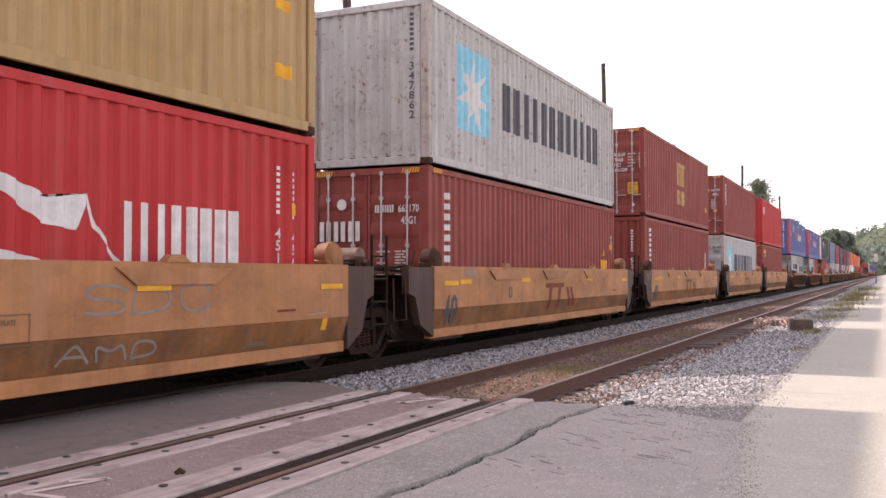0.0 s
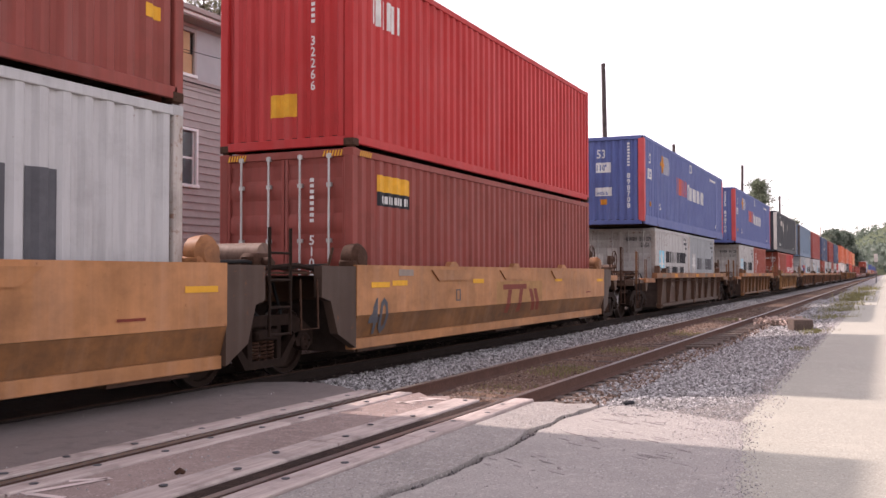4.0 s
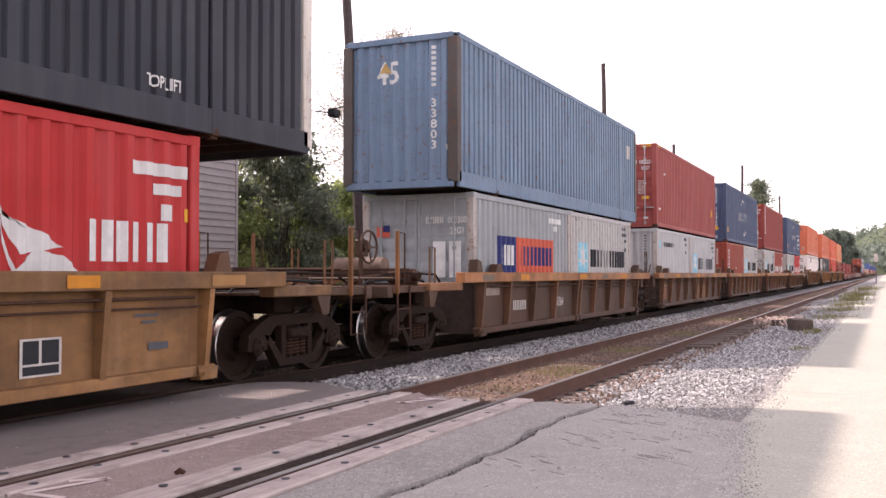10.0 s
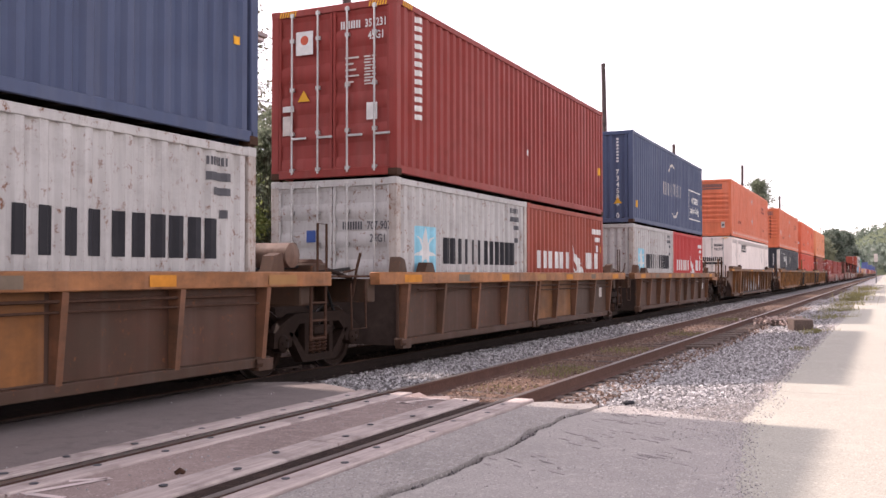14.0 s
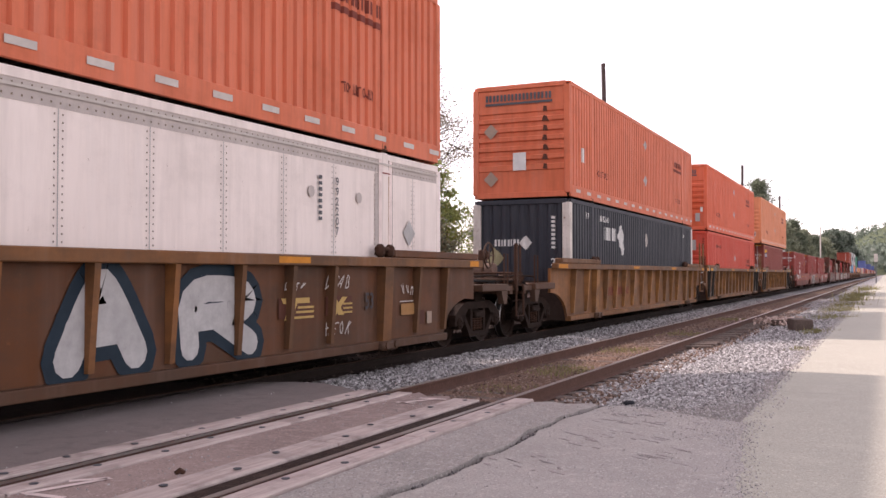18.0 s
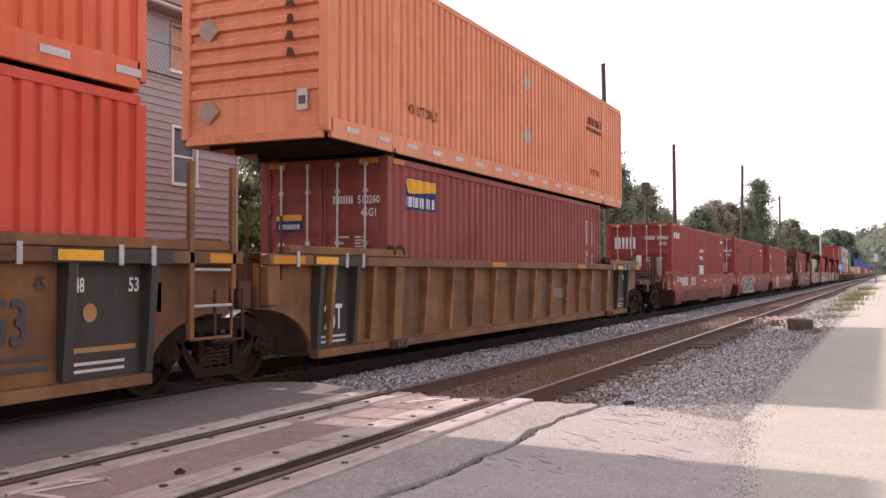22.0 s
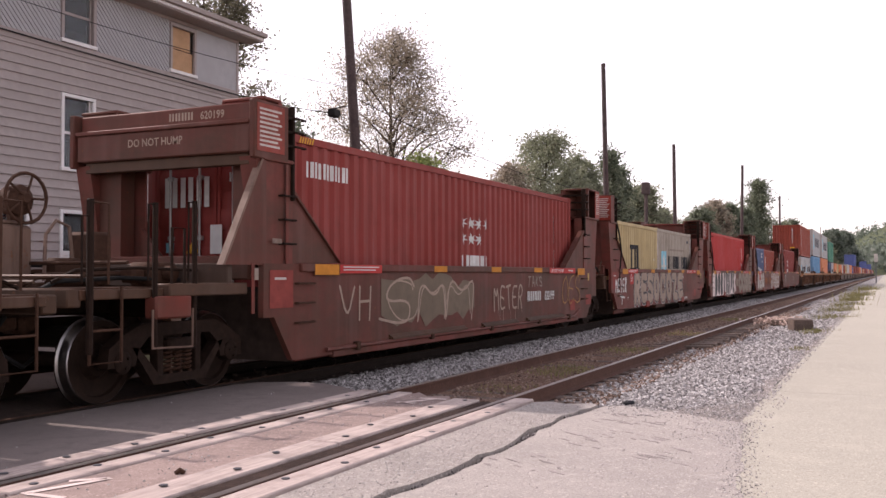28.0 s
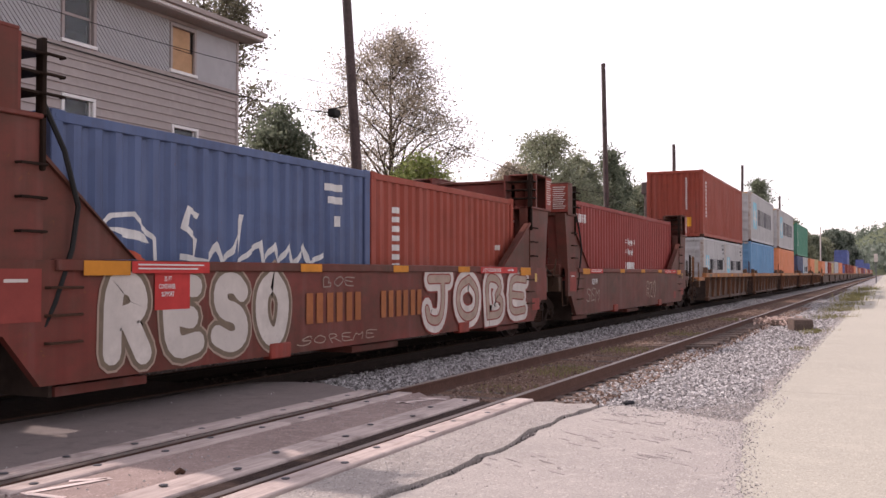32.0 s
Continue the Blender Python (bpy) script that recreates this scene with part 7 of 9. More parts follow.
UMAX = [("ink_white", "text", 1.36, 2.44, 0.17, "WP", 0.8), ("ink_white", "bars", 2.75, 2.44, 0.16, 4, 0.1), ("ink_white", "text", 3.2, 2.44, 0.16, "266621", 0.75), ("ink_white", "bars", 3.1, 1.95, 0.36, 4, 0.34), ("ink_white", "diamond", 4.95, 2.1, 0.38), ("ink_white", "diamond", 5.15, 1.75, 0.22), ("ink_pale", "diamond", 8.2, 2.1, 0.22), ("ink_white", "rect", 14.2, 14.4, 2.4, 2.5)]
container("black fifty-three-foot container with white corner posts", C[1], LOW, F53, "black", "wall", UMAX, [("ink_white", "bars", -0.72, 1.72, 0.17, 4, 0.17), ("ink_white", "diamond", 0.12, 1.8, 0.18), ("ink_olive", "diamond", -0.72, 1.42, 0.27)] + vcode(0.85, 2.5, "266621", "white", 0.17), wide=2.591, trim="postwhite")
long_well(C[2], "carbrown", False, False, black_ends=True)
container("bright orange-red fifty-three-foot container with end ribs", C[2], UP_HC, F53, "coral", "ribs", ORANGE, ORANGE_END[:2] + [("ink_pale", "diamond", -0.75, 1.9, 0.22), ("ink_pale", "diamond", -0.75, 0.5, 0.22), ("ink_silver", "rect", 0.78, 0.98, 0.38, 0.75), ("ink_white", "rect", 1.0, 1.1, 0.8, 1.0)], wide=2.591)
container("red fifty-three-foot container with end ribs and an equipment box", C[2], LOW, F53, "scarlet", "ribs", [("ink_silver", "diamond", 8.3, 1.8, 0.22), ("ink_maroon", "bars", 12.6, 1.6, 0.2, 9, 0.18), ("ink_maroon", "rect", 12.6, 14.2, 1.42, 1.52), ("ink_maroon", "rect", 2.4, 2.85, 2.21, 2.34), ("ink_maroon", "text", 2.95, 2.2, 0.15, "HIGH ONLY", 0.7)], [("ink_maroon", "bars", -0.8, 2.3, 0.17, 9, 0.14), ("ink_maroon", "rect", -0.8, 0.5, 2.2, 2.25), ("ink_olive", "diamond", -0.72, 1.7, 0.25), ("ink_silver", "rect", 0.5, 0.8, 2.05, 2.5), ("ink_white", "rect", -0.2, 0.4, 1.45, 1.6), ("ink_black", "rect", -0.1, 0.1, 1.48, 1.57)] + vcode(1.12, 2.6, "154403", "maroon", 0.16), wide=2.591)
long_well(C[3], "carbrown", False, True, deco=[("ink_maroon", "bars", 11.6, 0.85, 0.16, 5, 0.2), ("ink_grey", "rect", 8.8, 9.5, 0.8, 1.1), ("ink_dust", "bars", 9.6, 0.82, 0.22, 3, 0.3)], black_ends=True)
container("orange fifty-three-foot container overhanging a shorter one", C[3], UP_HC, F53, "peach", "ribs", ORANGE, ORANGE_END + SOOT[2:6], wide=2.591)
container("dark maroon container with a yellow and navy badge", C[3] + 1.9, LOW, F40, "maroon", "doors", [("ink_navy", "rect", 0.62, 1.8, 2.09, 2.62), ("ink_yellow", "fan", ((0.8, 2.35), (1.78, 2.42), (1.78, 2.6), (0.7, 2.6))), ("ink_white", "bars", 0.7, 2.13, 0.17, 6, 0.17)] + vcode(11.0, 2.45, "5109260") + vcode(11.4, 2.4, "4561"), [("ink_yellow", "rect", -0.9, -0.4, 1.9, 2.0), ("ink_navy", "rect", -0.9, -0.4, 1.72, 1.9), ("ink_white", "bars", -0.85, 1.76, 0.08, 6, 0.07)] + code(0.2, 2.15, "white", "510260 9") + table(0.25, 1.6, 5))

# red three-unit wagon
ZIMW = [("ink_white", "bars", 5.55, 0.95, 0.42, 3, 0.46), ("ink_white", "bars", 0.45, 2.34, 0.22, 7, 0.15)] + [("ink_white", "star", 5.7 + 0.34 * (i % 4), 1.98 - 0.3 * (i // 4), 0.13) for i in range(7)]
ZIM_END = [("ink_white", "bars", -0.92, 1.95, 0.42, 3, 0.28), ("ink_sky", "rect", -0.88, -0.74, 1.32, 1.46), ("ink_yellow", "tri", -0.4, 1.38, 0.12), ("ink_white", "rect", -0.1, 0.1, 1.3, 1.7)] + code(0.22, 2.28, "white", "897869 2") + table(0.3, 1.6, 7)
D = [313.38, 329.3, 345.37]
red_well(D[0], True, False, deco=[("ink_white", "bars", 0.3, 0.93, 0.32, 4, 0.3), ("ink_white", "text", 2.15, 0.93, 0.32, "230313", 0.72), ("ink_tan", "text", 1.75, 0.78, 0.16, "8", 0.8), ("ink_wash", "text", 9.85, 0.42, 0.48, "40", 1.0), ("ink_white", "rect", -0.45, -0.25, 1.06, 1.26), ("ink_white", "disc", 0.1, 1.16, 0.11), ("ink_white", "stroke", 0.02, ((4.4, 0.9), (4.7, 0.9), (4.7, 1.15), (4.4, 1.15), (4.4, 0.9)))] + sprayed("SORTE", 8.5, 9.8, 1.0, 1.14, 4, 0.012, (("ink_pale", 0.0),), 0.05, 0.15))
container("maroon forty-foot container with white stars and bars", D[0], LOW, F40, "wine", "doors", ZIMW + [("ink_white", "rect", 11.2, 11.8, 2.45, 2.55), ("ink_yellow", "tri", 11.3, 1.9, 0.1)], ZIM_END)
red_well(D[1], deco=sprayed("SOLO", 0.0, 0.85, 0.72, 1.02, 21, 0.045, (("ink_pale", 0.0),)) + sprayed("DRASK", 0.45, 1.2, 0.95, 1.22, 25, 0.045, (("ink_pale", 0.0),)) + [("ink_wash", "text", 0.55, 0.42, 0.42, "40", 0.9)] + sprayed("DRASK", 1.15, 5.25, 0.35, 1.26, 22, 0.19, (("ink_pale", 0.16), ("ink_slate", 0.0)), 0.12, 0.05) + sprayed("VCR", 5.2, 5.85, 0.75, 1.22, 24, 0.035, (("ink_pale", 0.0),)) + sprayed("ASKR", 6.8, 11.0, 0.42, 1.22, 23, 0.2, (("ink_smoke", 0.1), ("ink_rust", -0.06)), 0.1))
container("maroon container with lighter repainted patches", D[1], LOW, F40, "wine", "doors", [("ink_maroon", "rect", 0.6, 2.3, 2.1, 2.4), ("ink_maroon", "rect", 5.6, 7.0, 1.0, 2.0), ("ink_white", "rect", 11.0, 11.6, 2.4, 2.5), ("ink_white", "rect", 11.3, 11.6, 2.1, 2.2), ("ink_yellow", "tri", 11.2, 1.8, 0.1)], [("ink_coral", "rect", -0.9, -0.5, 1.95, 2.3), ("ink_sky", "rect", -0.88, -0.74, 1.32, 1.46), ("ink_yellow", "tri", -0.4, 1.38, 0.12)] + code(0.2, 2.15, "white", "866692 4") + table(0.25, 1.55, 7))
red_well(D[2], False, True, deco=[("ink_white", "bars", 8.4, 0.92, 0.32, 4, 0.32), ("ink_white", "text", 10.6, 0.92, 0.32, "230313", 0.72)] + sprayed("MER", 1.0, 3.0, 0.45, 1.2, 31, 0.14, (("ink_dust", 0.08), ("ink_silver", 0.0))) + sprayed("MATES", 6.0, 7.3, 0.98, 1.15, 33, 0.012, (("ink_pale", 0.0),), 0.05, 0.15))
container("red-brown container with white vertical marks", D[2], LOW, F40, "wine", "wall", [("ink_white", "rect", 0.6, 0.95, 2.0, 2.35), ("ink_white", "rect", 0.7, 0.9, 1.1, 1.6)] + vcode(10.9, 2.4, "5262697") + vcode(11.3, 2.4, "4561") + [("ink_yellow", "tri", 10.5, 1.95, 0.14), ("ink_yellow", "rect", 11.5, 11.65, 1.4, 1.55)], vcode(0.7, 2.4, "526269"))

# red-brown five-unit wagon with bulkheads
E_ = [365.06, 381.0, 396.65, 412.2, 428.2]
bulkhead_well(E_[0], True, False, deco=sprayed("VH", 0.75, 1.7, 0.65, 1.25, 41, 0.04, (("ink_wash", 0.0),)) + field(1.95, 5.45, 0.5, 1.4, 47, "ink_smoke", 0.28) + sprayed("SMM", 1.95, 5.4, 0.5, 1.42, 42, 0.04, (("ink_wash", 0.0),), 0.1, 0.12) + sprayed("CMM", 2.1, 5.3, 0.56, 1.34, 49, 0.025, (("ink_wash", 0.0),), 0.1, 0.12) + sprayed("METER", 6.35, 8.0, 0.6, 1.2, 43, 0.045, (("ink_wash", 0.0),)) + drips(6.4, 8.0, 0.66, 48, "ink_wash", 6) + [("ink_white", "bars", 8.25, 0.8, 0.2, 4, 0.22), ("ink_white", "text", 9.35, 0.8, 0.2, "620199", 0.8)] + sprayed("OES", 10.6, 12.0, 0.55, 1.42, 44, 0.03, (("ink_ochre", 0.0),), 0.1, 0.15) + sprayed("TAKS", 8.25, 9.2, 1.05, 1.36, 46, 0.03, (("ink_dust", 0.0),)))
container("maroon container with white stars behind a bulkhead", E_[0], LOW, F40, "wine", "doors", ZIMW + vcode(10.9, 2.4, "707201"), ZIM_END)
bulkhead_well(E_[1], deco=sprayed("METER", -0.6, 0.7, 0.78, 1.3, 51, 0.06, (("ink_white", 0.0),)) + [("ink_white", "stroke", 0.06, ((-0.1, 0.76), (0.15, 0.7), (0.45, 0.68), (0.2, 0.72), (0.12, 0.5))), ("ink_red", "rect", 1.08, 1.5, 1.06, 1.4), ("ink_white", "text", 1.16, 1.3, 0.05, "35 FT", 0.7), ("ink_white", "text", 1.12, 1.22, 0.05, "CONTAINER", 0.62), ("ink_white", "text", 1.14, 1.14, 0.05, "SUPPORT", 0.65), ("ink_white", "text", 0.78, 0.62, 0.08, "ICS", 0.8)] + sprayed("RESO", 1.5, 5.0, 0.38, 1.5, 52, 0.27, (("ink_pale", 0.15), ("ink_slate", 0.11), ("ink_wash", 0.0)), 0.0, 0.04) + sprayed("COZE", 5.0, 9.0, 0.38, 1.5, 53, 0.28, (("ink_pale", 0.15), ("ink_slate", 0.11), ("ink_wash", 0.0)), 0.0, 0.04) + [("ink_white", "text", 8.95, 1.2, 0.09, "ICS...", 0.8), ("ink_white", "text", 8.95, 0.42, 0.1, "HATE WINTER!!!", 0.85)])
container("mustard-tan twenty-foot container with a black arched emblem", E_[1], LOW, F20, "cream", "wall", [("ink_black", "vbars", 0.55, 2.3, 0.17, 0.14, 5), ("ink_black", "vbars", 0.82, 2.1, 0.15, 0.1, 5), ("ink_black", "rect", 2.45, 2.65, 1.2, 1.85), ("ink_black", "rect", 2.85, 3.02, 1.2, 1.85), ("ink_black", "rect", 3.2, 3.38, 1.2, 1.85), ("ink_black", "rect", 2.4, 3.35, 1.78, 1.92), ("ink_black", "rect", 2.25, 3.55, 1.12, 1.2), ("ink_white", "disc", 5.65, 1.5, 0.07)], high=S20)
container("grey twenty-foot container with a pale star emblem", E_[1] + 6.1, LOW, F20, "taupe", "wall", [("ink_sky", "rect", 0.7, 1.5, 0.95, 1.82), ("ink_white", "star", 1.1, 1.35, 0.38), ("ink_black", "bars", 1.85, 1.2, 0.46, 6, 0.66), ("ink_dust", "rect", 1.7, 4.8, 1.86, 1.92), ("ink_grey", "rect", 5.2, 5.6, 2.2, 2.3)], high=S20)
bulkhead_well(E_[2], deco=field(0.0, 6.35, 0.37, 1.5, 64, "ink_pinkwhite", 0.03) + sprayed("DORI", 0.6, 3.6, 0.32, 1.53, 61, 0.33, (("ink_slate", 0.0),), 0.05, 0.05) + sprayed("THIVE", 3.5, 6.3, 0.32, 1.53, 65, 0.29, (("ink_pinkwhite", 0.05), ("ink_slate", 0.0)), 0.0, 0.05) + [("ink_pinkwhite", "rect", 4.15, 4.55, 0.93, 0.96), ("ink_pinkwhite", "rect", 4.15, 4.55, 0.86, 0.89)] + sprayed("K", 6.2, 6.95, 0.4, 1.42, 62, 0.2, (("ink_pinkwhite", 0.0),)) + [("ink_wash", "bars", 6.85, 0.72, 0.4, 2, 0.45)] + sprayed("COSE", 7.8, 12.75, 0.36, 1.48, 63, 0.32, (("ink_wash", 0.13), ("ink_smoke", 0.08), ("ink_dust", -0.03)), 0.0, 0.05))
container("bright red forty-foot container with white bars", E_[2], LOW, F40, "red", "doors", [("ink_white", "bars", 0.45, 1.95, 0.46, 3, 0.32)] + vcode(10.9, 2.4, "53058") + vcode(11.3, 2.4, "4561") + [("ink_yellow", "rect", 11.35, 11.5, 1.7, 1.85)])
bulkhead_well(E_[3], deco=sprayed("RESO", 0.3, 3.55, 0.38, 1.48, 71, 0.3, (("ink_wash", 0.1), ("ink_smoke", 0.05), ("ink_pale", -0.06)), 0.0, 0.06) + [("ink_red", "rect", 1.08, 1.62, 1.0, 1.4), ("ink_white", "text", 1.22, 1.3, 0.05, "35 FT", 0.7), ("ink_white", "text", 1.14, 1.22, 0.05, "CONTAINER", 0.62), ("ink_white", "text", 1.18, 1.14, 0.05, "SUPPORT", 0.65), ("ink_amber", "bars", 3.85, 0.72, 0.4, 3, 0.5), ("ink_amber", "bars", 5.85, 0.72, 0.4, 3, 0.48)] + sprayed("SOREME", 3.7, 5.7, 0.4, 0.6, 74, 0.014, (("ink_wash", 0.0),), 0.05, 0.15) + sprayed("JOBE", 7.2, 12.2, 0.38, 1.48, 72, 0.3, (("ink_rust", 0.16), ("ink_pale", 0.1), ("ink_rust", -0.12), ("ink_wash", -0.17)), 0.0, 0.05) + sprayed("BOE", 4.2, 5.1, 1.15, 1.38, 73, 0.016, (("ink_dust", 0.0),), 0.05, 0.15))
container("blue twenty-foot container with a white script emblem", E_[3], LOW, F20, "dullblue", "wall", [("ink_white", "stroke", 0.05, ((0.62, 1.45), (0.8, 1.62), (1.1, 1.65), (1.4, 1.4), (1.42, 1.1))), ("ink_white", "fan", ((0.7, 1.5), (1.0, 1.4), (1.35, 1.35), (1.3, 1.45), (1.0, 1.5))), ("ink_coral", "fan", ((1.0, 1.3), (1.3, 1.18), (1.35, 1.05), (1.1, 1.2))),
          ("ink_white", "stroke", 0.07, ((2.15, 1.68), (1.95, 1.75), (1.9, 1.55), (2.1, 1.4), (2.05, 1.2), (1.85, 1.22), (2.3, 1.15), (2.45, 1.35), (2.55, 1.15), (2.75, 1.3), (2.95, 1.75), (2.85, 1.15), (3.1, 1.3), (3.3, 1.4), (3.35, 1.15), (3.6, 1.38), (3.7, 1.15), (3.95, 1.4), (4.05, 1.15), (4.3, 1.38), (4.4, 1.15), (4.8, 1.3)))] + [("ink_white", "rect", 4.84, 5.25, 2.2, 2.3), ("ink_white", "rect", 4.9, 5.25, 2.02, 2.12), ("ink_white", "rect", 5.1, 5.2, 1.7, 1.85)], high=S20)
container("brown-red twenty-foot container with white vertical bars", E_[3] + 6.1, LOW, F20, "brick", "wall", [("ink_white", "vbars", 0.85, 2.15, 0.24, 0.2, 4), ("ink_pale", "rect", 5.1, 5.3, 1.5, 1.6)], high=S20)
bulkhead_well(E_[4], False, True, deco=sprayed("SEM", 0.5, 1.7, 0.6, 1.05, 81, 0.03, (("ink_dust", 0.0),), 0.05, 0.12) + sprayed("RZO", 7.0, 8.4, 0.55, 1.2, 82, 0.04, (("ink_wash", 0.0),), 0.05, 0.12) + [("ink_white", "text", 1.0, 1.1, 0.15, "620199", 0.8)])
container("maroon container with white stars behind bulkheads", E_[4], LOW, F40, "wine", "doors", ZIMW, ZIM_END)

# brown ribbed wagons farther back
F0 = 447.2
fars = [("orange-brown", "brick", None, ("palegrey", "palegrey")), ("white", "palegrey", "star", ("skyblue",)), ("white", "palegrey", "star", ("peach",)), ("green", "green", None, ("navy", "palegrey")), (None, None, None, ("peach", "cream")),
        (None, None, None, ("peach", "palegrey")), (None, None, None, ("brick", "cream")), (None, None, None, ("palegrey",)), (None, None, None, ("peach",)), (None, None, None, ("blue", "maroon")), ("blue", "blue", None, ("maroon",)), (None, None, None, ("maroon",)), (None, None, None, ("brick",))]
for i in range(34):
    s = F0 + 15.85 * i + 3.7 * (i // 5)
    word, top, mark, low = fars[i] if i < len(fars) else fars[5 + (i * 7) % 8]
    ribbed_well(s, first=i % 5 == 0 and i < 6, last=i % 5 == 4 and i < 6, plain_far=i > 4)
    if top:
        container("%s forty-foot container in the upper tier" % word, s, (UP_20 if len(low) > 1 else UP_HC) - (0.025 if i > 4 else 0.0), F40, top, "wall" if i == 0 else "doors", (star40() if mark and i < 5 else [("ink_white", "vbars", 0.85, 2.5, 0.26, 0.2, 5)] if i < 5 else ()), ([("ink_yellow", "rect", 0.3, 0.7, 0.45, 0.85), ("ink_white", "vbars", 0.5, 2.6, 0.14, 0.08, 8)] if i == 0 else ()), plain_far=i > 4)
    if len(low) > 1:
        for k, c in enumerate(low):
            container("%s twenty-foot container far down the train" % c, s + 6.1 * k, LOW, F20, c, "doors" if k == 0 else "wall", star20("ink_black") if c == "palegrey" and i < 5 else (), high=S20, plain_far=i > 4)
    else:
        container("%s forty-foot container far down the train" % low[0], s, LOW, F40, low[0], "doors", plain_far=i > 4)

# ---- the place ----
G = {}
G["ballast"] = ground_mat("grey_ballast", ((0.3, 0.29, 0.29), (0.22, 0.2, 0.195), (0.42, 0.41, 0.41)), 14.0, 40.0, 0.9, 0.9, 0.06)
G["asphalt"] = ground_mat("worn_asphalt", ((0.205, 0.175, 0.164), (0.25, 0.213, 0.2), (0.165, 0.142, 0.132)), 5.0, 90.0, 0.9, 0.35, 0.01)
G["paledrive"] = ground_mat("pale_old_asphalt", ((0.44, 0.405, 0.375), (0.38, 0.352, 0.328), (0.5, 0.465, 0.43)), 8.0, 70.0, 0.92, 0.9, 0.014)
G["gritdrive"] = ground_mat("gritty_old_asphalt", ((0.42, 0.385, 0.358), (0.34, 0.314, 0.292), (0.5, 0.462, 0.43)), 9.0, 70.0, 0.92, 0.8, 0.02)
G["road"] = ground_mat("pale_concrete_road", ((0.425, 0.405, 0.345), (0.385, 0.368, 0.314), (0.46, 0.438, 0.372)), 2.0, 80.0, 0.9, 0.15, 0.006)
G["dirt"] = ground_mat("brown_track_dirt", ((0.2, 0.125, 0.09), (0.12, 0.075, 0.055), (0.28, 0.19, 0.145)), 8.0, 60.0, 0.95, 0.8, 0.03)
G["pinkdirt"] = ground_mat("worn_crossing_asphalt", ((0.36, 0.28, 0.255), (0.27, 0.21, 0.192), (0.44, 0.345, 0.315)), 7.0, 80.0, 0.95, 0.6, 0.015)
G["apron"] = ground_mat("grey_trodden_dirt", ((0.29, 0.262, 0.245), (0.23, 0.208, 0.194), (0.38, 0.347, 0.325)), 9.0, 70.0, 0.95, 0.8, 0.02)
G["earth"] = ground_mat("dry_earth", ((0.17, 0.13, 0.09), (0.1, 0.11, 0.05), (0.22, 0.17, 0.12)), 1.5, 20.0, 0.95, 0.5, 0.05)
G["tar"] = ground_mat("worn_tar", ((0.35, 0.315, 0.305), (0.3, 0.27, 0.262), (0.4, 0.36, 0.35)), 16.0, 90.0, 0.9, 0.8, 0.015)
# dark dirt colour with the shade under the train and in gaps included
G["soot"] = ground_mat("shade_dark_dirt", ((0.055, 0.036, 0.03), (0.035, 0.025, 0.022), (0.09, 0.06, 0.05)), 9.0, 60.0, 0.9, 0.8, 0.02)
G["oldwood"] = ground_mat("weathered_crossing_timber", ((0.36, 0.3, 0.28), (0.27, 0.22, 0.2), (0.44, 0.38, 0.35)), 9.0, 50.0, 0.9, 0.5, 0.01)
G["tie"] = ground_mat("old_sleeper_wood", ((0.12, 0.085, 0.065), (0.09, 0.065, 0.05), (0.17, 0.12, 0.1)), 9.0, 50.0, 0.9, 0.6, 0.02)


def wood_grain(name, a, b):
    m, n, l, p = nodes_of(name)
    v = coords(n, l, (14.0, 0.8, 14.0))
    g1, g2 = noise_of(n, l, v, 2.0, 6.0, 0.7), noise_of(n, l, coords(n, l), 3.0, 4.0)
    col = mix_of(n, l, ramp_of(n, l, g1, 0.3, 0.7), a, b)
    col = mix_of(n, l, ramp_of(n, l, g2, 0.5, 0.8), col, dim(a, 0.6))
    l.new(col, p.inputs["Base Color"])
    p.inputs["Roughness"].default_value = 0.9
    bump_of(n, l, p, g1, 0.6, 0.01)
    return m


G["plank"] = wood_grain("grey_crossing_plank", (0.33, 0.262, 0.24), (0.58, 0.49, 0.45))
G["tie"] = wood_grain("old_sleeper", (0.07, 0.05, 0.04), (0.15, 0.105, 0.085))

g = MB().quad((-1600, -300, -0.5), (1600, -300, -0.5), (1600, 3200, -0.5), (-1600, 3200, -0.5))
solid("ground", g, G["earth"], "dry earth and thin grass beyond the railway", "ground")
solid("ballast_bed", MB().prism("y", [(-4.2, -0.45), (-2.4, -0.19), (2.9, -0.2), (5.3, -0.19), (6.4, -0.12), (7.06, -0.07), (7.6, -0.45)], 8.6, 1500), G["ballast"], "grey crushed stone bed under the two tracks", "ballast")
road = thing("road", "pale smooth concrete road beside the railway", "road", "", "structure")
cuts = [-40.0, 5.3, 11.9, 20.4, 29.6, 41.0, 60.0, 90.0, 140.0, 1500.0]
for a, b in zip(cuts, cuts[1:]):
    part("slab", MB().box(7.05, 19.0, a + 0.004, b - 0.004, -0.3, -0.03), G["road"], road)

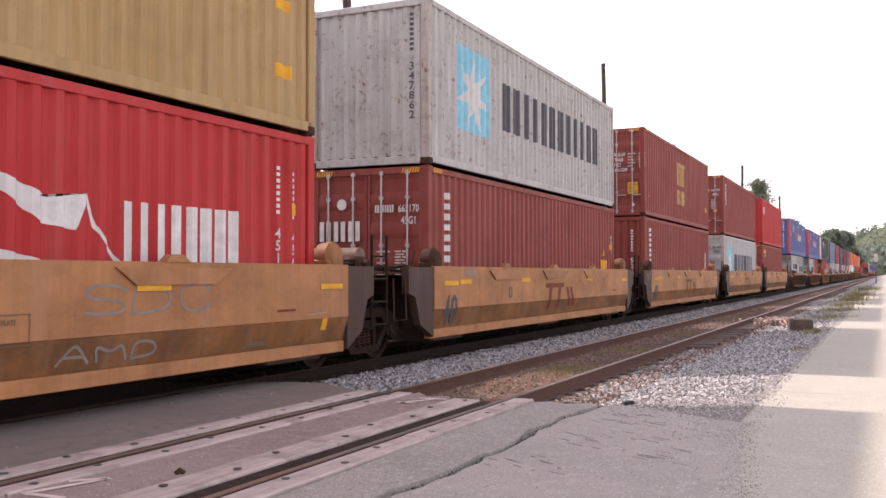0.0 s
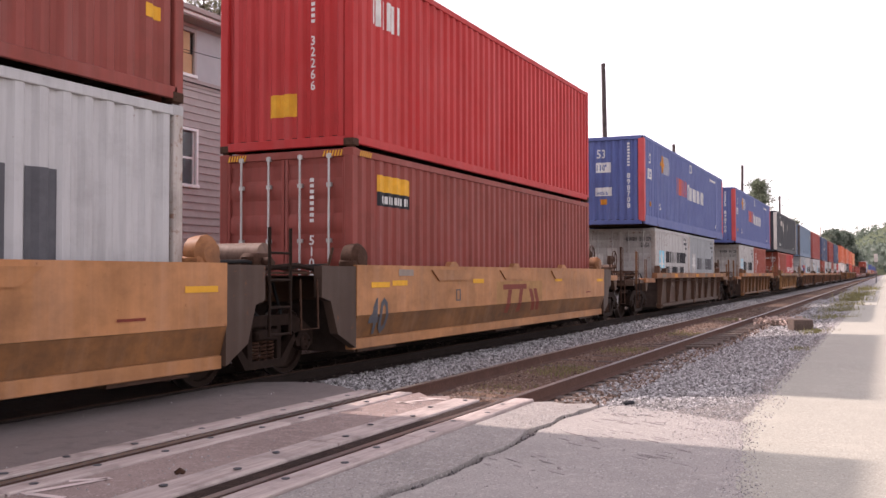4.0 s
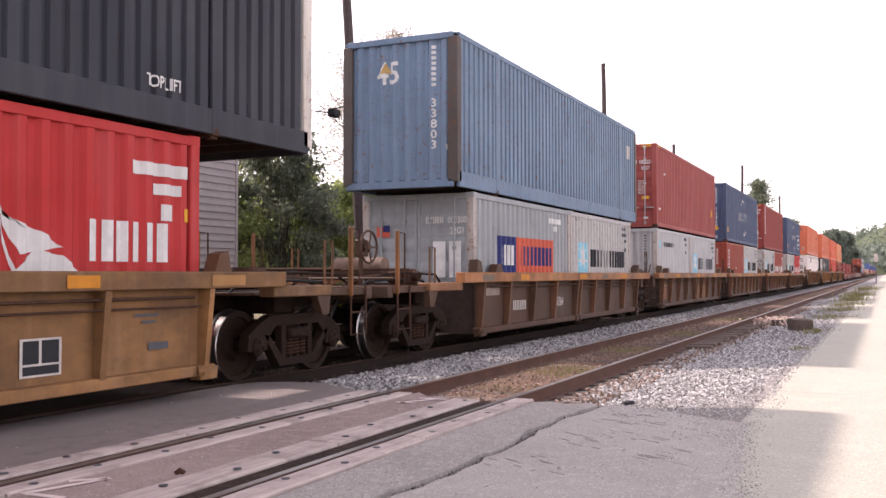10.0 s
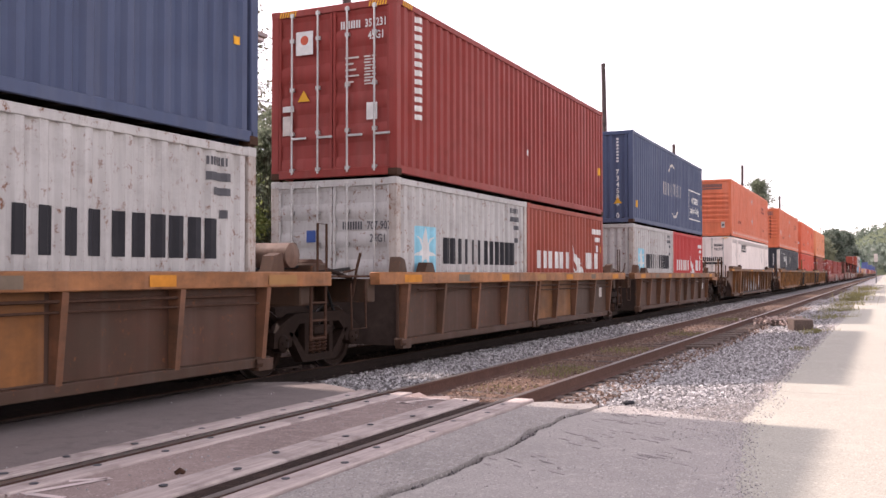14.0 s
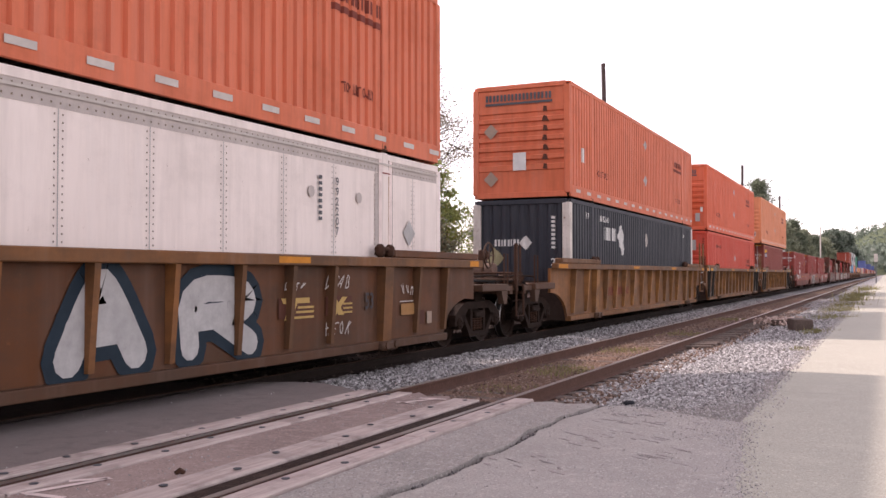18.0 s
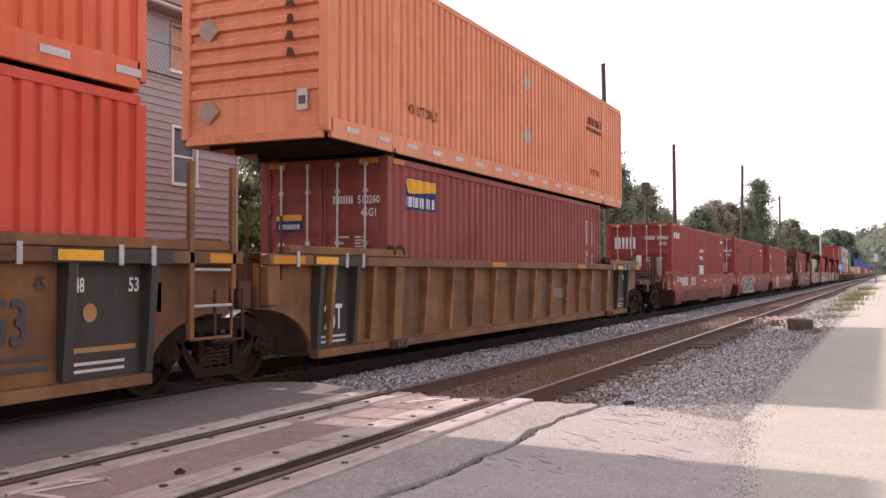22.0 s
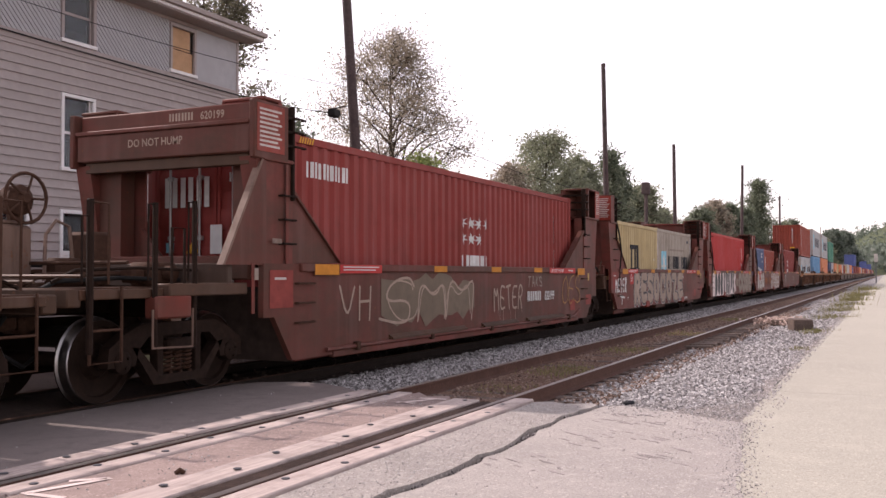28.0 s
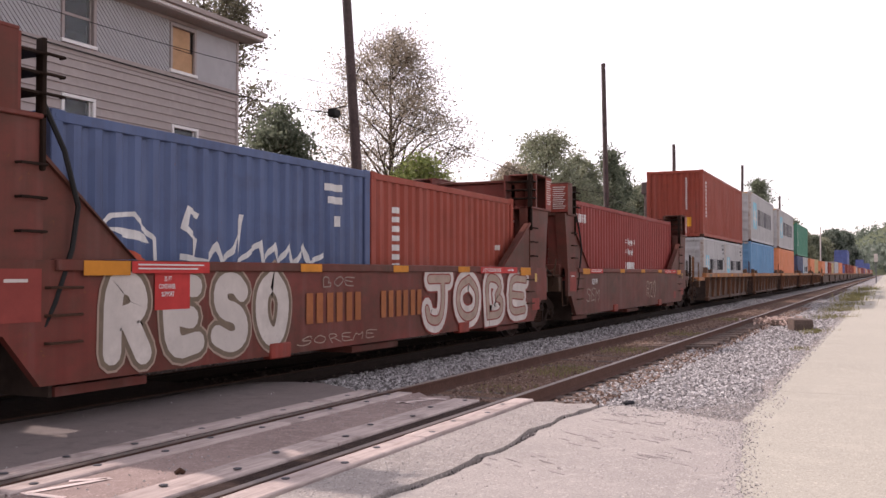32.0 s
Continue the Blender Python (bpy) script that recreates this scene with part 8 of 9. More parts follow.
# the pale approach with its long jagged crack
rng = random.Random(3)
crack = [(5.5 + 0.035 * math.sin(y * 2.1) + rng.uniform(-0.03, 0.03), y) for y in [-30.0] + [3.6 + i * 0.22 for i in range(29)]]
drive = thing("crossing_drive", "pale cracked asphalt approach to the level crossing", "pavement", "", "structure")
end_l = [(5.45, 9.85), (5.2, 9.7), (5.02, 9.78), (4.85, 9.7)]
part("slab", MB().prism("z", [(4.85, -30)] + [(x - 0.04 - 0.02 * math.sin(y * 5) - 0.012 * math.sin(y * 17), y) for x, y in crack] + end_l, -0.3, -0.016), G["gritdrive"], drive, "gritty asphalt strip")
right = [(5.75, 9.9), (6.1, 9.75), (6.5, 9.55), (6.85, 9.35), (7.12, 9.2), (7.16, 8.4)] + [(7.17 + (8.4 - y) * 0.13 + rng.uniform(-0.035, 0.035), y) for y in [8.4 - 0.2 * i for i in range(1, 36)]] + [(8.2, -30)]
part("slab", MB().prism("z", [(x + 0.03 + 0.014 * math.sin(y * 3.3 + 1) + 0.01 * math.sin(y * 13), y) for x, y in crack] + right, -0.3, -0.0275), G["paledrive"], drive)
part("crack_filling", MB().box(5.35, 5.7, -30, 9.6, -0.3, -0.09), G["asphalt"], drive, "dark dirt in the crack")
solid("crossing_middle", MB().prism("z", [(3.345, -30), (3.96, -30), (3.96, 9.45), (3.8, 9.75), (3.6, 9.6), (3.345, 9.9)], -0.3, -0.014), G["pinkdirt"], "brown worn asphalt between the rails", "pavement")
gapside = [(0.8 + 0.1, -30), (2.69, -30), (2.69, 9.6), (2.5, 9.8), (2.2, 10.0), (1.8, 10.2), (1.35, 10.15), (1.0, 9.9), (0.9, 9.6)]
solid("crossing_gap", MB().prism("z", gapside, -0.3, -0.012), G["asphalt"], "dark asphalt between the two tracks", "pavement")
# the train's shade is painted into the ground of the far track
solid("crossing_far", MB().box(-0.66, 0.66, -30, 9.6, -0.3, -0.03).box(-9, -0.86, -30, 9.9, -0.3, -0.03), G["soot"], "asphalt in and behind the far track, the train's shade in its dark colour", "pavement")
solid("far_track_dirt", MB().prism("y", [(-2.6, -0.3), (-2.6, -0.19), (-1.4, -0.165), (0.75, -0.165), (1.0, -0.185), (1.0, -0.3)], 9.65, 1400), G["soot"], "dirt under the train, with the shade there put into its colour", "ground")
solid("track_dirt", MB().box(3.1, 4.44, 9.5, 1400, -0.3, -0.155), G["dirt"], "brown dirt and fouled stone between the near rails", "ground")

# trodden dirt where the ballast meets the drive, and along the road's edge
def sheet(outline, zf, step=0.12):
    """A thin uneven sheet over the ballast: rows of quads between two edges given as x0(y), x1(y)."""
    mb, (y0, y1, left, right_) = MB(), outline
    ny = max(2, int((y1 - y0) / step))
    for j in range(ny):
        ya, yb = y0 + (y1 - y0) * j / ny, y0 + (y1 - y0) * (j + 1) / ny
        la, lb, ra, rb = left(ya), left(yb), right_(ya), right_(yb)
        if ra <= la or rb <= lb:
            continue
        for i in range(6):
            a, b = i / 6, (i + 1) / 6
            q = [(la + (ra - la) * a, ya), (la + (ra - la) * b, ya), (lb + (rb - lb) * b, yb), (lb + (rb - lb) * a, yb)]
            mb.add([(x, y, zf(x)) for x, y in q], [(0, 1, 2, 3)])
    return mb


wig = lambda y, k: 0.05 * math.sin(y * 3.1 + k) + 0.03 * math.sin(y * 7.7 + 2 * k) + 0.02 * math.sin(y * 17.0 + k)
bed = lambda x: (-0.19 + 0.07 * max(0.0, min(1.0, (x - 5.3) / 1.1)) + 0.05 * max(0.0, min(1.0, (x - 6.4) / 0.66))) + 0.035
solid("dirt_apron", sheet((9.0, 11.0, lambda y: 5.45 + max(0.0, y - 9.95) * 1.7 + wig(y, 1), lambda y: 7.12 + wig(y, 4)), bed, 0.08), G["apron"], "grey trodden dirt between the ballast and the drive", "dirt")
solid("verge", sheet((11.3, 60.0, lambda y: 6.95 + 0.06 * math.sin(y * 0.9) + wig(y, 2), lambda y: 7.12 + 0.06 * math.sin(y * 1.3) + wig(y, 3)), lambda x: bed(x) + 0.004, 0.15), G["apron"], "thin line of dirt along the road's edge", "dirt")

# planks along the rails
planks = thing("crossing_planks", "weathered grey timber planks bolted along the near rails", "planking", "", "structure")
bolt_me = MB().prism("z", [(0.03 * math.cos(t), 0.03 * math.sin(t)) for t in [i * math.pi / 4 for i in range(8)]], 0.0, 0.006).mesh("bolt")
for x0, x1, ends in ((2.68, 2.9, (-7.2, -4.0, -0.3, 3.1, 6.4, 9.72)), (3.135, 3.335, (-6.0, -2.6, 0.9, 4.2, 7.3, 9.75)), (3.97, 4.285, (-6.4, -3.0, 0.5, 3.9, 6.6, 9.5)), (4.595, 4.83, (-6.0, -1.9, 1.3, 4.4, 7.09, 9.74))):
    for k, (a, b) in enumerate(zip(ends, ends[1:])):
        sk = rng.uniform(-0.012, 0.012)
        mb = MB().box(x0 + 0.004, x1 - 0.004, a + 0.008, b - 0.008, -0.16, 0.004 + rng.uniform(-0.004, 0.008), 0.012)
        mb.v = [(x + sk * (y - a) / (b - a), y, z) for x, y, z in mb.v]
        pl = part("plank", mb, G["plank"], planks)
        y = a + 0.25
        i = 0
        while y < b - 0.1:
            part("bolt", bolt_me, M["ink_grey"], pl, at=(x0 + (x1 - x0) * (0.32 if i % 2 else 0.68), y, 0.008))
            y += 0.62
            i += 1
# dirt filling, coloured near-black so that it also paints the gaps' shade
solid("flangeway", MB().box(4.29, 4.486, -30, 9.5, -0.3, -0.02).box(3.056, 3.13, -30, 9.7, -0.3, -0.016).box(2.905, 2.984, -30, 9.7, -0.3, -0.016).box(4.556, 4.592, -30, 9.7, -0.3, -0.02), G["soot"], "dirt-filled gaps beside the rails, their shade put into the dark colour", "gap")
# tar smears on the drive
tar = MB()
for k in range(70):
    cx, cy = rng.choice(((6.3, 8.2), (6.55, 8.8), (6.0, 7.7), (6.75, 7.3), (6.1, 9.0), (5.9, 6.6)))
    cx, cy, ln = cx + rng.uniform(-0.3, 0.3), cy + rng.uniform(-0.35, 0.35), rng.uniform(0.03, 0.2)
    pts = [(cx + ln * 0.5 * math.cos(a) * (0.6 + 0.5 * rng.random()), cy + 0.012 * math.sin(a) * (0.5 + rng.random()) - 0.25 * ln * math.cos(a)) for a in [i * math.pi / 6 for i in range(12)]]
    tar.prism("z", pts, -0.03, -0.0265 + 0.00005 * k)
solid("tar_specks", tar, G["tar"], "thin dark worn flecks in the drive's surface", "patch", kind="stuff")
# pale painted arrow marks
for pts in (((3.37, 4.27), (3.54, 4.85)), ((3.36, 4.66), (3.52, 4.84)), ((3.4, 4.29), (3.7, 4.3)), ((3.56, 8.95), (3.8, 9.4)), ((3.6, 9.4), (3.92, 9.42)), ((3.52, 9.02), (3.75, 9.0))):
    mb = MB()
    for poly in mark_polys(("stroke", 0.06, pts)):
        mb.add([(x, y, -0.0075 + 0.001 * (pts[0][0] > 3.4) + 0.0005 * (len(pts) > 2)) for x, y in poly], [tuple(range(4))])
    solid("painted_mark", mb, M["ink_pinkwhite"], "worn white survey paint on the crossing asphalt", "paint mark")


def rail(x, label):
    ob = thing("rail", label, "rail", "rails", "structure")
    # the far track's rails are coloured darker to carry the train's shade
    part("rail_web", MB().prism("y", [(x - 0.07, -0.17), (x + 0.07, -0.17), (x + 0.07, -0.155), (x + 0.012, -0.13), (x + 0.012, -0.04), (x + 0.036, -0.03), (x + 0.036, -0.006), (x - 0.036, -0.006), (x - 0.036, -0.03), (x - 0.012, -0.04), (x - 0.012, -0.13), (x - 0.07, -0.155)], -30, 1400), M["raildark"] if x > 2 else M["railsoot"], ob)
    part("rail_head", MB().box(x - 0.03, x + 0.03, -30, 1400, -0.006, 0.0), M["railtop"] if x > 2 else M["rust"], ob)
    return ob


for x in (-0.7525, 0.7525, 3.02, 4.52):
    rail(x, "long rusty steel rail with a worn bright head")
track = thing("sleepers", "old wooden sleepers sunk in ballast under the near rails", "sleepers", "", "structure")
tie_me = MB().box(-1.3, 1.3, -0.11, 0.11, -0.3, 0.0, 0.015).mesh("sleeper")
for i in range(170):
    ob = part("sleeper", tie_me, G["tie"], track, at=(3.77 + rng.uniform(-0.04, 0.04), 10.2 + i * 0.535, -0.158 + rng.uniform(-0.012, 0.01) + (0.01 if 17 < i < 44 else 0.0)))
    ob.rotation_euler = (0, -0.035 if 17 < i < 44 else 0.0, rng.uniform(-0.02, 0.02))

# ---- loose stones ----
def stones(name, label, places, mat):
    """Many irregular six-sided stones in one mesh; places: (x, y, z, size)."""
    nprng = np.random.default_rng(5)
    P = np.array(places)
    n = len(P)
    cube = np.array([(x, y, z) for z in (-1, 1) for y in (-1, 1) for x in (-1, 1)], float) * 0.62
    v = cube[None] * nprng.uniform(0.55, 1.25, (n, 8, 3))
    ang = nprng.uniform(0, 2 * np.pi, (n, 3))
    for k, (a, b) in enumerate(((0, 1), (1, 2))):
        c, s = np.cos(ang[:, k])[:, None], np.sin(ang[:, k])[:, None]
        va, vb = v[:, :, a] * c - v[:, :, b] * s, v[:, :, a] * s + v[:, :, b] * c
        v[:, :, a], v[:, :, b] = va, vb
    v = v * P[:, 3][:, None, None] * 0.5 + P[:, None, :3]
    quads = np.array([(0, 2, 3, 1), (4, 5, 7, 6), (0, 1, 5, 4), (2, 6, 7, 3), (0, 4, 6, 2), (1, 3, 7, 5)])
    f = (quads[None] + (np.arange(n) * 8)[:, None, None]).reshape(-1, 4)
    me = bpy.data.meshes.new(name)
    me.from_pydata(v.reshape(-1, 3).tolist(), [], f.tolist())
    me.materials.append(mat)
    return tagged(new(name, me), label, "ballast", kind="stuff")


def stone_mat(name, lo, hi):
    m, n, l, p = nodes_of(name)
    geo = n.new("ShaderNodeNewGeometry")
    grit = noise_of(n, l, coords(n, l, (1, 1, 1), 0.0), 60.0, 3.0)
    col = mix_of(n, l, geo.outputs["Random Per Island"], lo, hi)
    col = mix_of(n, l, ramp_of(n, l, grit, 0.45, 0.8), col, dim(lo, 0.8))
    l.new(col, p.inputs["Base Color"])
    p.inputs["Roughness"].default_value = 0.9
    return m


nr = np.random.default_rng(11)


def strip(x0, x1, y0, y1, count, zf, size=(0.035, 0.07), power=1.0):
    out = []
    for _ in range(count):
        y = y0 + (y1 - y0) * nr.random() ** power
        x = nr.uniform(x0, x1)
        out.append((x, y, zf(x), nr.uniform(*size) * (1 + 0.3 * (y > 25))))
    return out


def thinned(places, seed=3):
    """Fewer stones on the trodden dirt, over the bare sleeper ends and beside the road."""
    pick, out = random.Random(seed), []
    for q in places:
        x, y = q[0], q[1]
        bare = (y < 10.9 and 5.5 + max(0.0, y - 9.95) * 1.7 < x) or (19.5 < y < 33 and x < 5.12) or x > 7.0 + 0.08 * math.sin(y * 0.9)
        if not bare or pick.random() < 0.16:
            out.append(q)
    return out


flatz = lambda x: -0.18 + nr.uniform(-0.02, 0.02)
shoulder = lambda x: -0.19 + 0.12 * max(0.0, min(1.0, (x - 5.3) / 1.7)) + 0.012
pl = strip(0.95, 2.88, 9.9, 20, 9500, flatz, power=1.2) + strip(0.95, 2.88, 20, 60, 8000, flatz, power=1.5)
pl += thinned(strip(4.75, 7.2, 9.6, 20, 12500, shoulder, power=1.2) + strip(4.7, 7.28, 20, 60, 10000, shoulder, power=1.5))
pl = [q for q in pl if not (q[1] < 10.2 and q[0] < 2.6 and q[1] < 10.2 - abs(q[0] - 1.6) * 0.3)]
stones("ballast_stones", "pale grey crushed ballast stones beside the rails", pl, stone_mat("ballast_stone", (0.13, 0.118, 0.113), (0.66, 0.64, 0.63)))
pl = strip(4.7, 5.3, 9.7, 45, 1500, lambda x: -0.165 + nr.uniform(-0.01, 0.02), (0.035, 0.07), 1.3) + strip(3.12, 4.42, 9.7, 45, 5200, lambda x: -0.16 + nr.uniform(-0.02, 0.015), (0.03, 0.06), 1.3)
stones("fouled_stones", "brown-stained stones between the rails", pl, stone_mat("brown_stone", (0.1, 0.058, 0.04), (0.4, 0.29, 0.235)))
# stones under the train get a dark colour in place of shade
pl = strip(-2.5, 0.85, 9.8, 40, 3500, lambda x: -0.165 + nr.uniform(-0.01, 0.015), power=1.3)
stones("oily_stones", "ballast stones under the train, coloured dark for the shade there", pl, stone_mat("shaded_stone", (0.04, 0.028, 0.022), (0.15, 0.11, 0.09)))
pl = [(5.5 + 0.035 * math.sin(y * 2.1) + nr.normal(0, 0.028), y, -0.07 + nr.uniform(0, 0.03), nr.uniform(0.012, 0.035)) for y in nr.uniform(3.6, 9.7, 700)]
stones("crack_rubble", "broken asphalt crumbs in the long crack", pl, stone_mat("crumb", (0.1, 0.09, 0.088), (0.42, 0.38, 0.37)))
pl = strip(1.0, 2.62, 4.5, 9.6, 30, lambda x: -0.01, (0.008, 0.02)) + strip(5.6, 7.2, 4.0, 9.3, 500, lambda x: -0.0245, (0.005, 0.014)) + strip(4.86, 5.45, 3.0, 9.6, 900, lambda x: -0.015, (0.008, 0.018)) + strip(6.6, 7.3, 8.0, 11.5, 500, lambda x: -0.026, (0.008, 0.022)) + strip(3.36, 4.04, 3.0, 9.4, 160, lambda x: -0.012, (0.01, 0.022)) + strip(5.6, 7.0, 9.2, 9.9, 260, lambda x: -0.026, (0.01, 0.03)) + strip(5.6, 7.1, 9.6, 11.2, 900, lambda x: bed(x) + 0.004, (0.01, 0.035)) + [(7.17 + (8.4 - y) * 0.13 + nr.normal(0, 0.07), y, -0.026, nr.uniform(0.005, 0.016)) for y in nr.uniform(2.5, 9.4, 1500)] + strip(6.85, 7.14, 11, 40, 1400, lambda x: bed(x) + 0.006, (0.015, 0.04), 1.4)
stones("loose_grit", "loose grit and pebbles on the crossing", pl, stone_mat("grit_stone", (0.26, 0.24, 0.23), (0.6, 0.57, 0.55)))
lump = MB()
lump.tube([(3.84, 5.15, -0.012), (3.86, 5.17, 0.012), (3.88, 5.19, -0.012)], 0.02, 6)
solid("dark_lump", lump, M["rust"], "small dark clod on the crossing between the rails", "debris", kind="thing")
solid("tie_plate", MB().box(5.56, 5.68, 10.68, 10.78, -0.15, -0.085, 0.02), M["ink_black"], "small black steel plate lying in the ballast", "debris", kind="thing")
ob = solid("old_tie", MB().box(-0.24, 0.24, -0.5, 0.5, 0, 0.34, 0.02).box(-0.235, 0.235, -0.52, -0.5, 0.17, 0.2), G["tie"], "short thick block of old timber lying in the ballast", "sleeper", kind="thing")
ob.location, ob.rotation_euler = (6.26, 26.3, -0.15), (0, 0, 0.25)
ob = solid("old_tie", MB().box(-0.12, 0.12, -0.45, 0.45, 0, 0.16, 0.015), G["tie"], "cut end of an old sleeper lying in the ballast", "sleeper", kind="thing")
ob.location, ob.rotation_euler = (5.7, 29.0, -0.14), (0, 0, 1.2)
pl = [(5.3 + nr.normal(0, 0.35), 30.0 + nr.normal(0, 1.2), -0.1 + nr.uniform(0, 0.12), nr.uniform(0.05, 0.13)) for _ in range(160)]
stones("rubble_heap", "small heap of pinkish rubble beside the track", pl, stone_mat("pink_rubble", (0.3, 0.2, 0.16), (0.7, 0.55, 0.48)))

# ---- plants ----
def leaf_mat(name, a, b):
    m, n, l, p = nodes_of(name)
    geo = n.new("ShaderNodeNewGeometry")
    col = mix_of(n, l, geo.outputs["Random Per Island"], a, b)
    l.new(col, p.inputs["Base Color"])
    p.inputs["Roughness"].default_value = 0.6
    tr = n.new("ShaderNodeBsdfTranslucent")
    l.new(col, tr.inputs["Color"])
    mx = n.new("ShaderNodeMixShader")
    mx.inputs[0].default_value = 0.62
    out = n["Material Output"]
    l.new(p.outputs[0], mx.inputs[1])
    l.new(tr.outputs[0], mx.inputs[2])
    l.new(mx.outputs[0], out.inputs["Surface"])
    return m


# far has distance haze mixed into its colour; lit is brightened to look sunlit
LEAF = {"green": leaf_mat("leaf_green", (0.19, 0.21, 0.145), (0.33, 0.35, 0.24)), "yellow": leaf_mat("leaf_yellowgreen", (0.12, 0.17, 0.045), (0.26, 0.31, 0.1)), "brown": leaf_mat("leaf_autumn", (0.22, 0.19, 0.145), (0.4, 0.345, 0.27)),
        "lit": leaf_mat("leaf_sunlit", (0.2, 0.26, 0.08), (0.42, 0.47, 0.18)), "dark": leaf_mat("leaf_dark", (0.12, 0.145, 0.1), (0.22, 0.25, 0.175)), "olive": leaf_mat("leaf_olive", (0.11, 0.115, 0.075), (0.23, 0.2, 0.14)), "far": leaf_mat("leaf_hazed", (0.11, 0.14, 0.105), (0.21, 0.245, 0.2)), "grass": leaf_mat("grass_blade", (0.15, 0.15, 0.06), (0.34, 0.3, 0.14))}
M["bark"] = plain("grey_bark", (0.1, 0.08, 0.065), 0.9, 0.0, 0.4, 10.0, 0.4)


def leaves_mesh(points, size, nprng, droop=0.0):
    """One small folded leaf at each point, turned at random."""
    P = np.array(points)
    n = len(P)
    d = nprng.normal(size=(n, 3))
    d[:, 2] -= droop
    d /= np.linalg.norm(d, axis=1)[:, None]
    e = np.cross(d, nprng.normal(size=(n, 3)))
    e /= np.linalg.norm(e, axis=1)[:, None]
    s = nprng.uniform(0.6, 1.35, n)[:, None] * size
    a, b, c, q = P, P + d * s * 0.5 + e * s * 0.28, P + d * s, P + d * s * 0.5 - e * s * 0.28
    v = np.stack([a, b, c, q], 1).reshape(-1, 3)
    f = np.arange(n * 4).reshape(-1, 4)
    me = bpy.data.meshes.new("crown")
    me.from_pydata(v.tolist(), [], f.tolist())
    return me


def tree(x, y, high, radius, leaf, seed, density=1.0, size=0.16, low=0.3, label="", category="tree", cone=False, z=-0.45):
    rnd, nprng = random.Random(seed), np.random.default_rng(seed)
    ob = tagged(new("tree" if category == "tree" else "bush"), label, category)
    ob.location = (x, y, z)
    wood = MB()
    H = high - z

    if cone:
        wood.tube([(0, 0, 0), (0, 0, H * 0.5), (0, 0, H)], 0.25, 6, 0.03)
        pts = []
        for i in range(int(H * 13)):
            t = rnd.uniform(low * 0.6, 0.99)
            reach = radius * (1.04 - t) ** 0.8 * rnd.uniform(0.45, 1.2) * (0.75 + 0.35 * math.sin(t * 34.0))
            a = rnd.uniform(0, 2 * math.pi)
            e = Vector((math.cos(a) * reach, math.sin(a) * reach, t * H + reach * rnd.uniform(-0.2, 0.25)))
            wood.tube([(0, 0, t * H), tuple(e)], 0.04, 4, 0.01)
            for k in range(int(60 * density)):
                f = rnd.uniform(0.1, 1.0)
                g = 0.12 + 0.1 * radius * f
                pts.append((e.x * f + rnd.gauss(0, g), e.y * f + rnd.gauss(0, g), t * H + (e.z - t * H) * f + rnd.gauss(0, g * 0.6) - 0.1))
    else:
        bush = category != "tree"
        zc0, zc1 = (0.12 if bush else low + 0.04) * H, H
        n_cl = int((70 if bush else 150) * (density ** 0.5))
        if not bush:
            bend = (rnd.uniform(-0.3, 0.3), rnd.uniform(-0.3, 0.3))
            spine = [Vector((bend[0] * t, bend[1] * t, H * 0.9 * t)) for t in (0, 0.3, 0.6, 0.85, 1.0)]
            wood.tube(spine, 0.05 + H * 0.011, 8, 0.02)
        pts = []
        limbs = []
        for k in range(n_cl):
            t = rnd.random() ** (0.8 if bush else 1.0)
            a, q = rnd.uniform(0, 2 * math.pi), rnd.random() ** 0.5
            prof = math.sin(math.pi * (0.12 + 0.86 * t) ** 0.8) ** 0.6 if bush else (0.45 + 0.55 * min(1.0, t / 0.3)) * max(0.0, 1 - max(0.0, (t - 0.3) / 0.72) ** 2.0) ** 0.6
            prof *= 0.86 + 0.2 * math.sin(2.3 * a + seed) * math.sin(5 * t + seed)
            c = Vector((math.cos(a) * radius * q * prof, math.sin(a) * radius * q * prof, zc0 + (zc1 - zc0) * t * rnd.uniform(0.94, 1.0)))
            out = math.hypot(c.x, c.y)
            root = Vector((0, 0, max(0.12 * H, c.z - (0.4 + 0.5 * rnd.random()) * out - 0.5)))
            if bush:
                root = Vector((c.x * 0.1, c.y * 0.1, 0.0))
            near = [g for g in limbs if (g - c).length < radius * 0.45 and g.z < c.z and math.hypot(g.x, g.y) < out]
            if near and not bush:
                root = min(near, key=lambda g: (g - c).length)
            mid = root.lerp(c, 0.5) + Vector((rnd.uniform(-0.06, 0.06), rnd.uniform(-0.06, 0.06), 0.06)) * radius
            wood.tube([root, mid, c], 0.014 if bush else (0.012 + 0.004 * radius) if near else (0.02 + 0.009 * radius), 4, 0.007)
            limbs.append(mid)
            cr = radius * rnd.uniform(0.09, 0.17) + 0.06
            for _ in range(int((150 if bush else 85) * density * rnd.uniform(0.5, 1.4))):
                d = Vector((rnd.gauss(0, 1), rnd.gauss(0, 1), rnd.gauss(0, 0.65)))
                pts.append(tuple(c + d * cr * 0.8))
            for _ in range(2):
                e = c + Vector((rnd.gauss(0, 1), rnd.gauss(0, 1), rnd.gauss(0.2, 0.7))) * cr * 1.3
                wood.tube([c, e], 0.007 + 0.002 * radius, 3, 0.003)
    part("trunk", wood, M["bark"], ob)
    me = leaves_mesh(pts, size, nprng, 0.4)
    me.materials.append(None)
    part("crown", me, LEAF[leaf], ob)
    return ob


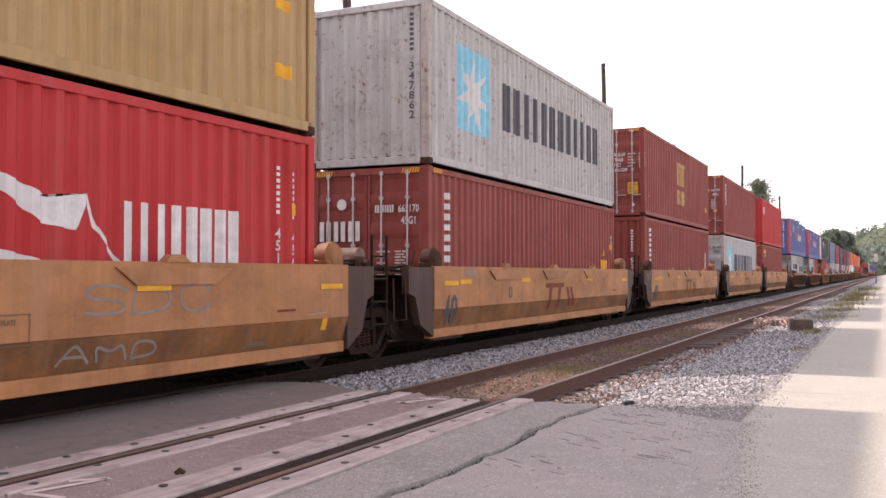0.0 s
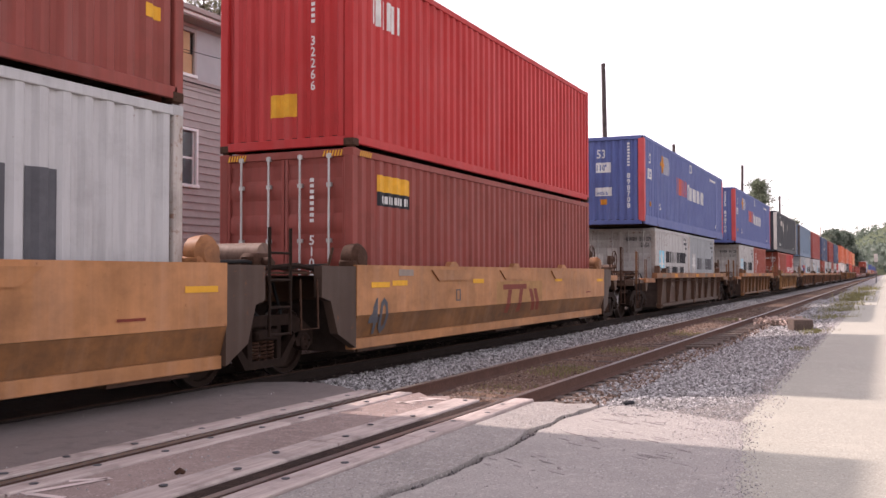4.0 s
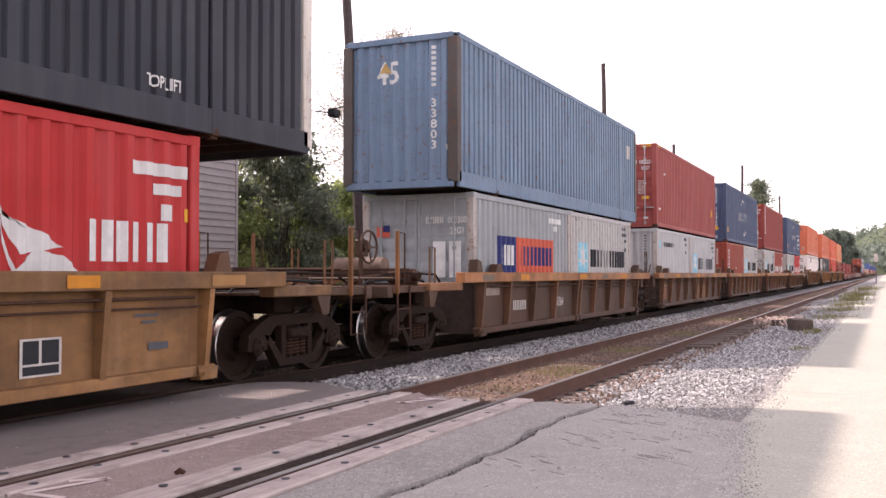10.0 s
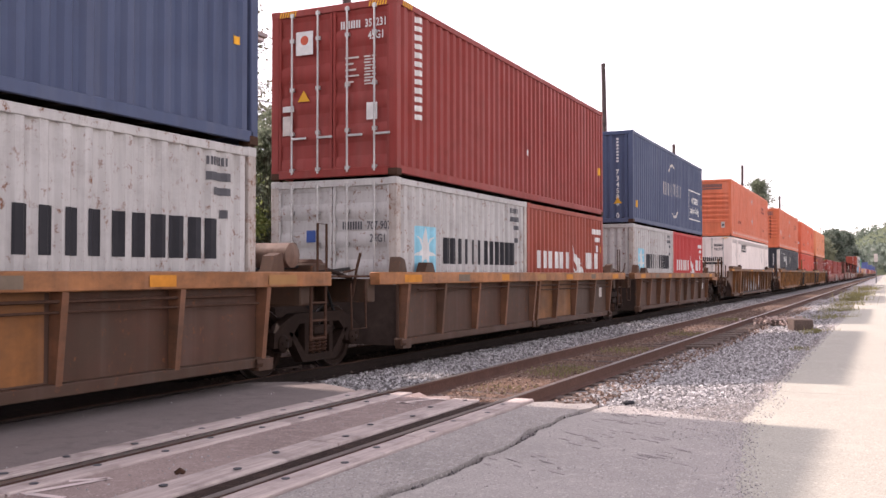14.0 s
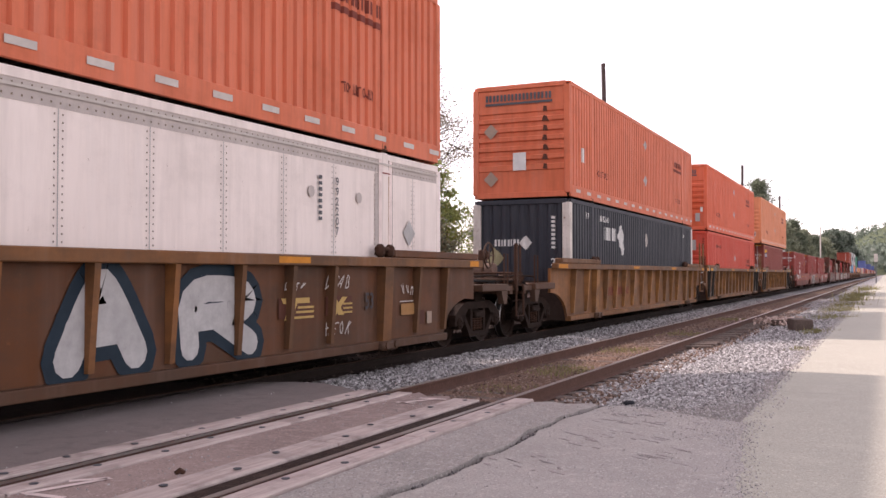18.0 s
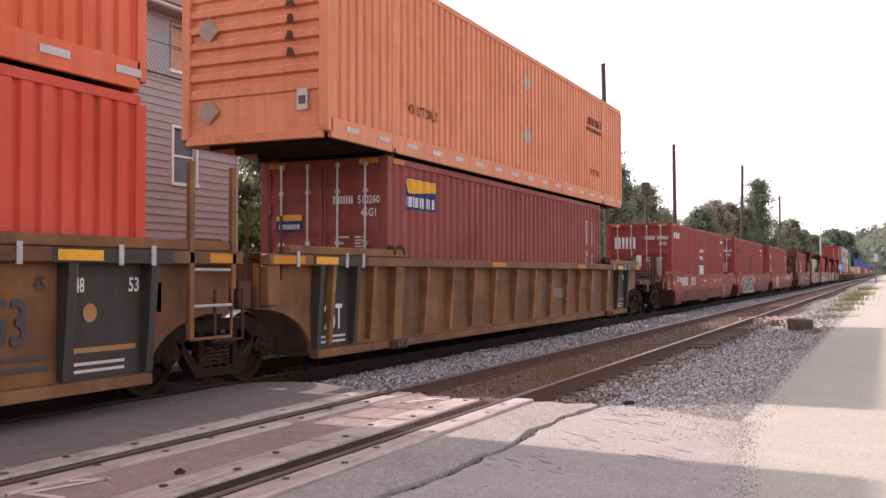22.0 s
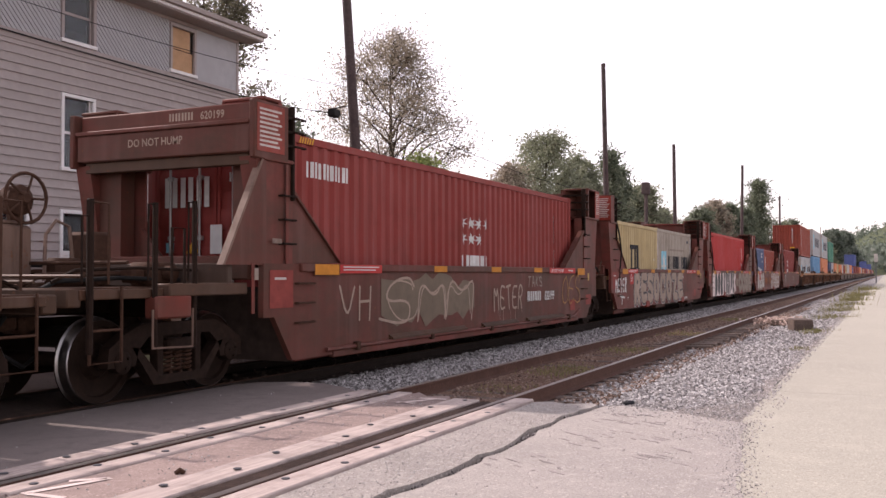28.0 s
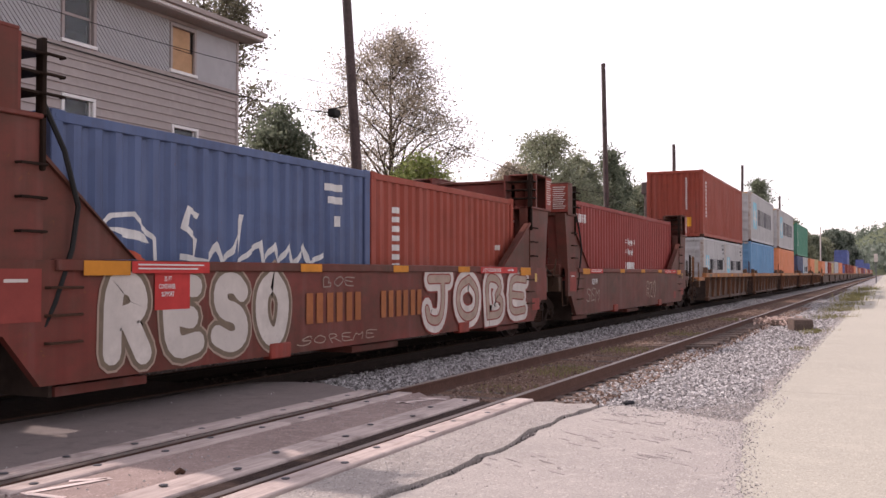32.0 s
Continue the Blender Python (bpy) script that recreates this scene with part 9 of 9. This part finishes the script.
tree(-13.2, 40.0, 12.9, 4.4, "brown", 1, 2.2, 0.11, 0.3, "sparse tree with thin brownish autumn leaves")
tree(-15.0, 29.0, 13.4, 2.6, "olive", 2, 1.3, 0.14, 0.2, "leafy tree behind the grey house")
tree(-10.2, 26.3, 7.0, 2.1, "dark", 3, 1.6, 0.15, 0.0, "leafy green bush at the corner of the house", "bush")
tree(-12.2, 24.6, 5.4, 2.6, "lit", 50, 1.7, 0.17, 0.0, "dense yellow-green brush behind the house corner", "bush")
tree(-12.6, 30.5, 5.6, 2.8, "lit", 51, 1.6, 0.17, 0.0, "dense green brush behind the railway", "bush")
tree(-12.8, 35.0, 5.2, 2.8, "lit", 52, 1.6, 0.18, 0.0, "dense yellow-green brush behind the railway", "bush")
tree(-9.4, 30.0, 4.6, 1.8, "lit", 4, 1.6, 0.14, 0.0, "yellow-green roadside bush by the house", "bush")
tree(-11.0, 38.3, 6.7, 2.6, "lit", 5, 1.6, 0.16, 0.0, "broad yellow-green bush behind the tracks", "bush")
tree(-9.5, 35.0, 4.4, 1.9, "green", 6, 1.4, 0.14, 0.0, "green bush behind the tracks", "bush")
tree(-9.5, 44.5, 4.8, 2.2, "green", 7, 1.4, 0.16, 0.0, "tall green weeds and brush", "bush")
tree(-10.5, 52.0, 5.6, 2.5, "yellow", 8, 1.3, 0.18, 0.0, "brush with some yellow leaves", "bush")
tree(-16.0, 71.0, 12.7, 4.3, "green", 9, 1.6, 0.22, 0.15, "round full-crowned green tree")
tree(-17.0, 66.0, 9.6, 3.6, "brown", 20, 1.1, 0.2, 0.1, "low sparse tree beside a round one")
tree(-15.5, 78.0, 11.6, 3.4, "green", 23, 1.5, 0.24, 0.1, "green tree filling the gap beside a round one")
tree(-13.6, 81.0, 12.4, 3.9, "dark", 10, 1.5, 0.26, 0.1, "dark green conifer behind the poles", cone=True)
tree(-14.5, 88.0, 11.6, 3.8, "dark", 11, 1.6, 0.28, 0.05, "dense dark tree beside a conifer", cone=True)
tree(-13.5, 93.0, 10.0, 3.6, "green", 12, 1.5, 0.28, 0.05, "green tree behind the poles")
tree(-13.5, 101.0, 8.0, 3.4, "green", 21, 1.4, 0.3, 0.05, "low green tree behind the tracks")
tree(-12.5, 112.0, 6.4, 3.0, "yellow", 24, 1.3, 0.3, 0.05, "low yellow-green tree behind the tracks")
tree(-12.5, 120.0, 9.4, 3.4, "dark", 13, 1.6, 0.34, 0.1, "dark broad tree in a clump")
tree(-12.5, 130.0, 11.0, 3.6, "brown", 14, 1.5, 0.32, 0.1, "brownish broad tree in a clump")
tree(-12.5, 143.0, 11.4, 3.6, "dark", 22, 1.6, 0.36, 0.1, "dark broad tree in a clump")
tree(-12.6, 158.0, 12.0, 3.6, "dark", 25, 1.6, 0.38, 0.1, "dark broad tree in a clump")
tree(-13.0, 184.0, 18.8, 8.0, "dark", 15, 1.3, 0.42, 0.1, "tall dark spruce against the sky", cone=True)
for i, (yy, h, r) in enumerate(((232, 13.2, 3.6), (250, 14.6, 4.0), (285, 13.5, 4.0), (330, 14.0, 4.5), (390, 15, 5))):
    tree(-13.0, yy, h, r, "dark" if i % 2 else "green", 30 + i, 1.0, 0.6, 0.1, "distant tree along the railway")
for i, (xx, yy, h, r) in enumerate(((-16, 500, 22, 9), (-14, 590, 25, 10), (-15, 680, 20, 9), (-22, 620, 23, 10))):
    tree(xx, yy, h, r, "far", 40 + i, 1.6, 1.5, 0.05, "distant green tree at the bend of the valley")


def hill(name, label, x0, x1, y0, y1, peak, seed, mat):
    mb, nx, ny = MB(), 46, 14
    vs = []
    for j in range(ny + 1):
        for i in range(nx + 1):
            u, w = i / nx, j / ny
            x, y = x0 + (x1 - x0) * u, y0 + (y1 - y0) * w
            h = peak * math.sin(math.pi * min(1, w * 1.1)) ** 0.8 * math.sin(math.pi * u) ** 0.7 if 0 < w < 0.9 else 0.0
            h *= 1 + 0.22 * noise.noise(Vector((x * 0.006, y * 0.006, seed))) + 0.12 * noise.noise(Vector((x * 0.035, y * 0.035, seed)))
            vs.append((x, y, -0.6 + max(0, h)))
    fs = [(j * (nx + 1) + i, j * (nx + 1) + i + 1, (j + 1) * (nx + 1) + i + 1, (j + 1) * (nx + 1) + i) for j in range(ny) for i in range(nx)]
    mb.add(vs, fs)
    solid(name, mb, mat, label, "hill")
    pr, pts = random.Random(seed), []
    for _ in range(5200):
        v = Vector(vs[pr.randrange(len(vs))])
        if v.z > 3:
            c = v + Vector((pr.uniform(-16, 16), pr.uniform(-16, 16), 0))
            for _ in range(5):
                pts.append((c.x + pr.gauss(0, 4), c.y + pr.gauss(0, 4), v.z + pr.uniform(0, 7)))
    me = leaves_mesh(pts, 5.0, np.random.default_rng(seed), 0.0)
    me.materials.append(LEAF["far"])
    tagged(new("hill_woods", me), "woods on a distant hillside", "woods", kind="stuff")


M["hillgreen"] = ground_mat("distant_woods_floor", ((0.1, 0.12, 0.07), (0.13, 0.14, 0.09), (0.08, 0.1, 0.06)), 0.05, 0.4, 0.95, 0.4, 1.0)
hill("hill_far", "hazy wooded hill at the end of the valley", -130, 520, 1250, 1900, 95, 5, M["hillgreen"])
hill("hill_near", "wooded slope where the railway bends", -40, 260, 900, 1200, 36, 8, M["hillgreen"])


def tuft(x, y, z, n, h, spread, seed, label):
    pr, mb = random.Random(seed), MB()
    for _ in range(n):
        px, py = x + pr.gauss(0, spread), y + pr.gauss(0, spread * 1.6)
        a, hh = pr.uniform(0, 2 * math.pi), h * pr.uniform(0.5, 1.2)
        lx, ly = math.cos(a) * hh * 0.4, math.sin(a) * hh * 0.4
        w = 0.006 + 0.004 * (h > 0.3)
        mb.add([(px - w, py, z), (px + w, py, z), (px + lx * 0.4 + w * 0.7, py + ly * 0.4, z + hh * 0.6), (px + lx, py + ly, z + hh), (px + lx * 0.4 - w * 0.7, py + ly * 0.4, z + hh * 0.6)], [(0, 1, 2, 4), (4, 2, 3)])
    me = mb.mesh("grass_tuft")
    ob = new("grass_tuft", me)
    ob.material_slots[0].link = "OBJECT"
    ob.material_slots[0].material = LEAF["grass"]
    return tagged(ob, label, "grass", kind="stuff")


tuft(3.75, 14.2, -0.17, 420, 0.07, 0.28, 1, "short green weeds between the rails")
tuft(3.6, 18.5, -0.17, 260, 0.07, 0.25, 2, "short green weeds between the rails")
tuft(3.7, 11.6, -0.17, 160, 0.05, 0.22, 7, "short green weeds between the rails")
tuft(3.8, 24.0, -0.17, 240, 0.08, 0.3, 8, "short green weeds between the rails")
tuft(3.75, 32.0, -0.17, 240, 0.09, 0.3, 9, "short green weeds between the rails")
tuft(6.9, 19.0, -0.1, 130, 0.1, 0.14, 10, "thin dry grass at the ballast edge")
tuft(6.75, 25.0, -0.12, 240, 0.14, 0.2, 3, "thin dry grass at the ballast edge")
for k, (y, h) in enumerate(((33.0, 0.2), (39.0, 0.3), (46.0, 0.3), (54.0, 0.4), (66.0, 0.45), (90.0, 0.5))):
    tuft(6.75, y, -0.12, 240, h, 0.2 + 0.004 * y, 20 + k, "clump of yellowed grass beside the road")

# ---- line poles and wires ----
M["pole"] = wood_grain("dark_pole_wood", (0.05, 0.035, 0.035), (0.11, 0.08, 0.075))
for bx, by, tx, ty, top, r in ((-5.0, 23.2, -5.0, 21.9, 10.6, 0.15), (-5.0, 48.9, -5.0, 48.1, 12.4, 0.14), (-5.0, 66.6, -5.0, 66.2, 10.4, 0.14), (-5.0, 99.4, -5.0, 101.1, 12.55, 0.16), (-5.0, 138.0, -5.0, 138.8, 12.2, 0.16)):
    ob = thing("utility_pole", "bare dark wooden line pole, leaning slightly", "pole", "line poles")
    part("shaft", MB().tube([(bx, by, -0.5), ((bx + tx) / 2, (by + ty) / 2, top / 2), (tx, ty, top)], r * 1.15, 10, r * 0.8), M["pole"], ob)
    if top < 11 and by < 30:
        part("junction_box", MB().box(-5.3, -5.08, 21.6, 21.95, 5.62, 5.84, 0.03), M["hose"], ob, "black cable box")
        part("bracket", MB().tube([(-5.2, 21.7, 5.84), (-5.05, 22.2, 5.98)], 0.02, 5), M["steel"], ob)
white = thing("lamp_post", "slim white post beside the far track", "post")
part("shaft", MB().tube([(-4.0, 211.0, -0.5), (-4.0, 211.6, 11.1)], 0.16, 8, 0.12), M["ink_pale"], white)
stub = thing("cut_pole", "short dark pole with a box on top", "pole")
part("shaft", MB().tube([(-6.0, 62.0, -0.5), (-6.0, 62.0, 7.1)], 0.12, 8), M["pole"], stub)
part("top_box", MB().box(-6.25, -5.75, 61.75, 62.25, 6.6, 7.4, 0.05), M["pole"], stub)


def wire(a, b, sag, r, label):
    a, b = Vector(a), Vector(b)
    pts = [a.lerp(b, t) - Vector((0, 0, sag * 4 * t * (1 - t))) for t in [i / 12 for i in range(13)]]
    ob = solid("overhead_wire", MB().tube(pts, r, 4), M["hose"], label, "wire", "overhead wires", kind="thing")
    return ob


wire((-8.44, 9.5, 6.62), (-8.44, 21.9, 6.5), 0.05, 0.018, "thick black cable along the house wall")
wire((-8.44, 21.9, 6.5), (-5.1, 22.3, 5.75), 0.05, 0.014, "black cable from the house to a pole")
wire((-8.3, 12.0, 7.25), (-5.0, 22.3, 6.5), 0.2, 0.009, "thin black overhead wire")
wire((-5.0, 22.3, 6.3), (-5.0, 48.6, 5.6), 0.5, 0.012, "thin overhead wire between poles")
wire((-5.0, 48.6, 5.6), (-5.0, 66.5, 5.4), 0.4, 0.012, "thin overhead wire between poles")

# ---- the grey house ----
house = thing("house", "three-storey house with beige clapboards and grey upper panels", "house")
M["clap"] = plain("beige_clapboard", (0.37, 0.325, 0.31), 0.7, 0.0, 0.12, 5.0, 0.1)
M["panel"] = plain("grey_board_panel", (0.4, 0.4, 0.41), 0.75, 0.0, 0.1, 4.0, 0.1)
M["trim"] = plain("white_window_trim", (0.75, 0.74, 0.73), 0.6, 0.0, 0.08, 6.0, 0.05)
M["plywood"] = plain("bare_plywood", (0.5, 0.31, 0.18), 0.8, 0.0, 0.25, 3.0, 0.1)
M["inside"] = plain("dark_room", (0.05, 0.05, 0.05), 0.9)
M["roofing"] = plain("dark_shingles", (0.12, 0.11, 0.11), 0.9, 0.0, 0.3, 6.0, 0.4)
gm, gn, gl, gp = nodes_of("window_glass")
gp.inputs["Base Color"].default_value = (0.55, 0.6, 0.62, 1)
gp.inputs["Roughness"].default_value = 0.06
gp.inputs["Transmission Weight"].default_value = 0.9
gp.inputs["IOR"].default_value = 1.2
M["glass"] = gm
HX, HY0, HY1, HTOP = -8.5, 8.0, 21.9, 8.1
opens = [(15.57, 16.42, 3.8, 5.4), (19.2, 20.08, 3.77, 5.2), (15.55, 16.42, 6.72, 7.95), (19.12, 19.98, 6.72, 7.86), (15.56, 16.6, 1.2, 2.75), (13.4, 14.55, 0.1, 2.83), (11.6, 12.45, 3.8, 5.4), (11.6, 12.45, 6.72, 7.95)]


def cells(y0, y1, z0, z1, holes):
    """Rectangles that cover an area but for its holes."""
    ys = sorted({y0, y1, *[v for h in holes for v in h[:2] if y0 < v < y1]})
    out = []
    for a, b in zip(ys, ys[1:]):
        z = z0
        for h in sorted([h for h in holes if h[0] < b - 1e-6 and h[1] > a + 1e-6 and h[2] < z1 and h[3] > z0], key=lambda h: h[2]):
            if h[2] > z:
                out.append((a, b, z, h[2]))
            z = max(z, h[3])
        if z < z1:
            out.append((a, b, z, z1))
    return out


mb = MB()
for a, b, c, d in cells(HY0, HY1, -0.5, HTOP, opens):
    mb.box(HX - 0.22, HX - 0.03, a, b, c, d)
part("front_wall", mb, M["clap"], house)
part("side_wall", MB().box(-17.0, HX - 0.03, HY1 - 0.2, HY1 - 0.02, -0.5, HTOP), M["clap"], house)
part("side_wall", MB().box(-17.0, HX - 0.03, HY0, HY0 + 0.2, -0.5, HTOP), M["clap"], house)
part("back_wall", MB().box(-17.2, -17.0, HY0, HY1, -0.5, HTOP), M["clap"], house)
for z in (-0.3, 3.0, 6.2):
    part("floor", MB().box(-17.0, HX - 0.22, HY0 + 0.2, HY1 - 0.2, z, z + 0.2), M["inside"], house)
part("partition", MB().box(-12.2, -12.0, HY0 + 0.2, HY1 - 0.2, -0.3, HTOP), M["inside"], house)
roof = part("roof", MB().prism("y", [(-7.95, HTOP + 0.02), (-7.95, HTOP + 0.2), (-12.75, HTOP + 1.1), (-17.6, HTOP + 0.2), (-17.6, HTOP + 0.02)], HY0 - 0.4, HY1 + 0.45), M["roofing"], house)
part("fascia", MB().box(-7.95, -7.9, HY0 - 0.4, HY1 + 0.45, HTOP, HTOP + 0.2, 0.01), M["trim"], roof)
part("soffit", MB().box(-8.5, -7.95, HY0 - 0.4, HY1 + 0.45, HTOP - 0.03, HTOP + 0.01), M["clap"], roof)
part("gutter", MB().prism("y", [(-7.89, HTOP + 0.2), (-7.78, HTOP + 0.2), (-7.8, HTOP + 0.09), (-7.88, HTOP + 0.07)], HY0 - 0.4, HY1 + 0.45), M["clap"], roof)
# clapboards, one by one
z, row = 0.3, 0
while z < 6.38:
    h = 0.2
    for a, b, c, d in cells(HY0, HY1 - 0.1, z, z + h, [(o[0] - 0.08, o[1] + 0.08, o[2] - 0.08, o[3] + 0.08) for o in opens]):
        if d - c > 0.03 and b > 10.5:
            part("clapboard", MB().prism("y", [(HX - 0.03, c), (HX + 0.022, c), (HX + 0.016, c + 0.012), (HX - 0.012, d), (HX - 0.03, d)], a, b), M["clap"], house)
    z += h
    row += 1
part("corner_board", MB().box(HX - 0.02, HX + 0.03, HY1 - 0.1, HY1, -0.3, HTOP, 0.006), M["clap"], house)
part("belt_board", MB().box(HX - 0.02, HX + 0.028, HY0, HY1 - 0.1, 6.4, 6.62, 0.006), M["clap"], house)
part("frieze_board", MB().box(HX - 0.02, HX + 0.028, HY0, HY1 - 0.1, 7.98, HTOP, 0.006), M["clap"], house)
# upper panels: slanting boards between the windows, flat sheets beside
for a, b in ((HY0, 11.5), (12.55, 15.45), (16.52, 19.02)):
    pn = part("upper_panel", MB().box(HX - 0.03, HX - 0.012, a, b, 6.62, 7.98), M["panel"], house)
    if a > 10:
        k = a - 1.3
        while k < b:
            q = [(k, 7.98), (k + 0.1, 7.98), (k + 0.1 + 1.3, 6.62), (k + 1.3, 6.62)]
            cl = clip_strip(q, a + 0.005, b - 0.005)
            if len(cl) >= 3:
                part("slanted_board", MB().prism("x", cl, HX - 0.012, HX + 0.012), M["panel"], pn)
            k += 0.135
part("upper_panel", MB().box(HX - 0.03, HX + 0.008, 20.08, HY1 - 0.1, 6.62, 7.98), M["panel"], house)


def house_window(y0, y1, z0, z1, boarded=False, low=False):
    w = part("window", MB().box(HX - 0.1, HX + 0.04, y0 - 0.08, y0, z0 - 0.08, z1 + 0.08, 0.006).box(HX - 0.1, HX + 0.04, y1, y1 + 0.08, z0 - 0.08, z1 + 0.08, 0.006).box(HX - 0.1, HX + 0.04, y0, y1, z1, z1 + 0.08, 0.006), M["trim"] if not z0 > 6 else M["clap"], house)
    part("sill", MB().box(HX - 0.1, HX + 0.07, y0 - 0.1, y1 + 0.1, z0 - 0.09, z0, 0.01), M["trim"], w)
    m = (z0 + z1) / 2
    if boarded:
        part("board", MB().box(HX - 0.07, HX - 0.05, y0, y1, z0, m - 0.01).box(HX - 0.07, HX - 0.05, y0, y1 - 0.1, m + 0.01, z1), M["plywood"], w)
        return
    if low:
        part("panel", MB().box(HX - 0.12, HX - 0.05, y0, y1, z0, z1 - 0.95, 0.01), M["trim"], w)
        part("pane", MB().box(HX - 0.09, HX - 0.085, y0, y1, z1 - 0.9, z1), M["glass"], w)
        part("rail", MB().box(HX - 0.12, HX - 0.04, y0, y1, z1 - 0.95, z1 - 0.85, 0.008), M["trim"], w)
        return
    part("sash", MB().box(HX - 0.1, HX - 0.05, y0, y1, m - 0.03, m + 0.03).box(HX - 0.1, HX - 0.05, y0, y0 + 0.05, z0, z1).box(HX - 0.1, HX - 0.05, y1 - 0.05, y1, z0, z1), M["trim"] if z0 < 6 else M["clap"], w)
    for a, b in ((z0, m - 0.03), (m + 0.03, z1)):
        ob = part("pane", MB().box(HX - 0.08, HX - 0.075, y0 + 0.05, y1 - 0.05, a, b), M["glass"], w)
        ob.visible_shadow = False


for k, o in enumerate(opens):
    house_window(*o, boarded=k == 3, low=k in (4, 5))

# a white gabled house far along the line
far_house = thing("house", "small white gabled house far along the railway", "house")
part("wall", MB().box(-17, -11, 203, 211, -0.5, 6.0), M["trim"], far_house)
part("roof", MB().prism("y", [(-17.4, 5.9), (-14, 7.8), (-10.6, 5.9)], 202.6, 211.4), M["ink_silver"], far_house)
part("window", MB().box(-11.0, -10.95, 205.5, 206.6, 3.4, 4.8), M["glass"], far_house)
post = thing("signal_mast", "small white-topped signal mast beside the road", "signal")
part("mast", MB().tube([(7.0, 150, -0.3), (7.0, 150, 3.4)], 0.07, 6), M["ink_grey"], post)
part("head", MB().box(6.75, 7.25, 149.85, 150.1, 3.0, 4.2, 0.05), M["ink_pale"], post)

# ---- what moves ----
def run(t):
    """Metres that the train has gone at t seconds."""
    return 12.80262 * t - 0.01175902 * t * t + 0.000248255 * t ** 3


def motions():
    times = [2.0 * i for i in range(17)]
    for ob, s, z in RIDES:
        walk(ob, [(t, pose(0, s - run(t), z)) for t in times])
    rows = [(k / 30, pose(0, 0, 0, math.degrees(run(k / 30) / WHEEL_R))) for k in range(961)]
    walk(WHEELS[0], rows)
    first = WHEELS[0].animation_data
    for w in WHEELS[1:]:
        w.rotation_mode = "QUATERNION"
        keys = w.animation_data_create()
        keys.action = first.action
        keys.action_slot = first.action_slot


motions()
